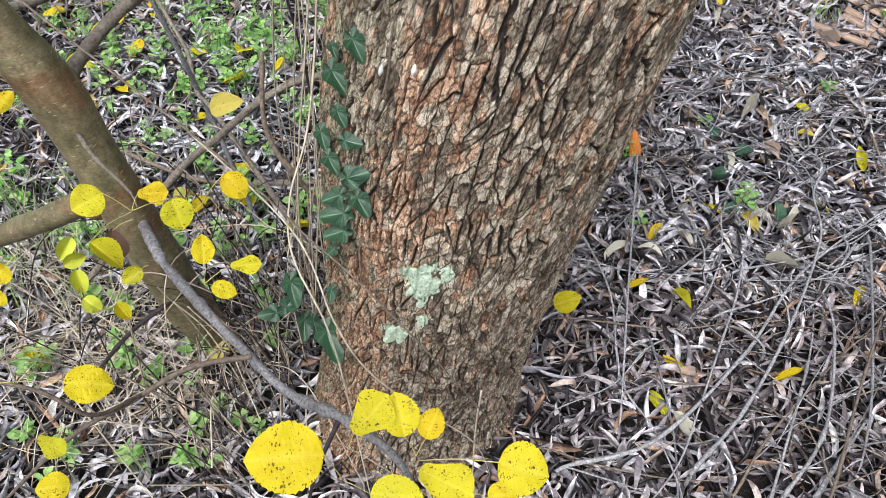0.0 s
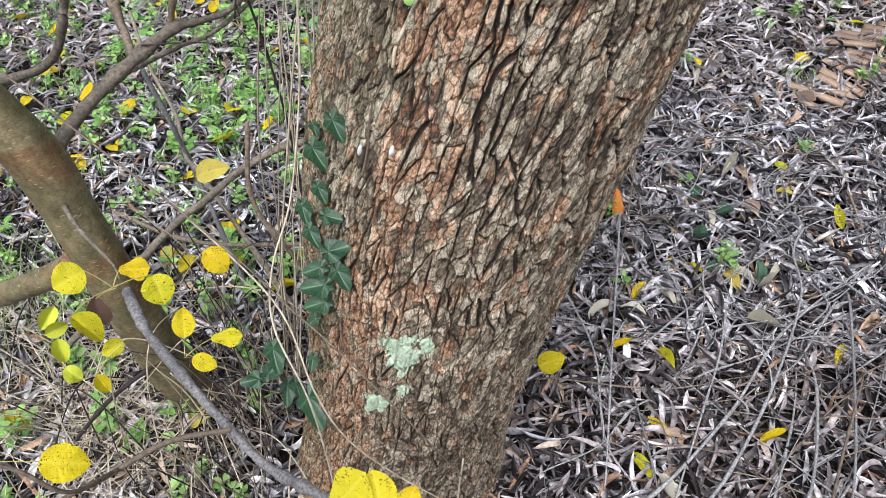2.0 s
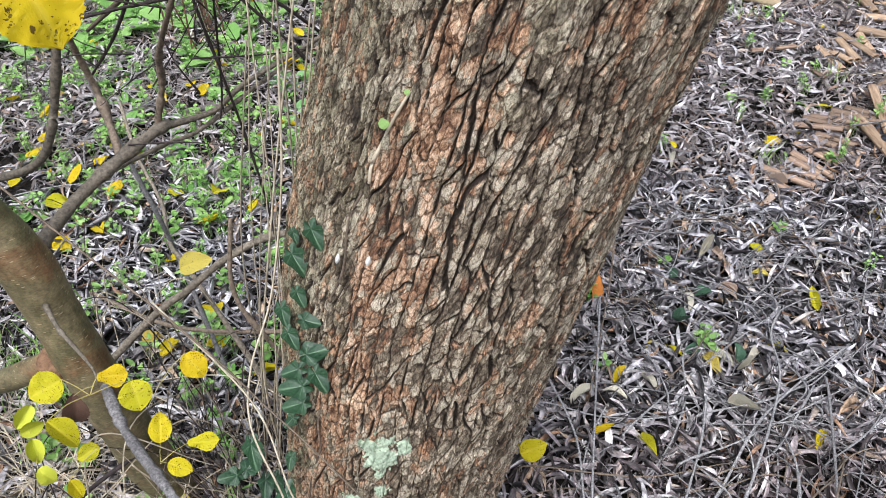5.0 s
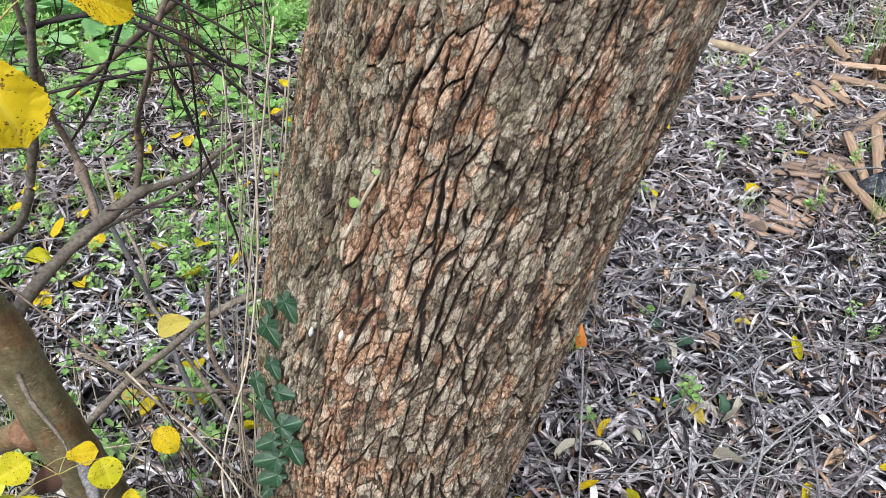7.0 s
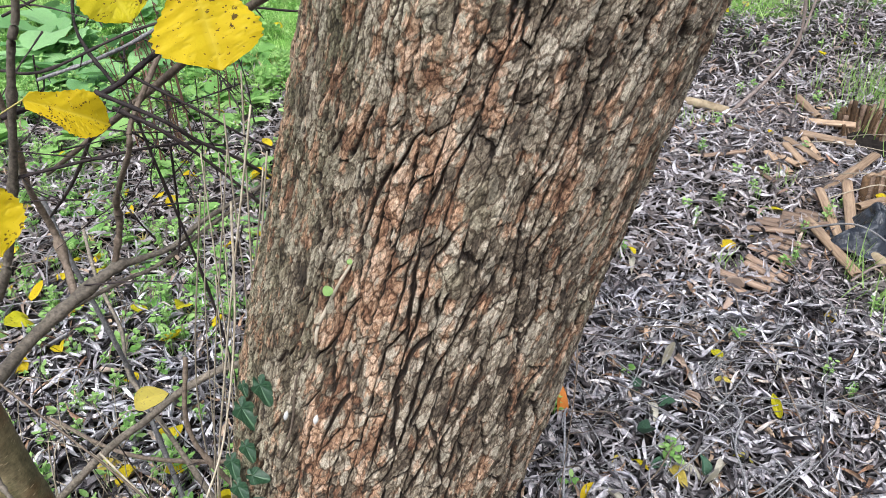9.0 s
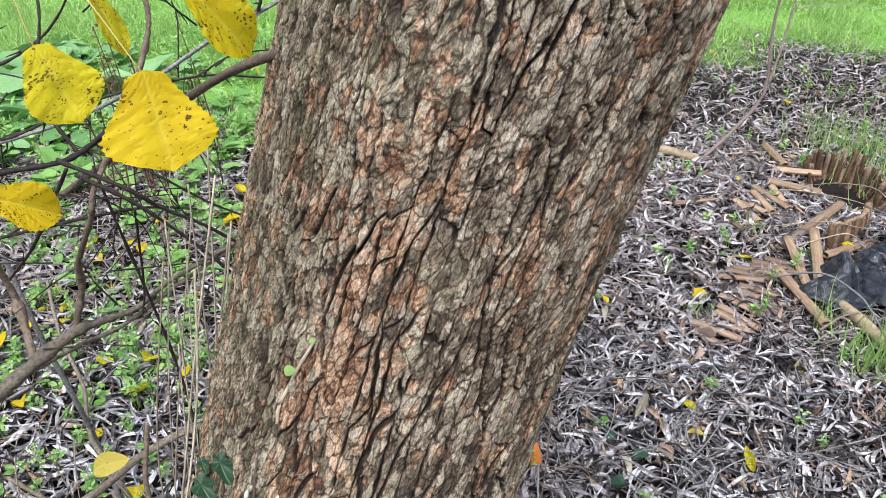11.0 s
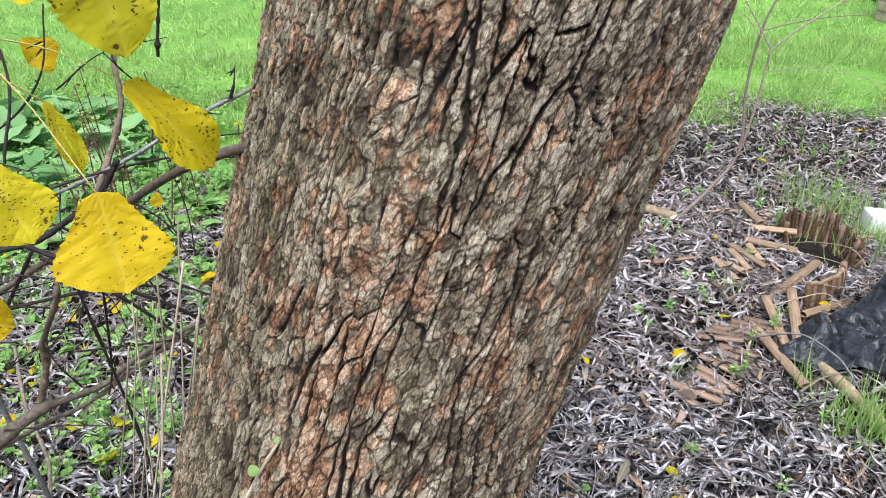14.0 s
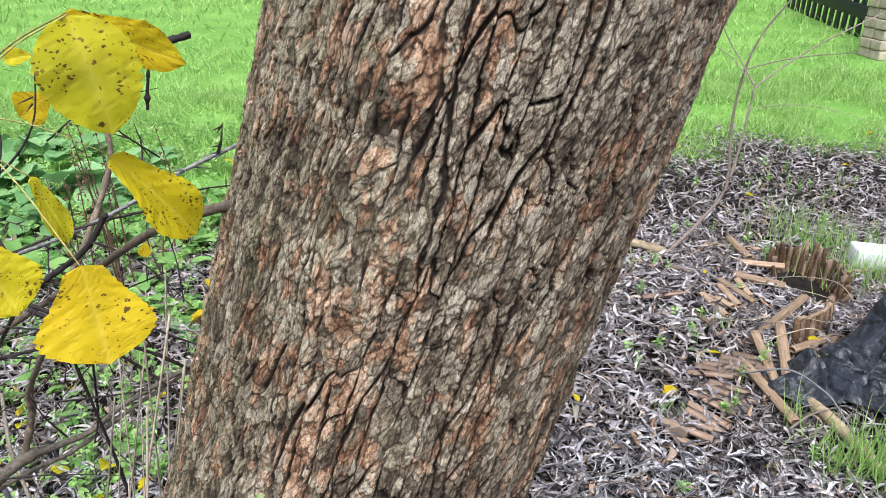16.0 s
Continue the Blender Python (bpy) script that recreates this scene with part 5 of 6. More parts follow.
dead_branch([(-0.95, 1.02, 0.0), (-0.607, 1.100, 0.328), (-0.493, 1.120, 0.415), (-0.406, 1.140, 0.477), (-0.310, 1.150, 0.519), (-0.197, 1.120, 0.535)], 0.0105, 0.0095, 31, LIMB_GREY)
dead_branch([(-0.769, 1.650, 0.531), (-0.697, 1.500, 0.479), (-0.629, 1.400, 0.416), (-0.591, 1.300, 0.379), (-0.506, 1.180, 0.391), (-0.298, 1.024, 0.000)], 0.005, 0.007, 32, LIMB_GREY)
dead_branch([(-0.498, 1.174, 0.000), (-0.582, 1.300, 0.307), (-0.597, 1.300, 0.470), (-0.620, 1.300, 0.656), (-0.642, 1.320, 0.795)], 0.008, 0.006, 33)
dead_branch([(-0.20, 1.06, 0.0), (-0.305, 0.978, 0.400), (-0.349, 0.980, 0.536), (-0.329, 1.000, 0.676)], 0.007, 0.005, 34, BROWN_TWIG)
dead_branch([(-0.95, 1.5, 0.05), (-0.618, 1.250, 0.172), (-0.255, 1.078, 0.330), (-0.145, 1.028, 0.360)], 0.007, 0.006, 35, BROWN_TWIG)


# ---- dry grass stalks and vines at the foot of the trunk ----
def stalk(ctrl, r, mat=STRAW, label="dry straw-coloured grass stalk"):
    me = tube("dry_stalk", [(*p, r * (1 - 0.35 * k / (len(ctrl) - 1))) for k, p in enumerate(ctrl)], mat, 5, 8 * len(ctrl))
    tagged(new("dry_stalk", me), label, "dry stalk", "dry stalks")


stalk([(-0.623, 0.900, 0.892), (-0.538, 0.850, 0.842), (-0.447, 0.800, 0.786), (-0.365, 0.760, 0.729), (-0.287, 0.720, 0.669), (-0.228, 0.690, 0.606), (-0.166, 0.648, 0.569), (-0.073, 0.600, 0.460), (0.021, 0.585, 0.269)], 0.0017, BROWN_TWIG)
stalk([(-0.386, 0.800, 0.696), (-0.245, 0.690, 0.617), (-0.196, 0.610, 0.529), (-0.160, 0.585, 0.451), (-0.100, 0.580, 0.357), (-0.020, 0.580, 0.242), (0.010, 0.620, 0.000)], 0.0015)
stalk([(-0.191, 0.950, 0.979), (-0.207, 0.900, 0.816), (-0.231, 0.820, 0.684), (-0.254, 0.740, 0.629), (-0.243, 0.660, 0.606), (-0.206, 0.605, 0.529), (-0.200, 0.590, 0.375), (-0.2, 0.55, 0.0)], 0.0018)
stalk([(-0.008, 0.600, 0.370), (-0.017, 0.590, 0.287), (-0.022, 0.580, 0.200), (-0.030, 0.570, 0.000)], 0.0016)
_rng = np.random.default_rng(9)
for k in range(13):
    bx, by = _rng.uniform(-0.42, -0.30), _rng.uniform(0.92, 1.05)
    tx, ty, tz = -0.17 + _rng.normal(0, 0.035), 0.97 + _rng.normal(0, 0.03), _rng.uniform(0.8, 1.12)
    w = _rng.normal(0, 0.015, 4)
    stalk([(bx, by, 0.0), (bx * 0.7 + tx * 0.3 + w[0], by * 0.7 + ty * 0.3 - 0.02, 0.3 * tz + w[1]), (bx * 0.35 + tx * 0.65 + w[2], by * 0.35 + ty * 0.65 - 0.01, 0.65 * tz + w[3]), (tx, ty, tz)], _rng.uniform(0.0012, 0.0022))
for k in range(104):
    cx0, cy0 = _rng.uniform(-1.15, -0.2), _rng.uniform(0.55, 1.35)
    if math.hypot(cx0 + 0.148, cy0 - 0.82) < 0.22:
        continue
    d = _rng.uniform(0, 6.28)
    ln = _rng.uniform(0.15, 0.5)
    h = _rng.uniform(0.05, 0.4)
    if math.hypot(cx0 + math.cos(d) * ln + 0.10, cy0 + math.sin(d) * ln - 0.83) < 0.22:
        d += 3.14
    stalk([(cx0, cy0, 0.0), (cx0 + math.cos(d) * ln * 0.4, cy0 + math.sin(d) * ln * 0.4, h), (cx0 + math.cos(d) * ln, cy0 + math.sin(d) * ln, h * _rng.uniform(0.2, 1.1))], _rng.uniform(0.0009, 0.0018), STRAW if k % 4 else DARK_TWIG, "dry straw-coloured grass stalk" if k % 4 else "thin dark dry creeper stem")


_rng = np.random.default_rng(13)
for k in range(130):
    cx0, cy0 = _rng.uniform(-0.52, -0.34), _rng.uniform(0.56, 1.05)
    d, ln, h = _rng.uniform(0, 6.28), _rng.uniform(0.06, 0.2), _rng.uniform(0.08, 0.42)
    ex, ey = cx0 + math.cos(d) * ln, cy0 + math.sin(d) * ln
    if math.hypot(ex + 0.12, ey - 0.82) < 0.23:
        ex, ey = cx0 - 0.05, cy0
    stalk([(cx0, cy0, 0.0), ((cx0 + ex) / 2 + _rng.normal(0, 0.02), (cy0 + ey) / 2 + _rng.normal(0, 0.02), h * 0.7), (ex, ey, h)], _rng.uniform(0.0008, 0.0018), (DARK_TWIG, BROWN_TWIG, STRAW)[k % 3], ("thin dark dry creeper stem", "thin brown dry creeper stem", "dry straw-coloured grass stalk")[k % 3])


# ---- grey brushwood lying on the leaf litter ----
def ground_twig(ctrl, r):
    """A bare twig with a few short side shoots, lying on the litter."""
    r = r * 0.54
    rng = np.random.default_rng(int(abs(ctrl[0][0] * 7919 + ctrl[0][1] * 104729)))
    pts = [(x, y, z + float(ground_z(x, y)), r * (1.15 - 0.5 * k / (len(ctrl) - 1))) for k, (x, y, z) in enumerate(ctrl)]
    first, last = pts[0], pts[-1]
    pts = [(first[0] * 1.12 - pts[1][0] * 0.12, first[1] * 1.12 - pts[1][1] * 0.12, 0.014, r)] + pts + [(last[0] * 1.1 - pts[-2][0] * 0.1, last[1] * 1.1 - pts[-2][1] * 0.1, 0.016, r * 0.5)]
    mat = GREY_TWIG if rng.uniform() < 0.7 else BROWN_TWIG
    twig = thing("fallen_twig", "bare grey twig lying across the leaf litter", "twig", "fallen twigs", at=pts[0][:3])
    part("stem", tube("stem", pts, mat, 6, 8 * len(pts), 0.3, int(rng.integers(0, 900)), 1.1), twig)
    for k in range(int(rng.integers(0, 4))):
        i = int(rng.integers(1, len(pts) - 1))
        a = np.array(pts[i][:3])
        d = np.array(pts[i + 1][:3]) - a
        d = d / (np.linalg.norm(d) + 1e-9)
        side = np.array([-d[1], d[0], 0.0]) * rng.choice([-1, 1])
        ln = rng.uniform(0.05, 0.18)
        b = a + (d * 0.8 + side * 0.6) * ln
        b[2] = max(0.02, a[2] + rng.normal(0, 0.02))
        part("shoot", tube("shoot", [(*a, r * 0.6), (*((a + b) / 2 + rng.normal(0, 0.006, 3)), r * 0.5), (*b, r * 0.3)], mat, 6, 10, 0.2, k), twig)


ground_twig([(0.137, 0.619, 0.060), (0.301, 0.669, 0.060), (0.503, 0.850, 0.060), (0.678, 1.060, 0.060), (0.910, 1.230, 0.060)], 0.0065)
ground_twig([(0.361, 0.614, 0.080), (0.466, 0.719, 0.080), (0.595, 0.896, 0.080), (0.734, 1.138, 0.080), (0.759, 1.272, 0.080), (0.806, 1.345, 0.080)], 0.0055)
ground_twig([(0.498, 0.566, 0.070), (0.604, 0.688, 0.070), (0.680, 0.885, 0.070), (0.699, 0.994, 0.070)], 0.006)
ground_twig([(0.488, 0.574, 0.050), (0.621, 0.830, 0.050), (0.674, 0.962, 0.050)], 0.0045)
ground_twig([(0.222, 1.197, 0.050), (0.267, 1.015, 0.050), (0.262, 0.809, 0.050), (0.308, 0.699, 0.050), (0.334, 0.586, 0.050)], 0.004)
ground_twig([(0.374, 1.379, 0.060), (0.308, 1.037, 0.060), (0.252, 0.739, 0.060)], 0.0045)
ground_twig([(0.352, 1.160, 0.050), (0.530, 1.114, 0.050), (0.729, 1.068, 0.050), (0.845, 1.046, 0.050)], 0.003)
ground_twig([(0.167, 0.950, 0.050), (0.387, 0.911, 0.050), (0.566, 0.945, 0.050)], 0.003)
ground_twig([(0.568, 0.583, 0.060), (0.636, 0.657, 0.060), (0.691, 0.714, 0.060)], 0.007)
ground_twig([(0.833, 1.122, 0.070), (0.725, 0.794, 0.070), (0.649, 0.632, 0.070)], 0.005)
ground_twig([(0.330, 0.883, 0.050), (0.343, 0.710, 0.050), (0.329, 0.582, 0.050)], 0.004)
ground_twig([(0.093, 0.865, 0.040), (0.232, 0.904, 0.040), (0.348, 0.850, 0.040), (0.476, 0.786, 0.040)], 0.003)
ground_twig([(0.499, 1.853, 0.070), (0.428, 1.513, 0.070), (0.320, 1.152, 0.070)], 0.0035)
ground_twig([(0.391, 1.039, 0.050), (0.616, 1.232, 0.050), (0.858, 1.396, 0.050), (0.986, 1.432, 0.050)], 0.004)
ground_twig([(0.580, 0.576, 0.090), (0.674, 0.745, 0.090), (0.777, 0.918, 0.090)], 0.005)
ground_twig([(0.474, 0.943, 0.060), (0.613, 0.998, 0.060), (0.867, 1.117, 0.060)], 0.004)
ground_twig([(0.101, 0.655, 0.050), (0.218, 0.623, 0.050), (0.382, 0.603, 0.050), (0.541, 0.655, 0.050)], 0.003)
ground_twig([(0.437, 0.593, 0.050), (0.523, 0.698, 0.050), (0.709, 0.866, 0.050), (0.799, 0.918, 0.050)], 0.0045)
_rng = np.random.default_rng(21)
for k in range(230):
    right = k % 5 in (0, 2, 4)
    x0, y0 = (_rng.uniform(0.15, 1.45), _rng.uniform(0.55, 1.9)) if right else (_rng.uniform(-1.7, -0.3), _rng.uniform(1.1, 2.9))
    d, ln = _rng.uniform(0, 6.28), _rng.uniform(0.2, 0.75)
    pts = []
    sweep = _rng.normal(0, 0.5) * ln
    for q in np.linspace(-0.5, 0.5, 6):
        o = sweep * (q * q - 0.08)
        pts.append((x0 + math.cos(d) * ln * q - math.sin(d) * o + _rng.normal(0, 0.012), y0 + math.sin(d) * ln * q + math.cos(d) * o + _rng.normal(0, 0.012), _rng.uniform(0.025, 0.07)))
    if all(math.hypot(p[0] + 0.13, p[1] - 0.82) > 0.27 for p in pts):
        ground_twig(pts, _rng.uniform(0.0016, 0.0042))


# ---- fallen leaves ----
FALLEN = [blade_mesh("fallen_leaf", m, 30 + k, serrate=0.012, fold=f, bend=b) for k, (m, f, b) in enumerate(((YELLOW, 0.3, 0.5), (YELLOW_DULL, 0.2, 0.7), (YELLOW, 0.5, 0.3), (YELLOW, 0.4, -0.4), (YELLOW, 0.15, 0.25)))]
_rng = np.random.default_rng(33)


def fallen_leaf(x, y, size):
    k = int(_rng.integers(0, 5))
    narrow = 0 < x < 1.3 and y < 1.6
    L = (0.074 if x < 0 else 0.085 if narrow else 0.066) * size
    ob = new("fallen_leaf", FALLEN[k])
    ob.matrix_basis = pose(x, y, float(ground_z(x, y)) + 0.034, _rng.normal(14, 14), _rng.normal(0, 16), _rng.uniform(0, 360)) @ Matrix.Diagonal((L * (_rng.uniform(0.26, 0.42) if narrow else _rng.uniform(0.6, 1.0)), L, L, 1))
    tagged(ob, "faded pale yellow leaf fallen on the litter" if k == 1 else "bright yellow spotted leaf fallen on the litter", "leaf", "fallen leaves")


fallen_leaf(0.16, 1.00, 1)
fallen_leaf(0.40, 1.02, 0.9)
fallen_leaf(0.39, 0.81, 0.7)
fallen_leaf(0.56, 0.81, 0.7)
fallen_leaf(0.34, 0.74, 0.7)
fallen_leaf(0.80, 1.03, 0.7)
fallen_leaf(0.38, 1.17, 0.6)
fallen_leaf(0.61, 1.27, 0.9)
fallen_leaf(0.85, 1.65, 0.6)
fallen_leaf(0.93, 1.39, 0.8)
fallen_leaf(0.75, 2.13, 0.6)
fallen_leaf(0.30, 1.03, 0.7)
fallen_leaf(-0.73, 1.77, 1)
fallen_leaf(-0.71, 1.97, 1)
fallen_leaf(-1.18, 1.94, 1.2)
fallen_leaf(-1.10, 1.71, 0.9)
fallen_leaf(-0.79, 1.64, 0.8)
fallen_leaf(-0.68, 1.34, 0.8)
fallen_leaf(-0.91, 0.85, 0.9)
fallen_leaf(-0.58, 0.86, 0.9)
fallen_leaf(-0.62, 1.45, 0.8)
fallen_leaf(-1.05, 1.94, 0.8)
fallen_leaf(-1.40, 2.25, 0.9)
fallen_leaf(-1.27, 2.24, 0.7)
fallen_leaf(-1.32, 2.08, 0.6)
fallen_leaf(-1.41, 2.02, 0.6)
fallen_leaf(-1.21, 2.02, 1)
fallen_leaf(-1.16, 2.11, 0.8)
fallen_leaf(-1.04, 1.80, 0.8)
fallen_leaf(-0.77, 1.33, 0.8)
fallen_leaf(-1.08, 2.55, 0.7)
fallen_leaf(-0.65, 2.27, 0.6)
fallen_leaf(-1.36, 2.21, 1)
fallen_leaf(-1.48, 2.44, 0.8)
fallen_leaf(1.38, 2.41, 0.8)
fallen_leaf(0.93, 2.62, 0.7)
fallen_leaf(1.11, 2.18, 0.8)
fallen_leaf(-0.95, 4.02, 0.7)
fallen_leaf(-0.88, 2.82, 0.8)
fallen_leaf(-0.94, 2.60, 0.7)
fallen_leaf(1.59, 3.07, 0.7)
fallen_leaf(3.73, 5.09, 1)
fallen_leaf(-0.66, 2.81, 1.1)
fallen_leaf(-0.90, 3.48, 0.8)
fallen_leaf(1.78, 2.42, 0.7)
fallen_leaf(2.96, 4.09, 0.8)
fallen_leaf(2.23, 4.91, 0.8)
fallen_leaf(2.26, 3.92, 0.8)
fallen_leaf(0.77, 1.29, 0.6)
fallen_leaf(0.97, 1.07, 0.8)
for k in range(70):
    fallen_leaf(_rng.uniform(-2.2, 3.6) if k % 3 else _rng.uniform(-1.8, -0.4), _rng.uniform(1.2, 4.9) if k % 3 else _rng.uniform(1.2, 3.4), _rng.uniform(0.45, 0.9))
# bleached, tan and dark green leaves among the litter beside the foot of the tree
ODD = [("bleached cream-coloured leaf lying on the litter", 0.07, 0.28, make_plain("bleached_leaf", (0.40, 0.37, 0.29), (0.62, 0.59, 0.50), 60, 0.6), ((0.27, 1.12), (0.70, 1.22), (0.62, 1.27), (0.74, 1.26), (0.62, 1.11), (0.61, 1.39), (0.73, 2.11), (0.37, 0.69), (1.01, 1.62), (0.43, 1.19), (0.68, 1.59), (0.40, 1.12))),
       ("broad crumpled tan leaf lying on the litter", 0.06, 0.42, make_plain("tan_leaf", (0.27, 0.19, 0.145), (0.46, 0.36, 0.29), 60, 0.7), ((0.70, 1.47), (0.74, 1.45), (0.73, 1.63), (0.41, 0.82), (1.04, 1.92), (0.94, 1.82))),
       ("dark green leaf lying on the litter", 0.05, 0.55, make_plain("dark_green_leaf", (0.035, 0.085, 0.050), (0.08, 0.16, 0.10), 40, 0.5), ((0.59, 1.50), (0.63, 1.44), (0.56, 1.25), (0.68, 1.23), (0.58, 1.35)))]
for label, long_, wide_, mat, places in ODD:
    shapes = [blade_mesh("fallen_leaf", mat, 130 + k, serrate=0.02, fold=f, bend=b, ups=14, half=4) for k, (f, b) in enumerate(((0.6, 0.6), (1.1, -0.5), (0.4, 0.9)))]
    for k, (x, y) in enumerate(places):
        L = long_ * _rng.uniform(0.75, 1.15)
        _o = new("fallen_leaf", shapes[k % 3])
        _o.matrix_basis = pose(x, y, float(ground_z(x, y)) + 0.034, _rng.normal(10, 14), _rng.normal(0, 18), _rng.uniform(0, 360)) @ Matrix.Diagonal((L * wide_ * _rng.uniform(0.8, 1.2), L, L, 1))
        tagged(_o, label, "leaf", "fallen leaves")
for at, tip, width, label in (((0.142, 0.953, 0.088), (0.195, 0.96, 0.112), 0.046, "faded yellow leaf caught on twigs beside the trunk"), ((-0.468, 1.055, 0.528), (-0.408, 1.06, 0.545), 0.040, "pale yellow leaf caught on a dead branch")):
    _o = new("caught_leaf", FALLEN[2 if at[0] > 0 else 1])
    _o.matrix_basis = leaf_frame(at, tip, (0.05, -0.55, 0.8), width)[0]
    tagged(_o, label, "leaf", "caught leaves")
_o = new("curled_leaf", blade_mesh("curled_leaf", ORANGE, 90, fold=0.6, bend=0.5))
_o.matrix_basis = pose(0.372, 1.42, 0.03, 62, 10, 12) @ Matrix.Diagonal((0.032, 0.10, 0.06, 1))
tagged(_o, "curled bright orange-brown leaf standing in the litter", "leaf")


# ---- green undergrowth ----
def build_weeds():
    rng = np.random.default_rng(44)
    P = []
    for (x0, x1, y0, y1, n, tall) in ((-2.4, -0.25, 1.2, 3.9, 760, 1.35), (-1.2, -0.42, 0.45, 1.3, 80, 1.5), (0.2, 1.8, 1.2, 3.2, 60, 1.2), (1.0, 4.0, 3.0, 5.0, 70, 1.2), (-2.6, -0.6, 3.5, 5.8, 420, 2.1)):
        for k in range(n):
            P.append((rng.uniform(x0, x1), rng.uniform(y0, y1), tall))
    cols = [[] for _ in range(8)]
    for x, y, tall in P:
        gz = float(ground_z(x, y))
        h = rng.uniform(0.025, 0.075) * tall
        size = rng.uniform(0.012, 0.024) * tall
        whorl = rng.uniform(0, 6.28)
        for tier in range(int(rng.integers(2, 5))):
            for k in range(int(rng.integers(2, 5))):
                d = whorl + tier * 1.57 + k * 3.14 + (0.9 if k > 1 else 0) + rng.normal(0, 0.25)
                L = size * rng.uniform(0.65, 1.15) * (1 - 0.12 * tier)
                cols[0].append(x + math.cos(d) * L * 0.62 + rng.normal(0, 0.002))
                cols[1].append(y + math.sin(d) * L * 0.62 + rng.normal(0, 0.002))
                cols[2].append(gz + 0.022 + h * (0.4 + 0.2 * tier))
                cols[3].append(L)
                cols[4].append(L * rng.uniform(0.24, 0.36))
                cols[5].append(d)
    a = [np.array(c) for c in cols[:6]]
    n = len(a[0])
    keep = clear_of_trees(a[0], a[1])
    a = [c[keep] for c in a]
    n = len(a[0])
    v, f = leaf_bundle(*a, rng.normal(0.2, 0.3, n), rng.normal(0, 0.35, n), rng.normal(0.4, 0.4, n), 0 * a[0], rng.uniform(0.1, 0.5, n), 0.0, (0.12, 0.85, 1.0, 0.8, 0.08))
    # thin stems down to the soil
    v2, f2 = leaf_bundle(a[0], a[1], ground_z(a[0], a[1]) + 0.0, np.maximum(a[2] - ground_z(a[0], a[1]), 0.01), 0.0008, a[5], np.full(n, 1.45), 0 * a[0], 0 * a[0], 0 * a[0], 0 * a[0], 1.0, (1, 1), 2, 2)
    me = mesh_from("chickweed", np.vstack([v, v2]), np.vstack([f, f2 + len(v)]), WEED)
    tagged(new("chickweed", me), "bright green chickweed seedlings scattered through the litter", "weeds", kind="stuff")


build_weeds()


def build_grass():
    rng = np.random.default_rng(55)
    plots = ((-3.4, -0.6, 3.6, 7.0, 17000), (1.6, 5.6, 4.2, 7.5, 30000), (-5, 6, 3.4, 6.5, 14000), (-7, 9, 6.5, 10, 12000), (-10, 14, 10, 18, 9000))
    x = np.concatenate([rng.uniform(p[0], p[1], p[4]) for p in plots])
    y = np.concatenate([rng.uniform(p[2], p[3], p[4]) for p in plots])
    clump = soft_noise(np.stack([x * 3.1, y * 3.1, x * 0], -1), 57)
    keep = (lawn_share(x, y) > rng.uniform(0, 1, len(x))) & (clump > rng.uniform(-1.0, 0.1, len(x)))
    x, y, clump = x[keep], y[keep], clump[keep]
    n = len(x)
    L = rng.uniform(0.06, 0.13, n) * (1 + 0.5 * clump) * (1 + 0.08 * np.maximum(y - 6, 0))
    W = rng.uniform(0.0022, 0.0042, n) * (1 + 0.3 * np.maximum(y - 5, 0))
    v, f = leaf_bundle(x, y, ground_z(x, y) - 0.004, L, W, rng.uniform(0, 6.28, n), rng.uniform(0.35, 1.25, n), rng.normal(0, 0.5, n), rng.normal(0, 0.9, n), 0 * x, 0 * x, 1.0, (1, 0.95, 0.8, 0.5, 0.08), 2, 4)
    tagged(new("lawn_grass", mesh_from("lawn_grass", v, f, GRASS)), "bright green unmown lawn grass beyond the leaf litter", "grass", kind="stuff")


build_grass()


def grass_tuft(x, y, n, tall, seed, spread=0.06, dry=False):
    rng = np.random.default_rng(seed)
    px, py = x + rng.normal(0, spread, n), y + rng.normal(0, spread, n)
    v, f = leaf_bundle(px, py, ground_z(px, py) - 0.004, rng.uniform(0.5, 1.0, n) * tall, rng.uniform(0.0008, 0.0017, n) if dry else rng.uniform(0.0014, 0.0028, n), rng.uniform(0, 6.28, n), rng.uniform(0.1, 0.8, n) if dry else rng.uniform(0.9, 1.5, n), rng.normal(0, 0.5, n), rng.normal(0.6, 0.8, n), 0 * px, 0 * px, 1.0, (1, 0.95, 0.8, 0.5, 0.08), 2)
    if dry:
        tagged(new("straw_tuft", mesh_from("straw_tuft", v, f, STRAW)), "flattened tuft of pale dry grass at the young tree", "dry grass", "straw tufts", "stuff")
        return
    tagged(new("grass_tuft", mesh_from("grass_tuft", v, f, GRASS)), "loose tuft of bright green grass blades in the litter", "grass", "grass tufts", "stuff")


for k, (x, y, n, tall, sp) in enumerate(((1.50, 1.80, 120, 0.2, 0.07), (1.62, 1.72, 90, 0.18, 0.06), (1.42, 1.98, 14, 0.26, 0.02), (1.02, 2.05, 12, 0.12, 0.02), (2.40, 2.95, 300, 0.20, 0.11), (2.30, 3.35, 420, 0.18, 0.15), (2.55, 2.7, 220, 0.20, 0.1), (1.56, 1.74, 150, 0.24, 0.06), (1.3, 3.2, 30, 0.12, 0.04), (1.45, 2.6, 16, 0.12, 0.03), (-0.95, 1.15, 60, 0.16, 0.07), (-1.1, 1.3, 70, 0.16, 0.08), (2.6, 4.2, 90, 0.12, 0.2), (2.0, 4.3, 70, 0.1, 0.25))):
    grass_tuft(x, y, n, tall, 200 + k, sp)
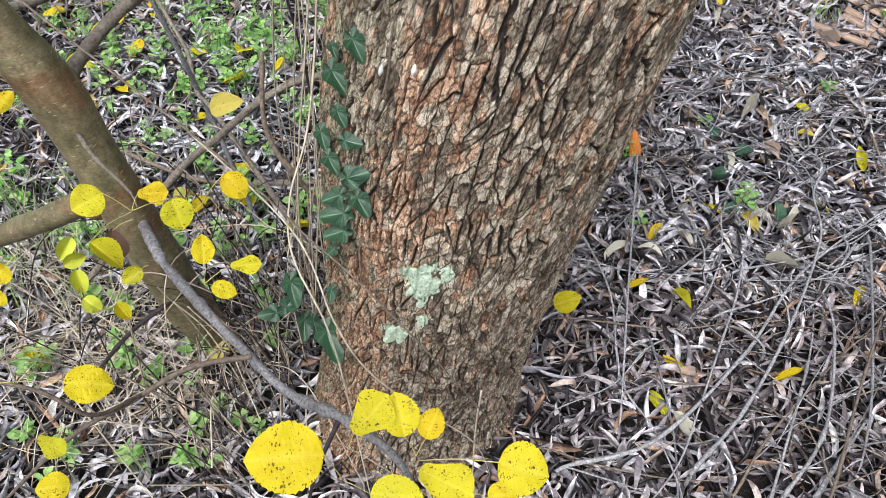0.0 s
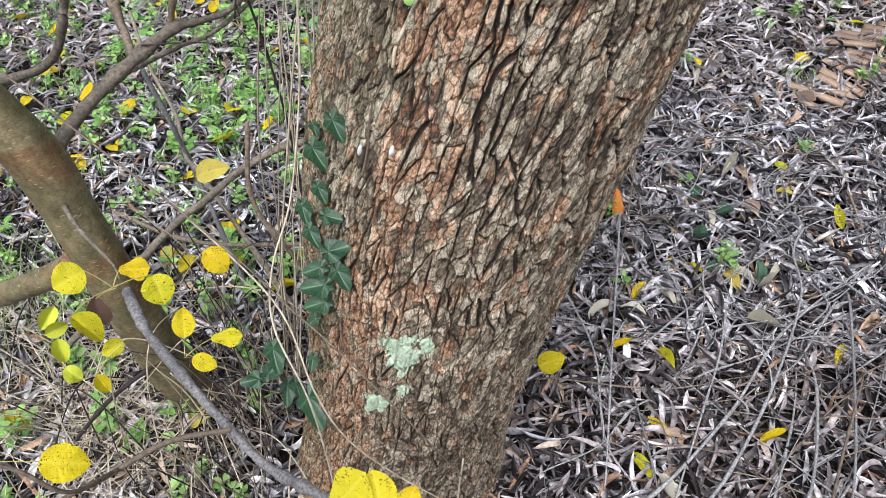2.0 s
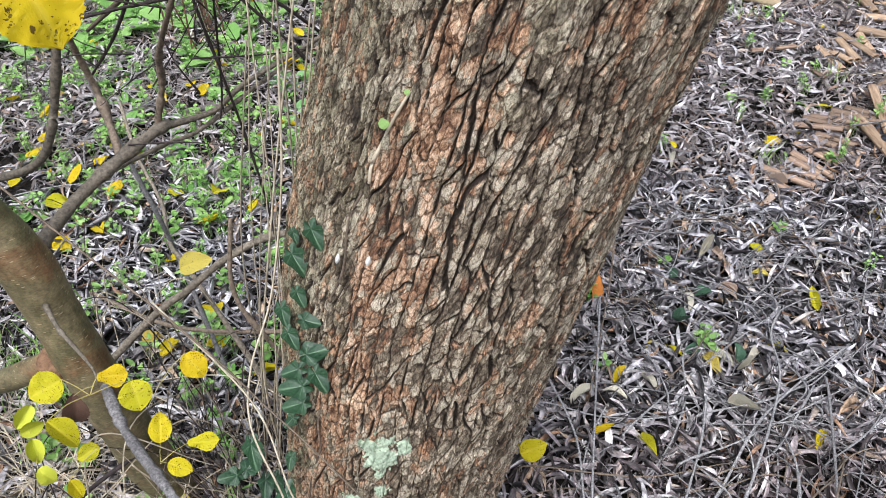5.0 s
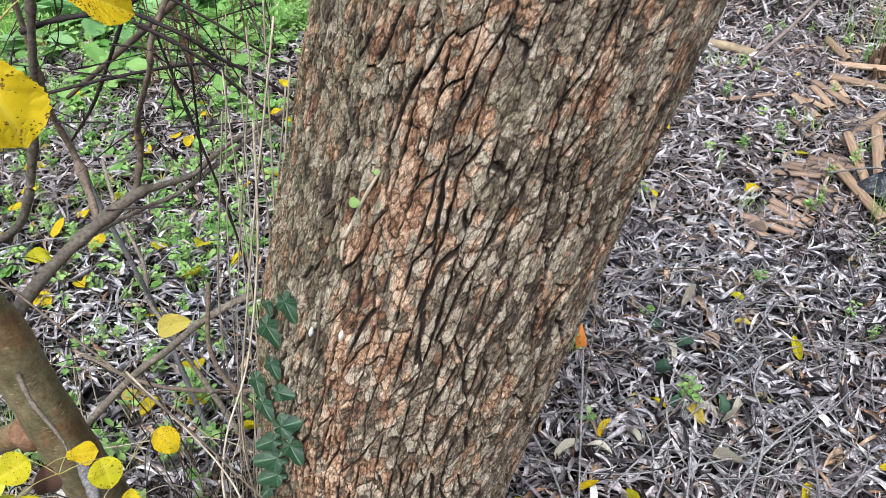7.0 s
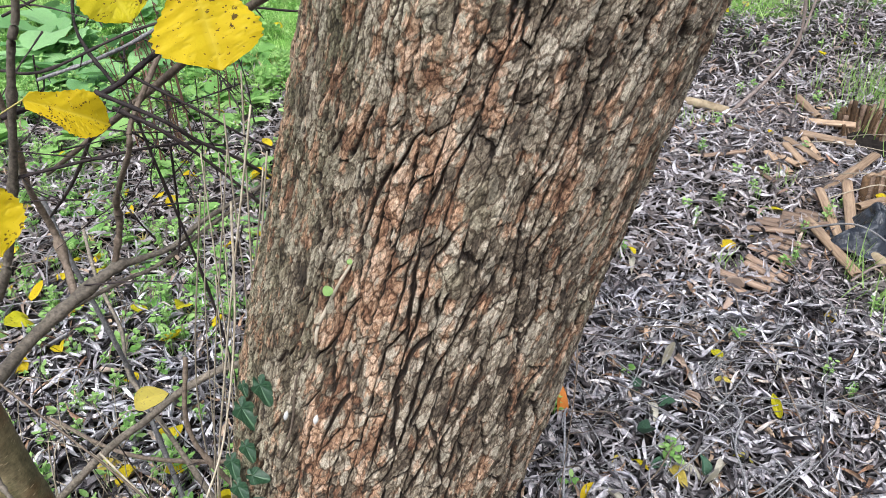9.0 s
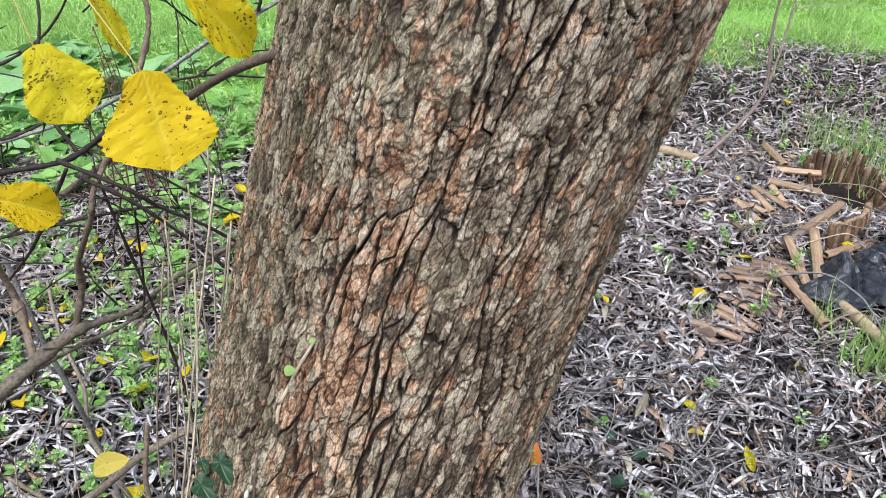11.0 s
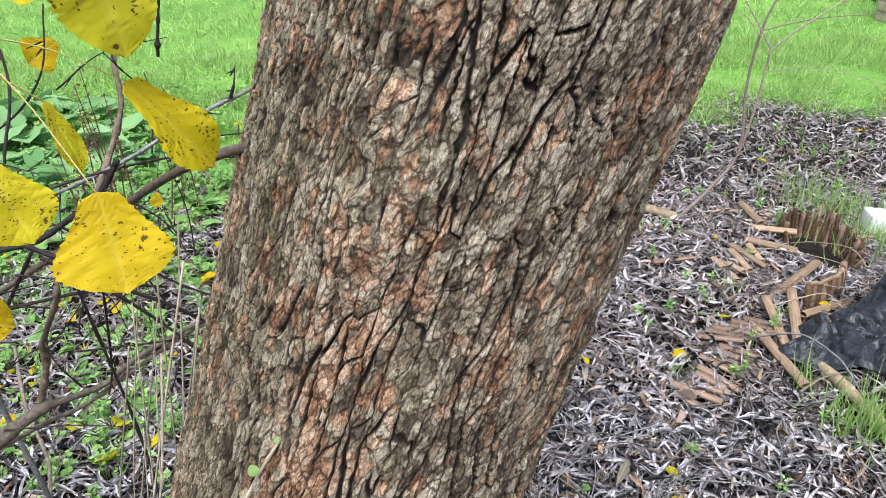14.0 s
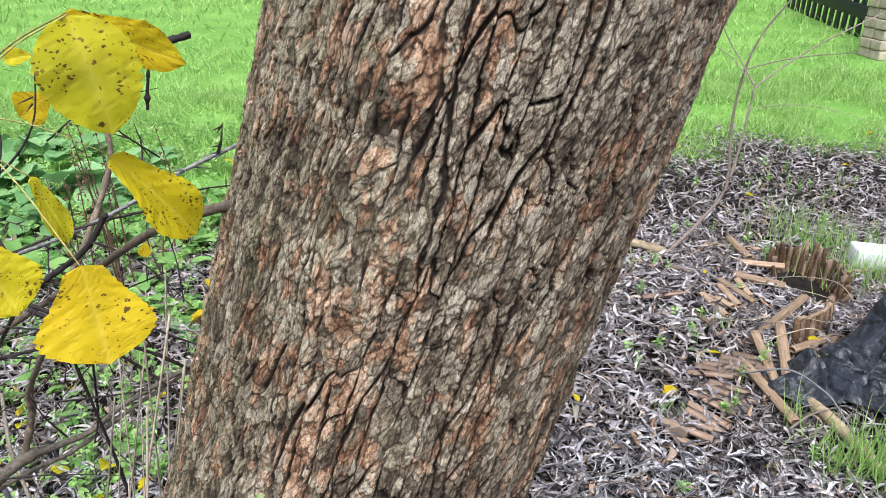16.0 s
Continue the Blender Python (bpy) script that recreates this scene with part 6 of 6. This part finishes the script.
for k, (x, y, n, tall, sp) in enumerate(((-0.80, 0.80, 90, 0.30, 0.09), (-0.98, 0.95, 80, 0.30, 0.11), (-0.40, 0.95, 60, 0.30, 0.06), (-1.15, 1.15, 60, 0.30, 0.12), (-0.84, 1.02, 120, 0.34, 0.10), (-0.70, 0.86, 110, 0.32, 0.08), (-0.62, 0.70, 60, 0.30, 0.07))):
    grass_tuft(x, y, n, tall, 240 + k, sp, True)


def dock_plant(x, y, n, size, seed, label="broad-leaved green dock plant growing at the lawn's edge", kinds=None):
    rng = np.random.default_rng(seed)
    gz = float(ground_z(x, y))
    plant = thing("dock_plant", label, "plant", "broad-leaved weeds", at=(x, y, gz))
    for k in range(n):
        d, up = rng.uniform(0, 6.28), rng.uniform(0.35, 1.15)
        L = size * rng.uniform(0.6, 1.1)
        a = Vector((math.cos(d) * math.cos(up), math.sin(d) * math.cos(up), math.sin(up)))
        b = Vector((x, y, gz)) + a * L * 0.45
        droop = Vector((math.cos(d), math.sin(d), rng.uniform(-0.4, 0.5))).normalized()
        nrm = Vector((-math.cos(d) * 0.5 + rng.normal(0, 0.2), -math.sin(d) * 0.5 + rng.normal(0, 0.2), 1)).normalized()
        m, _ = leaf_frame(b, b + droop * L, nrm, L * rng.uniform(0.5, 0.75))
        ob = new("leaf", (kinds or DOCKS)[k % 3])
        ob.parent = plant
        ob.matrix_basis = Matrix.Translation((-x, -y, -gz)) @ m
        part("stem", tube("stem", [(x, y, gz - 0.01, 0.004), (*b.lerp(Vector((x, y, gz)), 0.5), 0.003), (*b, 0.002)], PETIOLE, 6, 8), plant)


DOCKS = [blade_mesh("leaf", DOCK, 95 + k, serrate=0.02, fold=0.15, bend=0.35, ups=12, half=4) for k in range(3)]
for k, (x, y, n, s) in enumerate(((-1.75, 4.35, 18, 0.34), (-1.5, 3.95, 14, 0.25), (-2.1, 4.7, 16, 0.38), (-1.3, 4.3, 12, 0.22), (-2.4, 4.2, 14, 0.34), (-1.9, 5.1, 12, 0.26), (-1.1, 3.75, 9, 0.13), (-2.8, 4.9, 12, 0.28), (-1.55, 4.6, 14, 0.26), (-1.75, 4.0, 12, 0.24), (-2.15, 4.4, 12, 0.26), (-1.35, 4.75, 10, 0.2), (-2.3, 5.3, 12, 0.28), (-0.95, 4.2, 8, 0.12), (-1.95, 3.7, 10, 0.2))):
    dock_plant(x, y, n, s, 300 + k)
for k, (x, y, n, s) in enumerate(((-0.66, 2.1, 6, 0.075), (-0.62, 2.75, 7, 0.09), (-0.55, 2.45, 5, 0.07), (0.62, 1.62, 3, 0.05), (1.02, 1.05, 3, 0.045))):
    dock_plant(x, y, n, s, 330 + k, "small broad-leaved green seedling rising from the litter")
SEEDLINGS = [blade_mesh("leaf", SEEDLING, 105 + k, serrate=0.03, fold=0.15, bend=0.3, ups=9, half=3) for k in range(3)]
_rng = np.random.default_rng(71)
for k in range(104):
    if k < 50:
        x, y, s = _rng.uniform(-1.6, -0.45), _rng.uniform(1.9, 3.5), _rng.uniform(0.045, 0.09)
    elif k < 94:
        x, y, s = _rng.uniform(-2.3, -0.45), _rng.uniform(2.9, 4.3), _rng.uniform(0.09, 0.17)
    else:
        x, y, s = _rng.uniform(0.6, 2.4), _rng.uniform(1.3, 3.6), _rng.uniform(0.03, 0.05)
    dock_plant(x, y, int(_rng.integers(6, 10)) if k < 94 else 4, s, 400 + k, "pale green leafy seedling among the dead leaves", SEEDLINGS)


# ---- cut reeds, the rotten reed basket and rubbish ----
def reed_mesh(kind, L, r, mat):
    """A hollow cut cane with joints."""
    n, s = 14, 12
    t = np.linspace(0, 1, n)
    rr = r * (1 + 0.08 * np.exp(-((t - kind) / 0.025) ** 2))
    th = np.linspace(0, 2 * np.pi, s, endpoint=False)
    rings = [np.stack([rr_ * np.cos(th), np.full(s, t_ * L - L / 2), rr_ * np.sin(th)], -1) for t_, rr_ in zip(t, rr)]
    inner = [np.stack([0.7 * r * np.cos(th), np.full(s, y), 0.7 * r * np.sin(th)], -1) for y in (L / 2, L / 2 - 0.02, -L / 2 + 0.02, -L / 2)]
    v = np.vstack(rings + inner[:1] + inner[1:2] + inner[2:3] + inner[3:4])
    f = grid_faces(n, s, True).tolist()
    k = np.arange(s)
    for a, b in ((n - 1, n), (n, n + 1), (n + 2, n + 3), (n + 3, 0)):
        f += np.stack([a * s + k, a * s + (k + 1) % s, b * s + (k + 1) % s, b * s + k], -1).tolist()
    f.append(((n + 1) * s + k).tolist())
    f.append(((n + 2) * s + k)[::-1].tolist())
    me = bpy.data.meshes.new("reed")
    me.from_pydata(v.tolist(), [], f)
    me.polygons.foreach_set("use_smooth", np.array([len(q) == 4 for q in f]))
    me.materials.append(mat)
    return me


def reed_piece(x, y, turn, L, r=0.016, z=0.02, tip=0.0, mat=None):
    ob = new("reed_piece", reed_mesh(_rng.uniform(0.2, 0.8), L, r * 0.9, mat or REED))
    ob.matrix_basis = pose(x, y, float(ground_z(x, y)) + z - 0.006, tip + _rng.normal(0, 4), 0, turn + _rng.normal(0, 4)) @ Matrix.Diagonal((1.1, 1, _rng.uniform(0.45, 0.85), 1))
    tagged(ob, "cut piece of dry tan reed cane on the litter", "reed", "cut reed pieces")


_rng = np.random.default_rng(65)
for x0, y0, x1, y1, r, z in ((1.43, 2.29, 1.40, 1.95, 0.02, 0.05), (1.55, 2.49, 1.47, 2.16, 0.018, 0.05), (1.68, 2.52, 1.485, 2.15, 0.02, 0.07), (1.73, 3.36, 2.0, 3.31, 0.018, 0.03), (1.86, 3.36, 1.865, 3.16, 0.02, 0.06), (1.78, 3.13, 1.97, 3.03, 0.022, 0.06), (1.71, 3.0, 1.88, 2.86, 0.022, 0.05), (1.64, 2.36, 1.9, 2.5, 0.018, 0.04), (1.5, 2.5, 1.78, 2.62, 0.016, 0.04), (1.9, 2.38, 2.15, 2.52, 0.015, 0.03), (1.72, 2.6, 1.9, 2.75, 0.02, 0.05)):
    reed_piece((x0 + x1) / 2, (y0 + y1) / 2, math.degrees(math.atan2(-(x1 - x0), y1 - y0)), math.hypot(x1 - x0, y1 - y0), r, z)
_rng = np.random.default_rng(66)
for k in range(9):
    reed_piece(1.02 + 0.037 * k, 1.92 + 0.033 * k + _rng.normal(0, 0.01), 45 + _rng.normal(0, 5), _rng.uniform(0.10, 0.17), 0.015, 0.037, 0, REED_RED)
for k in range(6):
    reed_piece(1.27 + 0.04 * k, 2.26 + 0.02 * k, 60 + _rng.normal(0, 7), _rng.uniform(0.09, 0.17), 0.015, 0.037, 0, REED_RED)
for k in range(5):
    reed_piece(1.49 + 0.05 * k, 2.72 + 0.035 * k, 8 + _rng.normal(0, 6), _rng.uniform(0.14, 0.22), 0.017, 0.045)
for k in range(14):
    reed_piece(_rng.uniform(1.3, 2.3), _rng.uniform(2.1, 3.3), _rng.uniform(0, 180), _rng.uniform(0.08, 0.2), 0.012, 0.042, _rng.normal(0, 6), REED_RED)

_rng = np.random.default_rng(67)
_x, _y = _rng.uniform(0.95, 2.2, 420), _rng.uniform(1.85, 3.3, 420)
_ok = (np.hypot((_x - 2.06) / 0.18, (_y - 2.99) / 0.26) > 1) & ~((_x > 1.42) & (_y < 2.5))
_v, _f = litter_leaves(_rng, _x[_ok], _y[_ok], ground_z(_x[_ok], _y[_ok]) + _rng.uniform(0.028, 0.04, _ok.sum()))
tagged(new("loose_leaves", mesh_from("loose_leaves", _v, _f, LITTER)), "grey dead leaves blown over the cut reeds", "leaf litter", kind="stuff")
basket = thing("reed_basket", "collapsed rotten brown reed basket round a hollow", "basket", at=(2.06, 2.99, -0.1))
for k in range(46):
    a = radians(-75 + k * 5.6 + _rng.normal(0, 1.5))
    bx, by = 2.06 + 0.15 * math.cos(a), 2.99 + 0.22 * math.sin(a)
    h = 0.02 + 0.05 * max(0.0, math.cos(a - 0.9)) + _rng.uniform(-0.025, 0.035)
    rr = _rng.uniform(0.009, 0.015)
    part("slat", tube("slat", [(2.06 + 0.07 * math.cos(a), 2.99 + 0.11 * math.sin(a), -0.15, rr), (2.06 + 0.125 * math.cos(a), 2.99 + 0.19 * math.sin(a), -0.06, rr), (bx + _rng.normal(0, 0.012), by + _rng.normal(0, 0.012), h, rr * 0.85)], (REED_OLD, REED_RED, REED_OLD)[k % 3], 7, 10, 0.3, k), basket)


def broken_wall():
    """A standing piece of the basket's wall: upright slats side by side on a bend, under a pale split rim."""
    rim = []
    for k in range(13):
        q = k / 12
        x, y = 1.70 + 0.28 * q, 2.455 + 0.215 * q - 0.05 * math.sin(math.pi * q)
        g, tall = float(ground_z(x, y)), 0.115 - 0.03 * q + _rng.uniform(-0.006, 0.006)
        part("slat", tube("slat", [(x, y, g - 0.02, 0.014), (x + 0.008, y + 0.012, g + tall * 0.5, 0.0145), (x + 0.014, y + 0.03, g + tall, 0.013)], (REED_OLD, REED_RED)[k % 2], 8, 10, 0.2, 90 + k), basket)
        rim.append((x + 0.012, y + 0.024, g + tall + 0.004, 0.008))
    part("rim", tube("rim", rim[:9], REED, 8, 40, 0.25, 7), basket, "pale split rim of the basket")


broken_wall()


def film_sheet(x0, y0, half_x, half_y, shear, hump, seed, n=150, crumple=1.0):
    """A crumpled sheet of thin film with sharp folds, resting on the litter."""
    a, b = np.meshgrid(np.linspace(-1, 1, n), np.linspace(-1, 1, n), indexing="ij")
    x, y = x0 + half_x * a + shear * b, y0 + half_y * b - 0.02 * a
    p = np.stack([x.ravel() * 4, y.ravel() * 4, a.ravel() * 0 + seed], -1)
    p = p + 0.7 * np.stack([soft_noise(p * 1.1 + 3, 82 + seed), soft_noise(p * 1.1 + 9, 83 + seed), p[:, 2] * 0], -1)
    folds = 0.0
    for k, (sx, sy, amp) in enumerate(((0.6, 1.2, 0.15), (1.3, 0.8, 0.10), (2.6, 2.0, 0.03), (6.0, 4.5, 0.006))):
        folds = folds + amp * (1 - 3.0 * np.abs(soft_noise(p * np.array([sx, sy, 1]) + 7 * k, 90 + k + seed)))
    edge = np.clip(1.05 - np.hypot(a, b).ravel() - 0.3 * layered_noise(p, 2, 91 + seed), 0, 1)
    body = hump * np.exp(-(((a.ravel() + 0.05) / 0.5) ** 2 + ((b.ravel() - 0.25) / 0.55) ** 2))
    base = ground_z(x, y).ravel()
    z = np.maximum(base + 0.040 + np.sqrt(edge) * (0.05 * crumple + body) + edge * folds * crumple, base + 0.030)
    q = np.stack([x.ravel(), y.ravel(), z], -1)
    f = grid_faces(n, n)
    f = f[edge[f].min(1) > 0.02]
    used = np.unique(f)
    back = np.zeros(len(q), int)
    back[used] = np.arange(len(used))
    return mesh_from("film", q[used], back[f], PLASTIC)


bag = thing("plastic_bag", "crumpled black plastic bag lying on the litter", "plastic bag", at=(1.9, 2.24, 0))
for name, me in (("body", film_sheet(1.99, 2.18, 0.34, 0.24, 0.12, 0.42, 0, 170, 1.2)), ("loose_flap", film_sheet(1.62, 2.16, 0.20, 0.13, 0.05, 0.06, 5, 110, 0.65))):
    ob = part(name, me, bag)
    ob.modifiers.new("film", "SOLIDIFY").thickness = 0.002


# thin dry stems and a twig lying over the basket and the bag
stalk([(1.36, 2.22, 0.05), (1.470, 2.127, 0.12), (1.501, 1.983, 0.14), (1.505, 1.893, 0.13), (1.57, 1.838, 0.02)], 0.004, GREY_TWIG, "thin grey twig fallen across the plastic bag")
stalk([(1.381, 1.925, 0.04), (1.46, 1.95, 0.07), (1.534, 1.978, 0.06)], 0.005, PINK_TWIG, "short pinkish twig beside the plastic bag")
for ctrl in (((1.48, 2.6, 0.03), (1.581, 2.576, 0.05), (1.695, 2.502, 0.10), (1.826, 2.48, 0.08), (1.976, 2.545, 0.02)), ((1.55, 2.44, 0.03), (1.639, 2.414, 0.08), (1.731, 2.405, 0.10), (1.821, 2.404, 0.04)), ((1.90, 2.95, 0.03), (1.924, 2.82, 0.10), (1.999, 2.702, 0.13), (1.989, 2.575, 0.12), (2.04, 2.607, 0.02)), ((1.62, 2.9, 0.03), (1.75, 2.85, 0.06), (1.93, 2.72, 0.07), (2.06, 2.66, 0.03))):
    stalk(list(ctrl), 0.0026, STRAW, "pale curling dry grass stem over the basket")
_rng = np.random.default_rng(68)
reed_piece(1.71, 2.293, 107, 0.19, 0.018, 0.055)
reed_piece(1.92, 2.427, 109, 0.10, 0.016, 0.05, 0, REED_RED)


def bevel_block(name, size, mat, bevel, seed=0, wobble=0.0):
    bm = bmesh.new()
    bmesh.ops.create_cube(bm, size=1.0)
    bmesh.ops.scale(bm, vec=size, verts=bm.verts)
    bmesh.ops.bevel(bm, geom=bm.edges[:], offset=bevel, segments=2, affect="EDGES", profile=0.6)
    for v in bm.verts:
        v.co += noise.noise_vector(v.co * 9 + Vector((seed, 0, 0))) * wobble
    me = bpy.data.meshes.new(name)
    bm.to_mesh(me)
    bm.free()
    me.polygons.foreach_set("use_smooth", np.ones(len(me.polygons), bool))
    me.materials.append(mat)
    return me


_o = new("white_block", bevel_block("white_block", (0.34, 0.12, 0.10), WHITE, 0.012, 4, 0.008))
_o.matrix_basis = pose(2.51, 3.06, 0.045, 0, 4, -14)
tagged(_o, "white plastic block lying in the grass", "block")
_o = new("bamboo_pole", tube("bamboo_pole", [(1.535, 2.07, 0.025, 0.020), (1.552, 1.98, 0.025, 0.021), (1.558, 1.88, 0.025, 0.020), (1.56, 1.74, 0.025, 0.020)], POLE, 14, 24, 0.05, 3))
tagged(_o, "thick pale bamboo pole lying on the litter", "pole")
_o = new("cut_stick", tube("cut_stick", [(1.22, 3.42, 0.03, 0.022), (1.35, 3.385, 0.035, 0.022), (1.49, 3.27, 0.03, 0.02)], POLE, 12, 18, 0.12, 5))
tagged(_o, "short pale cut stick lying on the litter", "stick")

# ---- bare young shrub at the lawn's edge ----
bare = thing("bare_shrub", "slender bare shrub with thin pinkish-grey twigs", "shrub", at=(1.46, 3.27, 0))
for k, (ctrl, r0, r1) in enumerate((
        ([(1.459, 3.272, -0.020), (1.597, 3.330, 0.062), (1.715, 3.400, 0.132), (1.844, 3.450, 0.289), (1.843, 3.500, 0.592), (1.861, 3.500, 0.851), (1.917, 3.500, 1.018), (2.023, 3.500, 1.167), (2.132, 3.500, 1.318)], 0.014, 0.004),
        ([(1.856, 3.450, 0.330), (1.880, 3.450, 0.512), (1.895, 3.450, 0.714), (1.918, 3.450, 0.794), (2.181, 3.500, 0.951), (2.480, 3.500, 1.101), (2.685, 3.500, 1.194)], 0.008, 0.003),
        ([(1.858, 3.500, 0.854), (2.036, 3.520, 0.889), (2.250, 3.550, 0.907), (2.601, 3.600, 0.910)], 0.005, 0.002),
        ([(1.908, 3.460, 0.774), (1.836, 3.480, 0.884), (1.758, 3.500, 0.995), (1.684, 3.500, 1.113)], 0.005, 0.003),
        ([(1.895, 3.460, 0.673), (2.089, 3.520, 0.674), (2.342, 3.600, 0.640), (2.710, 3.700, 0.533)], 0.003, 0.0015),
        ([(1.856, 3.480, 0.834), (1.784, 3.500, 0.913), (1.704, 3.500, 0.963)], 0.004, 0.002))):
    part("twig", tube("twig", [(*p, 0.75 * (r0 + (r1 - r0) * i / (len(ctrl) - 1))) for i, p in enumerate(ctrl)], PINK_TWIG, 8, 8 * len(ctrl), 0.15, 400 + k, 0.4), bare)

# ---- dark fence and pale stone pier at the far side of the lawn ----
fence = thing("fence", "low dark-painted timber fence beyond the lawn", "fence", at=(7.0, 11.0, 0))
_a, _b = Vector((7.55, 13.2, 0)), Vector((6.42, 8.8, 0))
_turn = math.degrees(math.atan2((_b - _a).y, (_b - _a).x))
for h, w in ((0.34, 0.17), (1.0, 0.14)):
    ob = part("rail", bevel_block("rail", ((_b - _a).length, 0.05, w), FENCE_PAINT, 0.006), fence)
    ob.matrix_basis = Matrix.Translation(-fence.location) @ pose(*((_a + _b) / 2 + Vector((0, 0, h))), 0, 0, _turn)
for k in range(16):
    q = _a.lerp(_b, (k + 0.5) / 16)
    ob = part("picket", bevel_block("picket", (0.15, 0.025, 1.16), FENCE_PAINT, 0.005), fence)
    ob.matrix_basis = Matrix.Translation(-fence.location) @ pose(q.x + 0.04, q.y - 0.01, 0.57, 0, 0, _turn)
pier = thing("stone_pier", "pale stone and brick pier at the end of the fence", "pier", at=(6.05, 8.25, 0))
for row in range(9):
    for col in range(2):
        for deep in range(2):
            w = 0.20 if (row + col) % 2 else 0.17
            ob = part("brick", bevel_block("brick", (w, 0.19, 0.105), STONE, 0.012, row * 7 + col * 3 + deep, 0.006), pier)
            ob.location = (-0.1 + 0.205 * col, -0.1 + 0.2 * deep, 0.05 + row * 0.112)
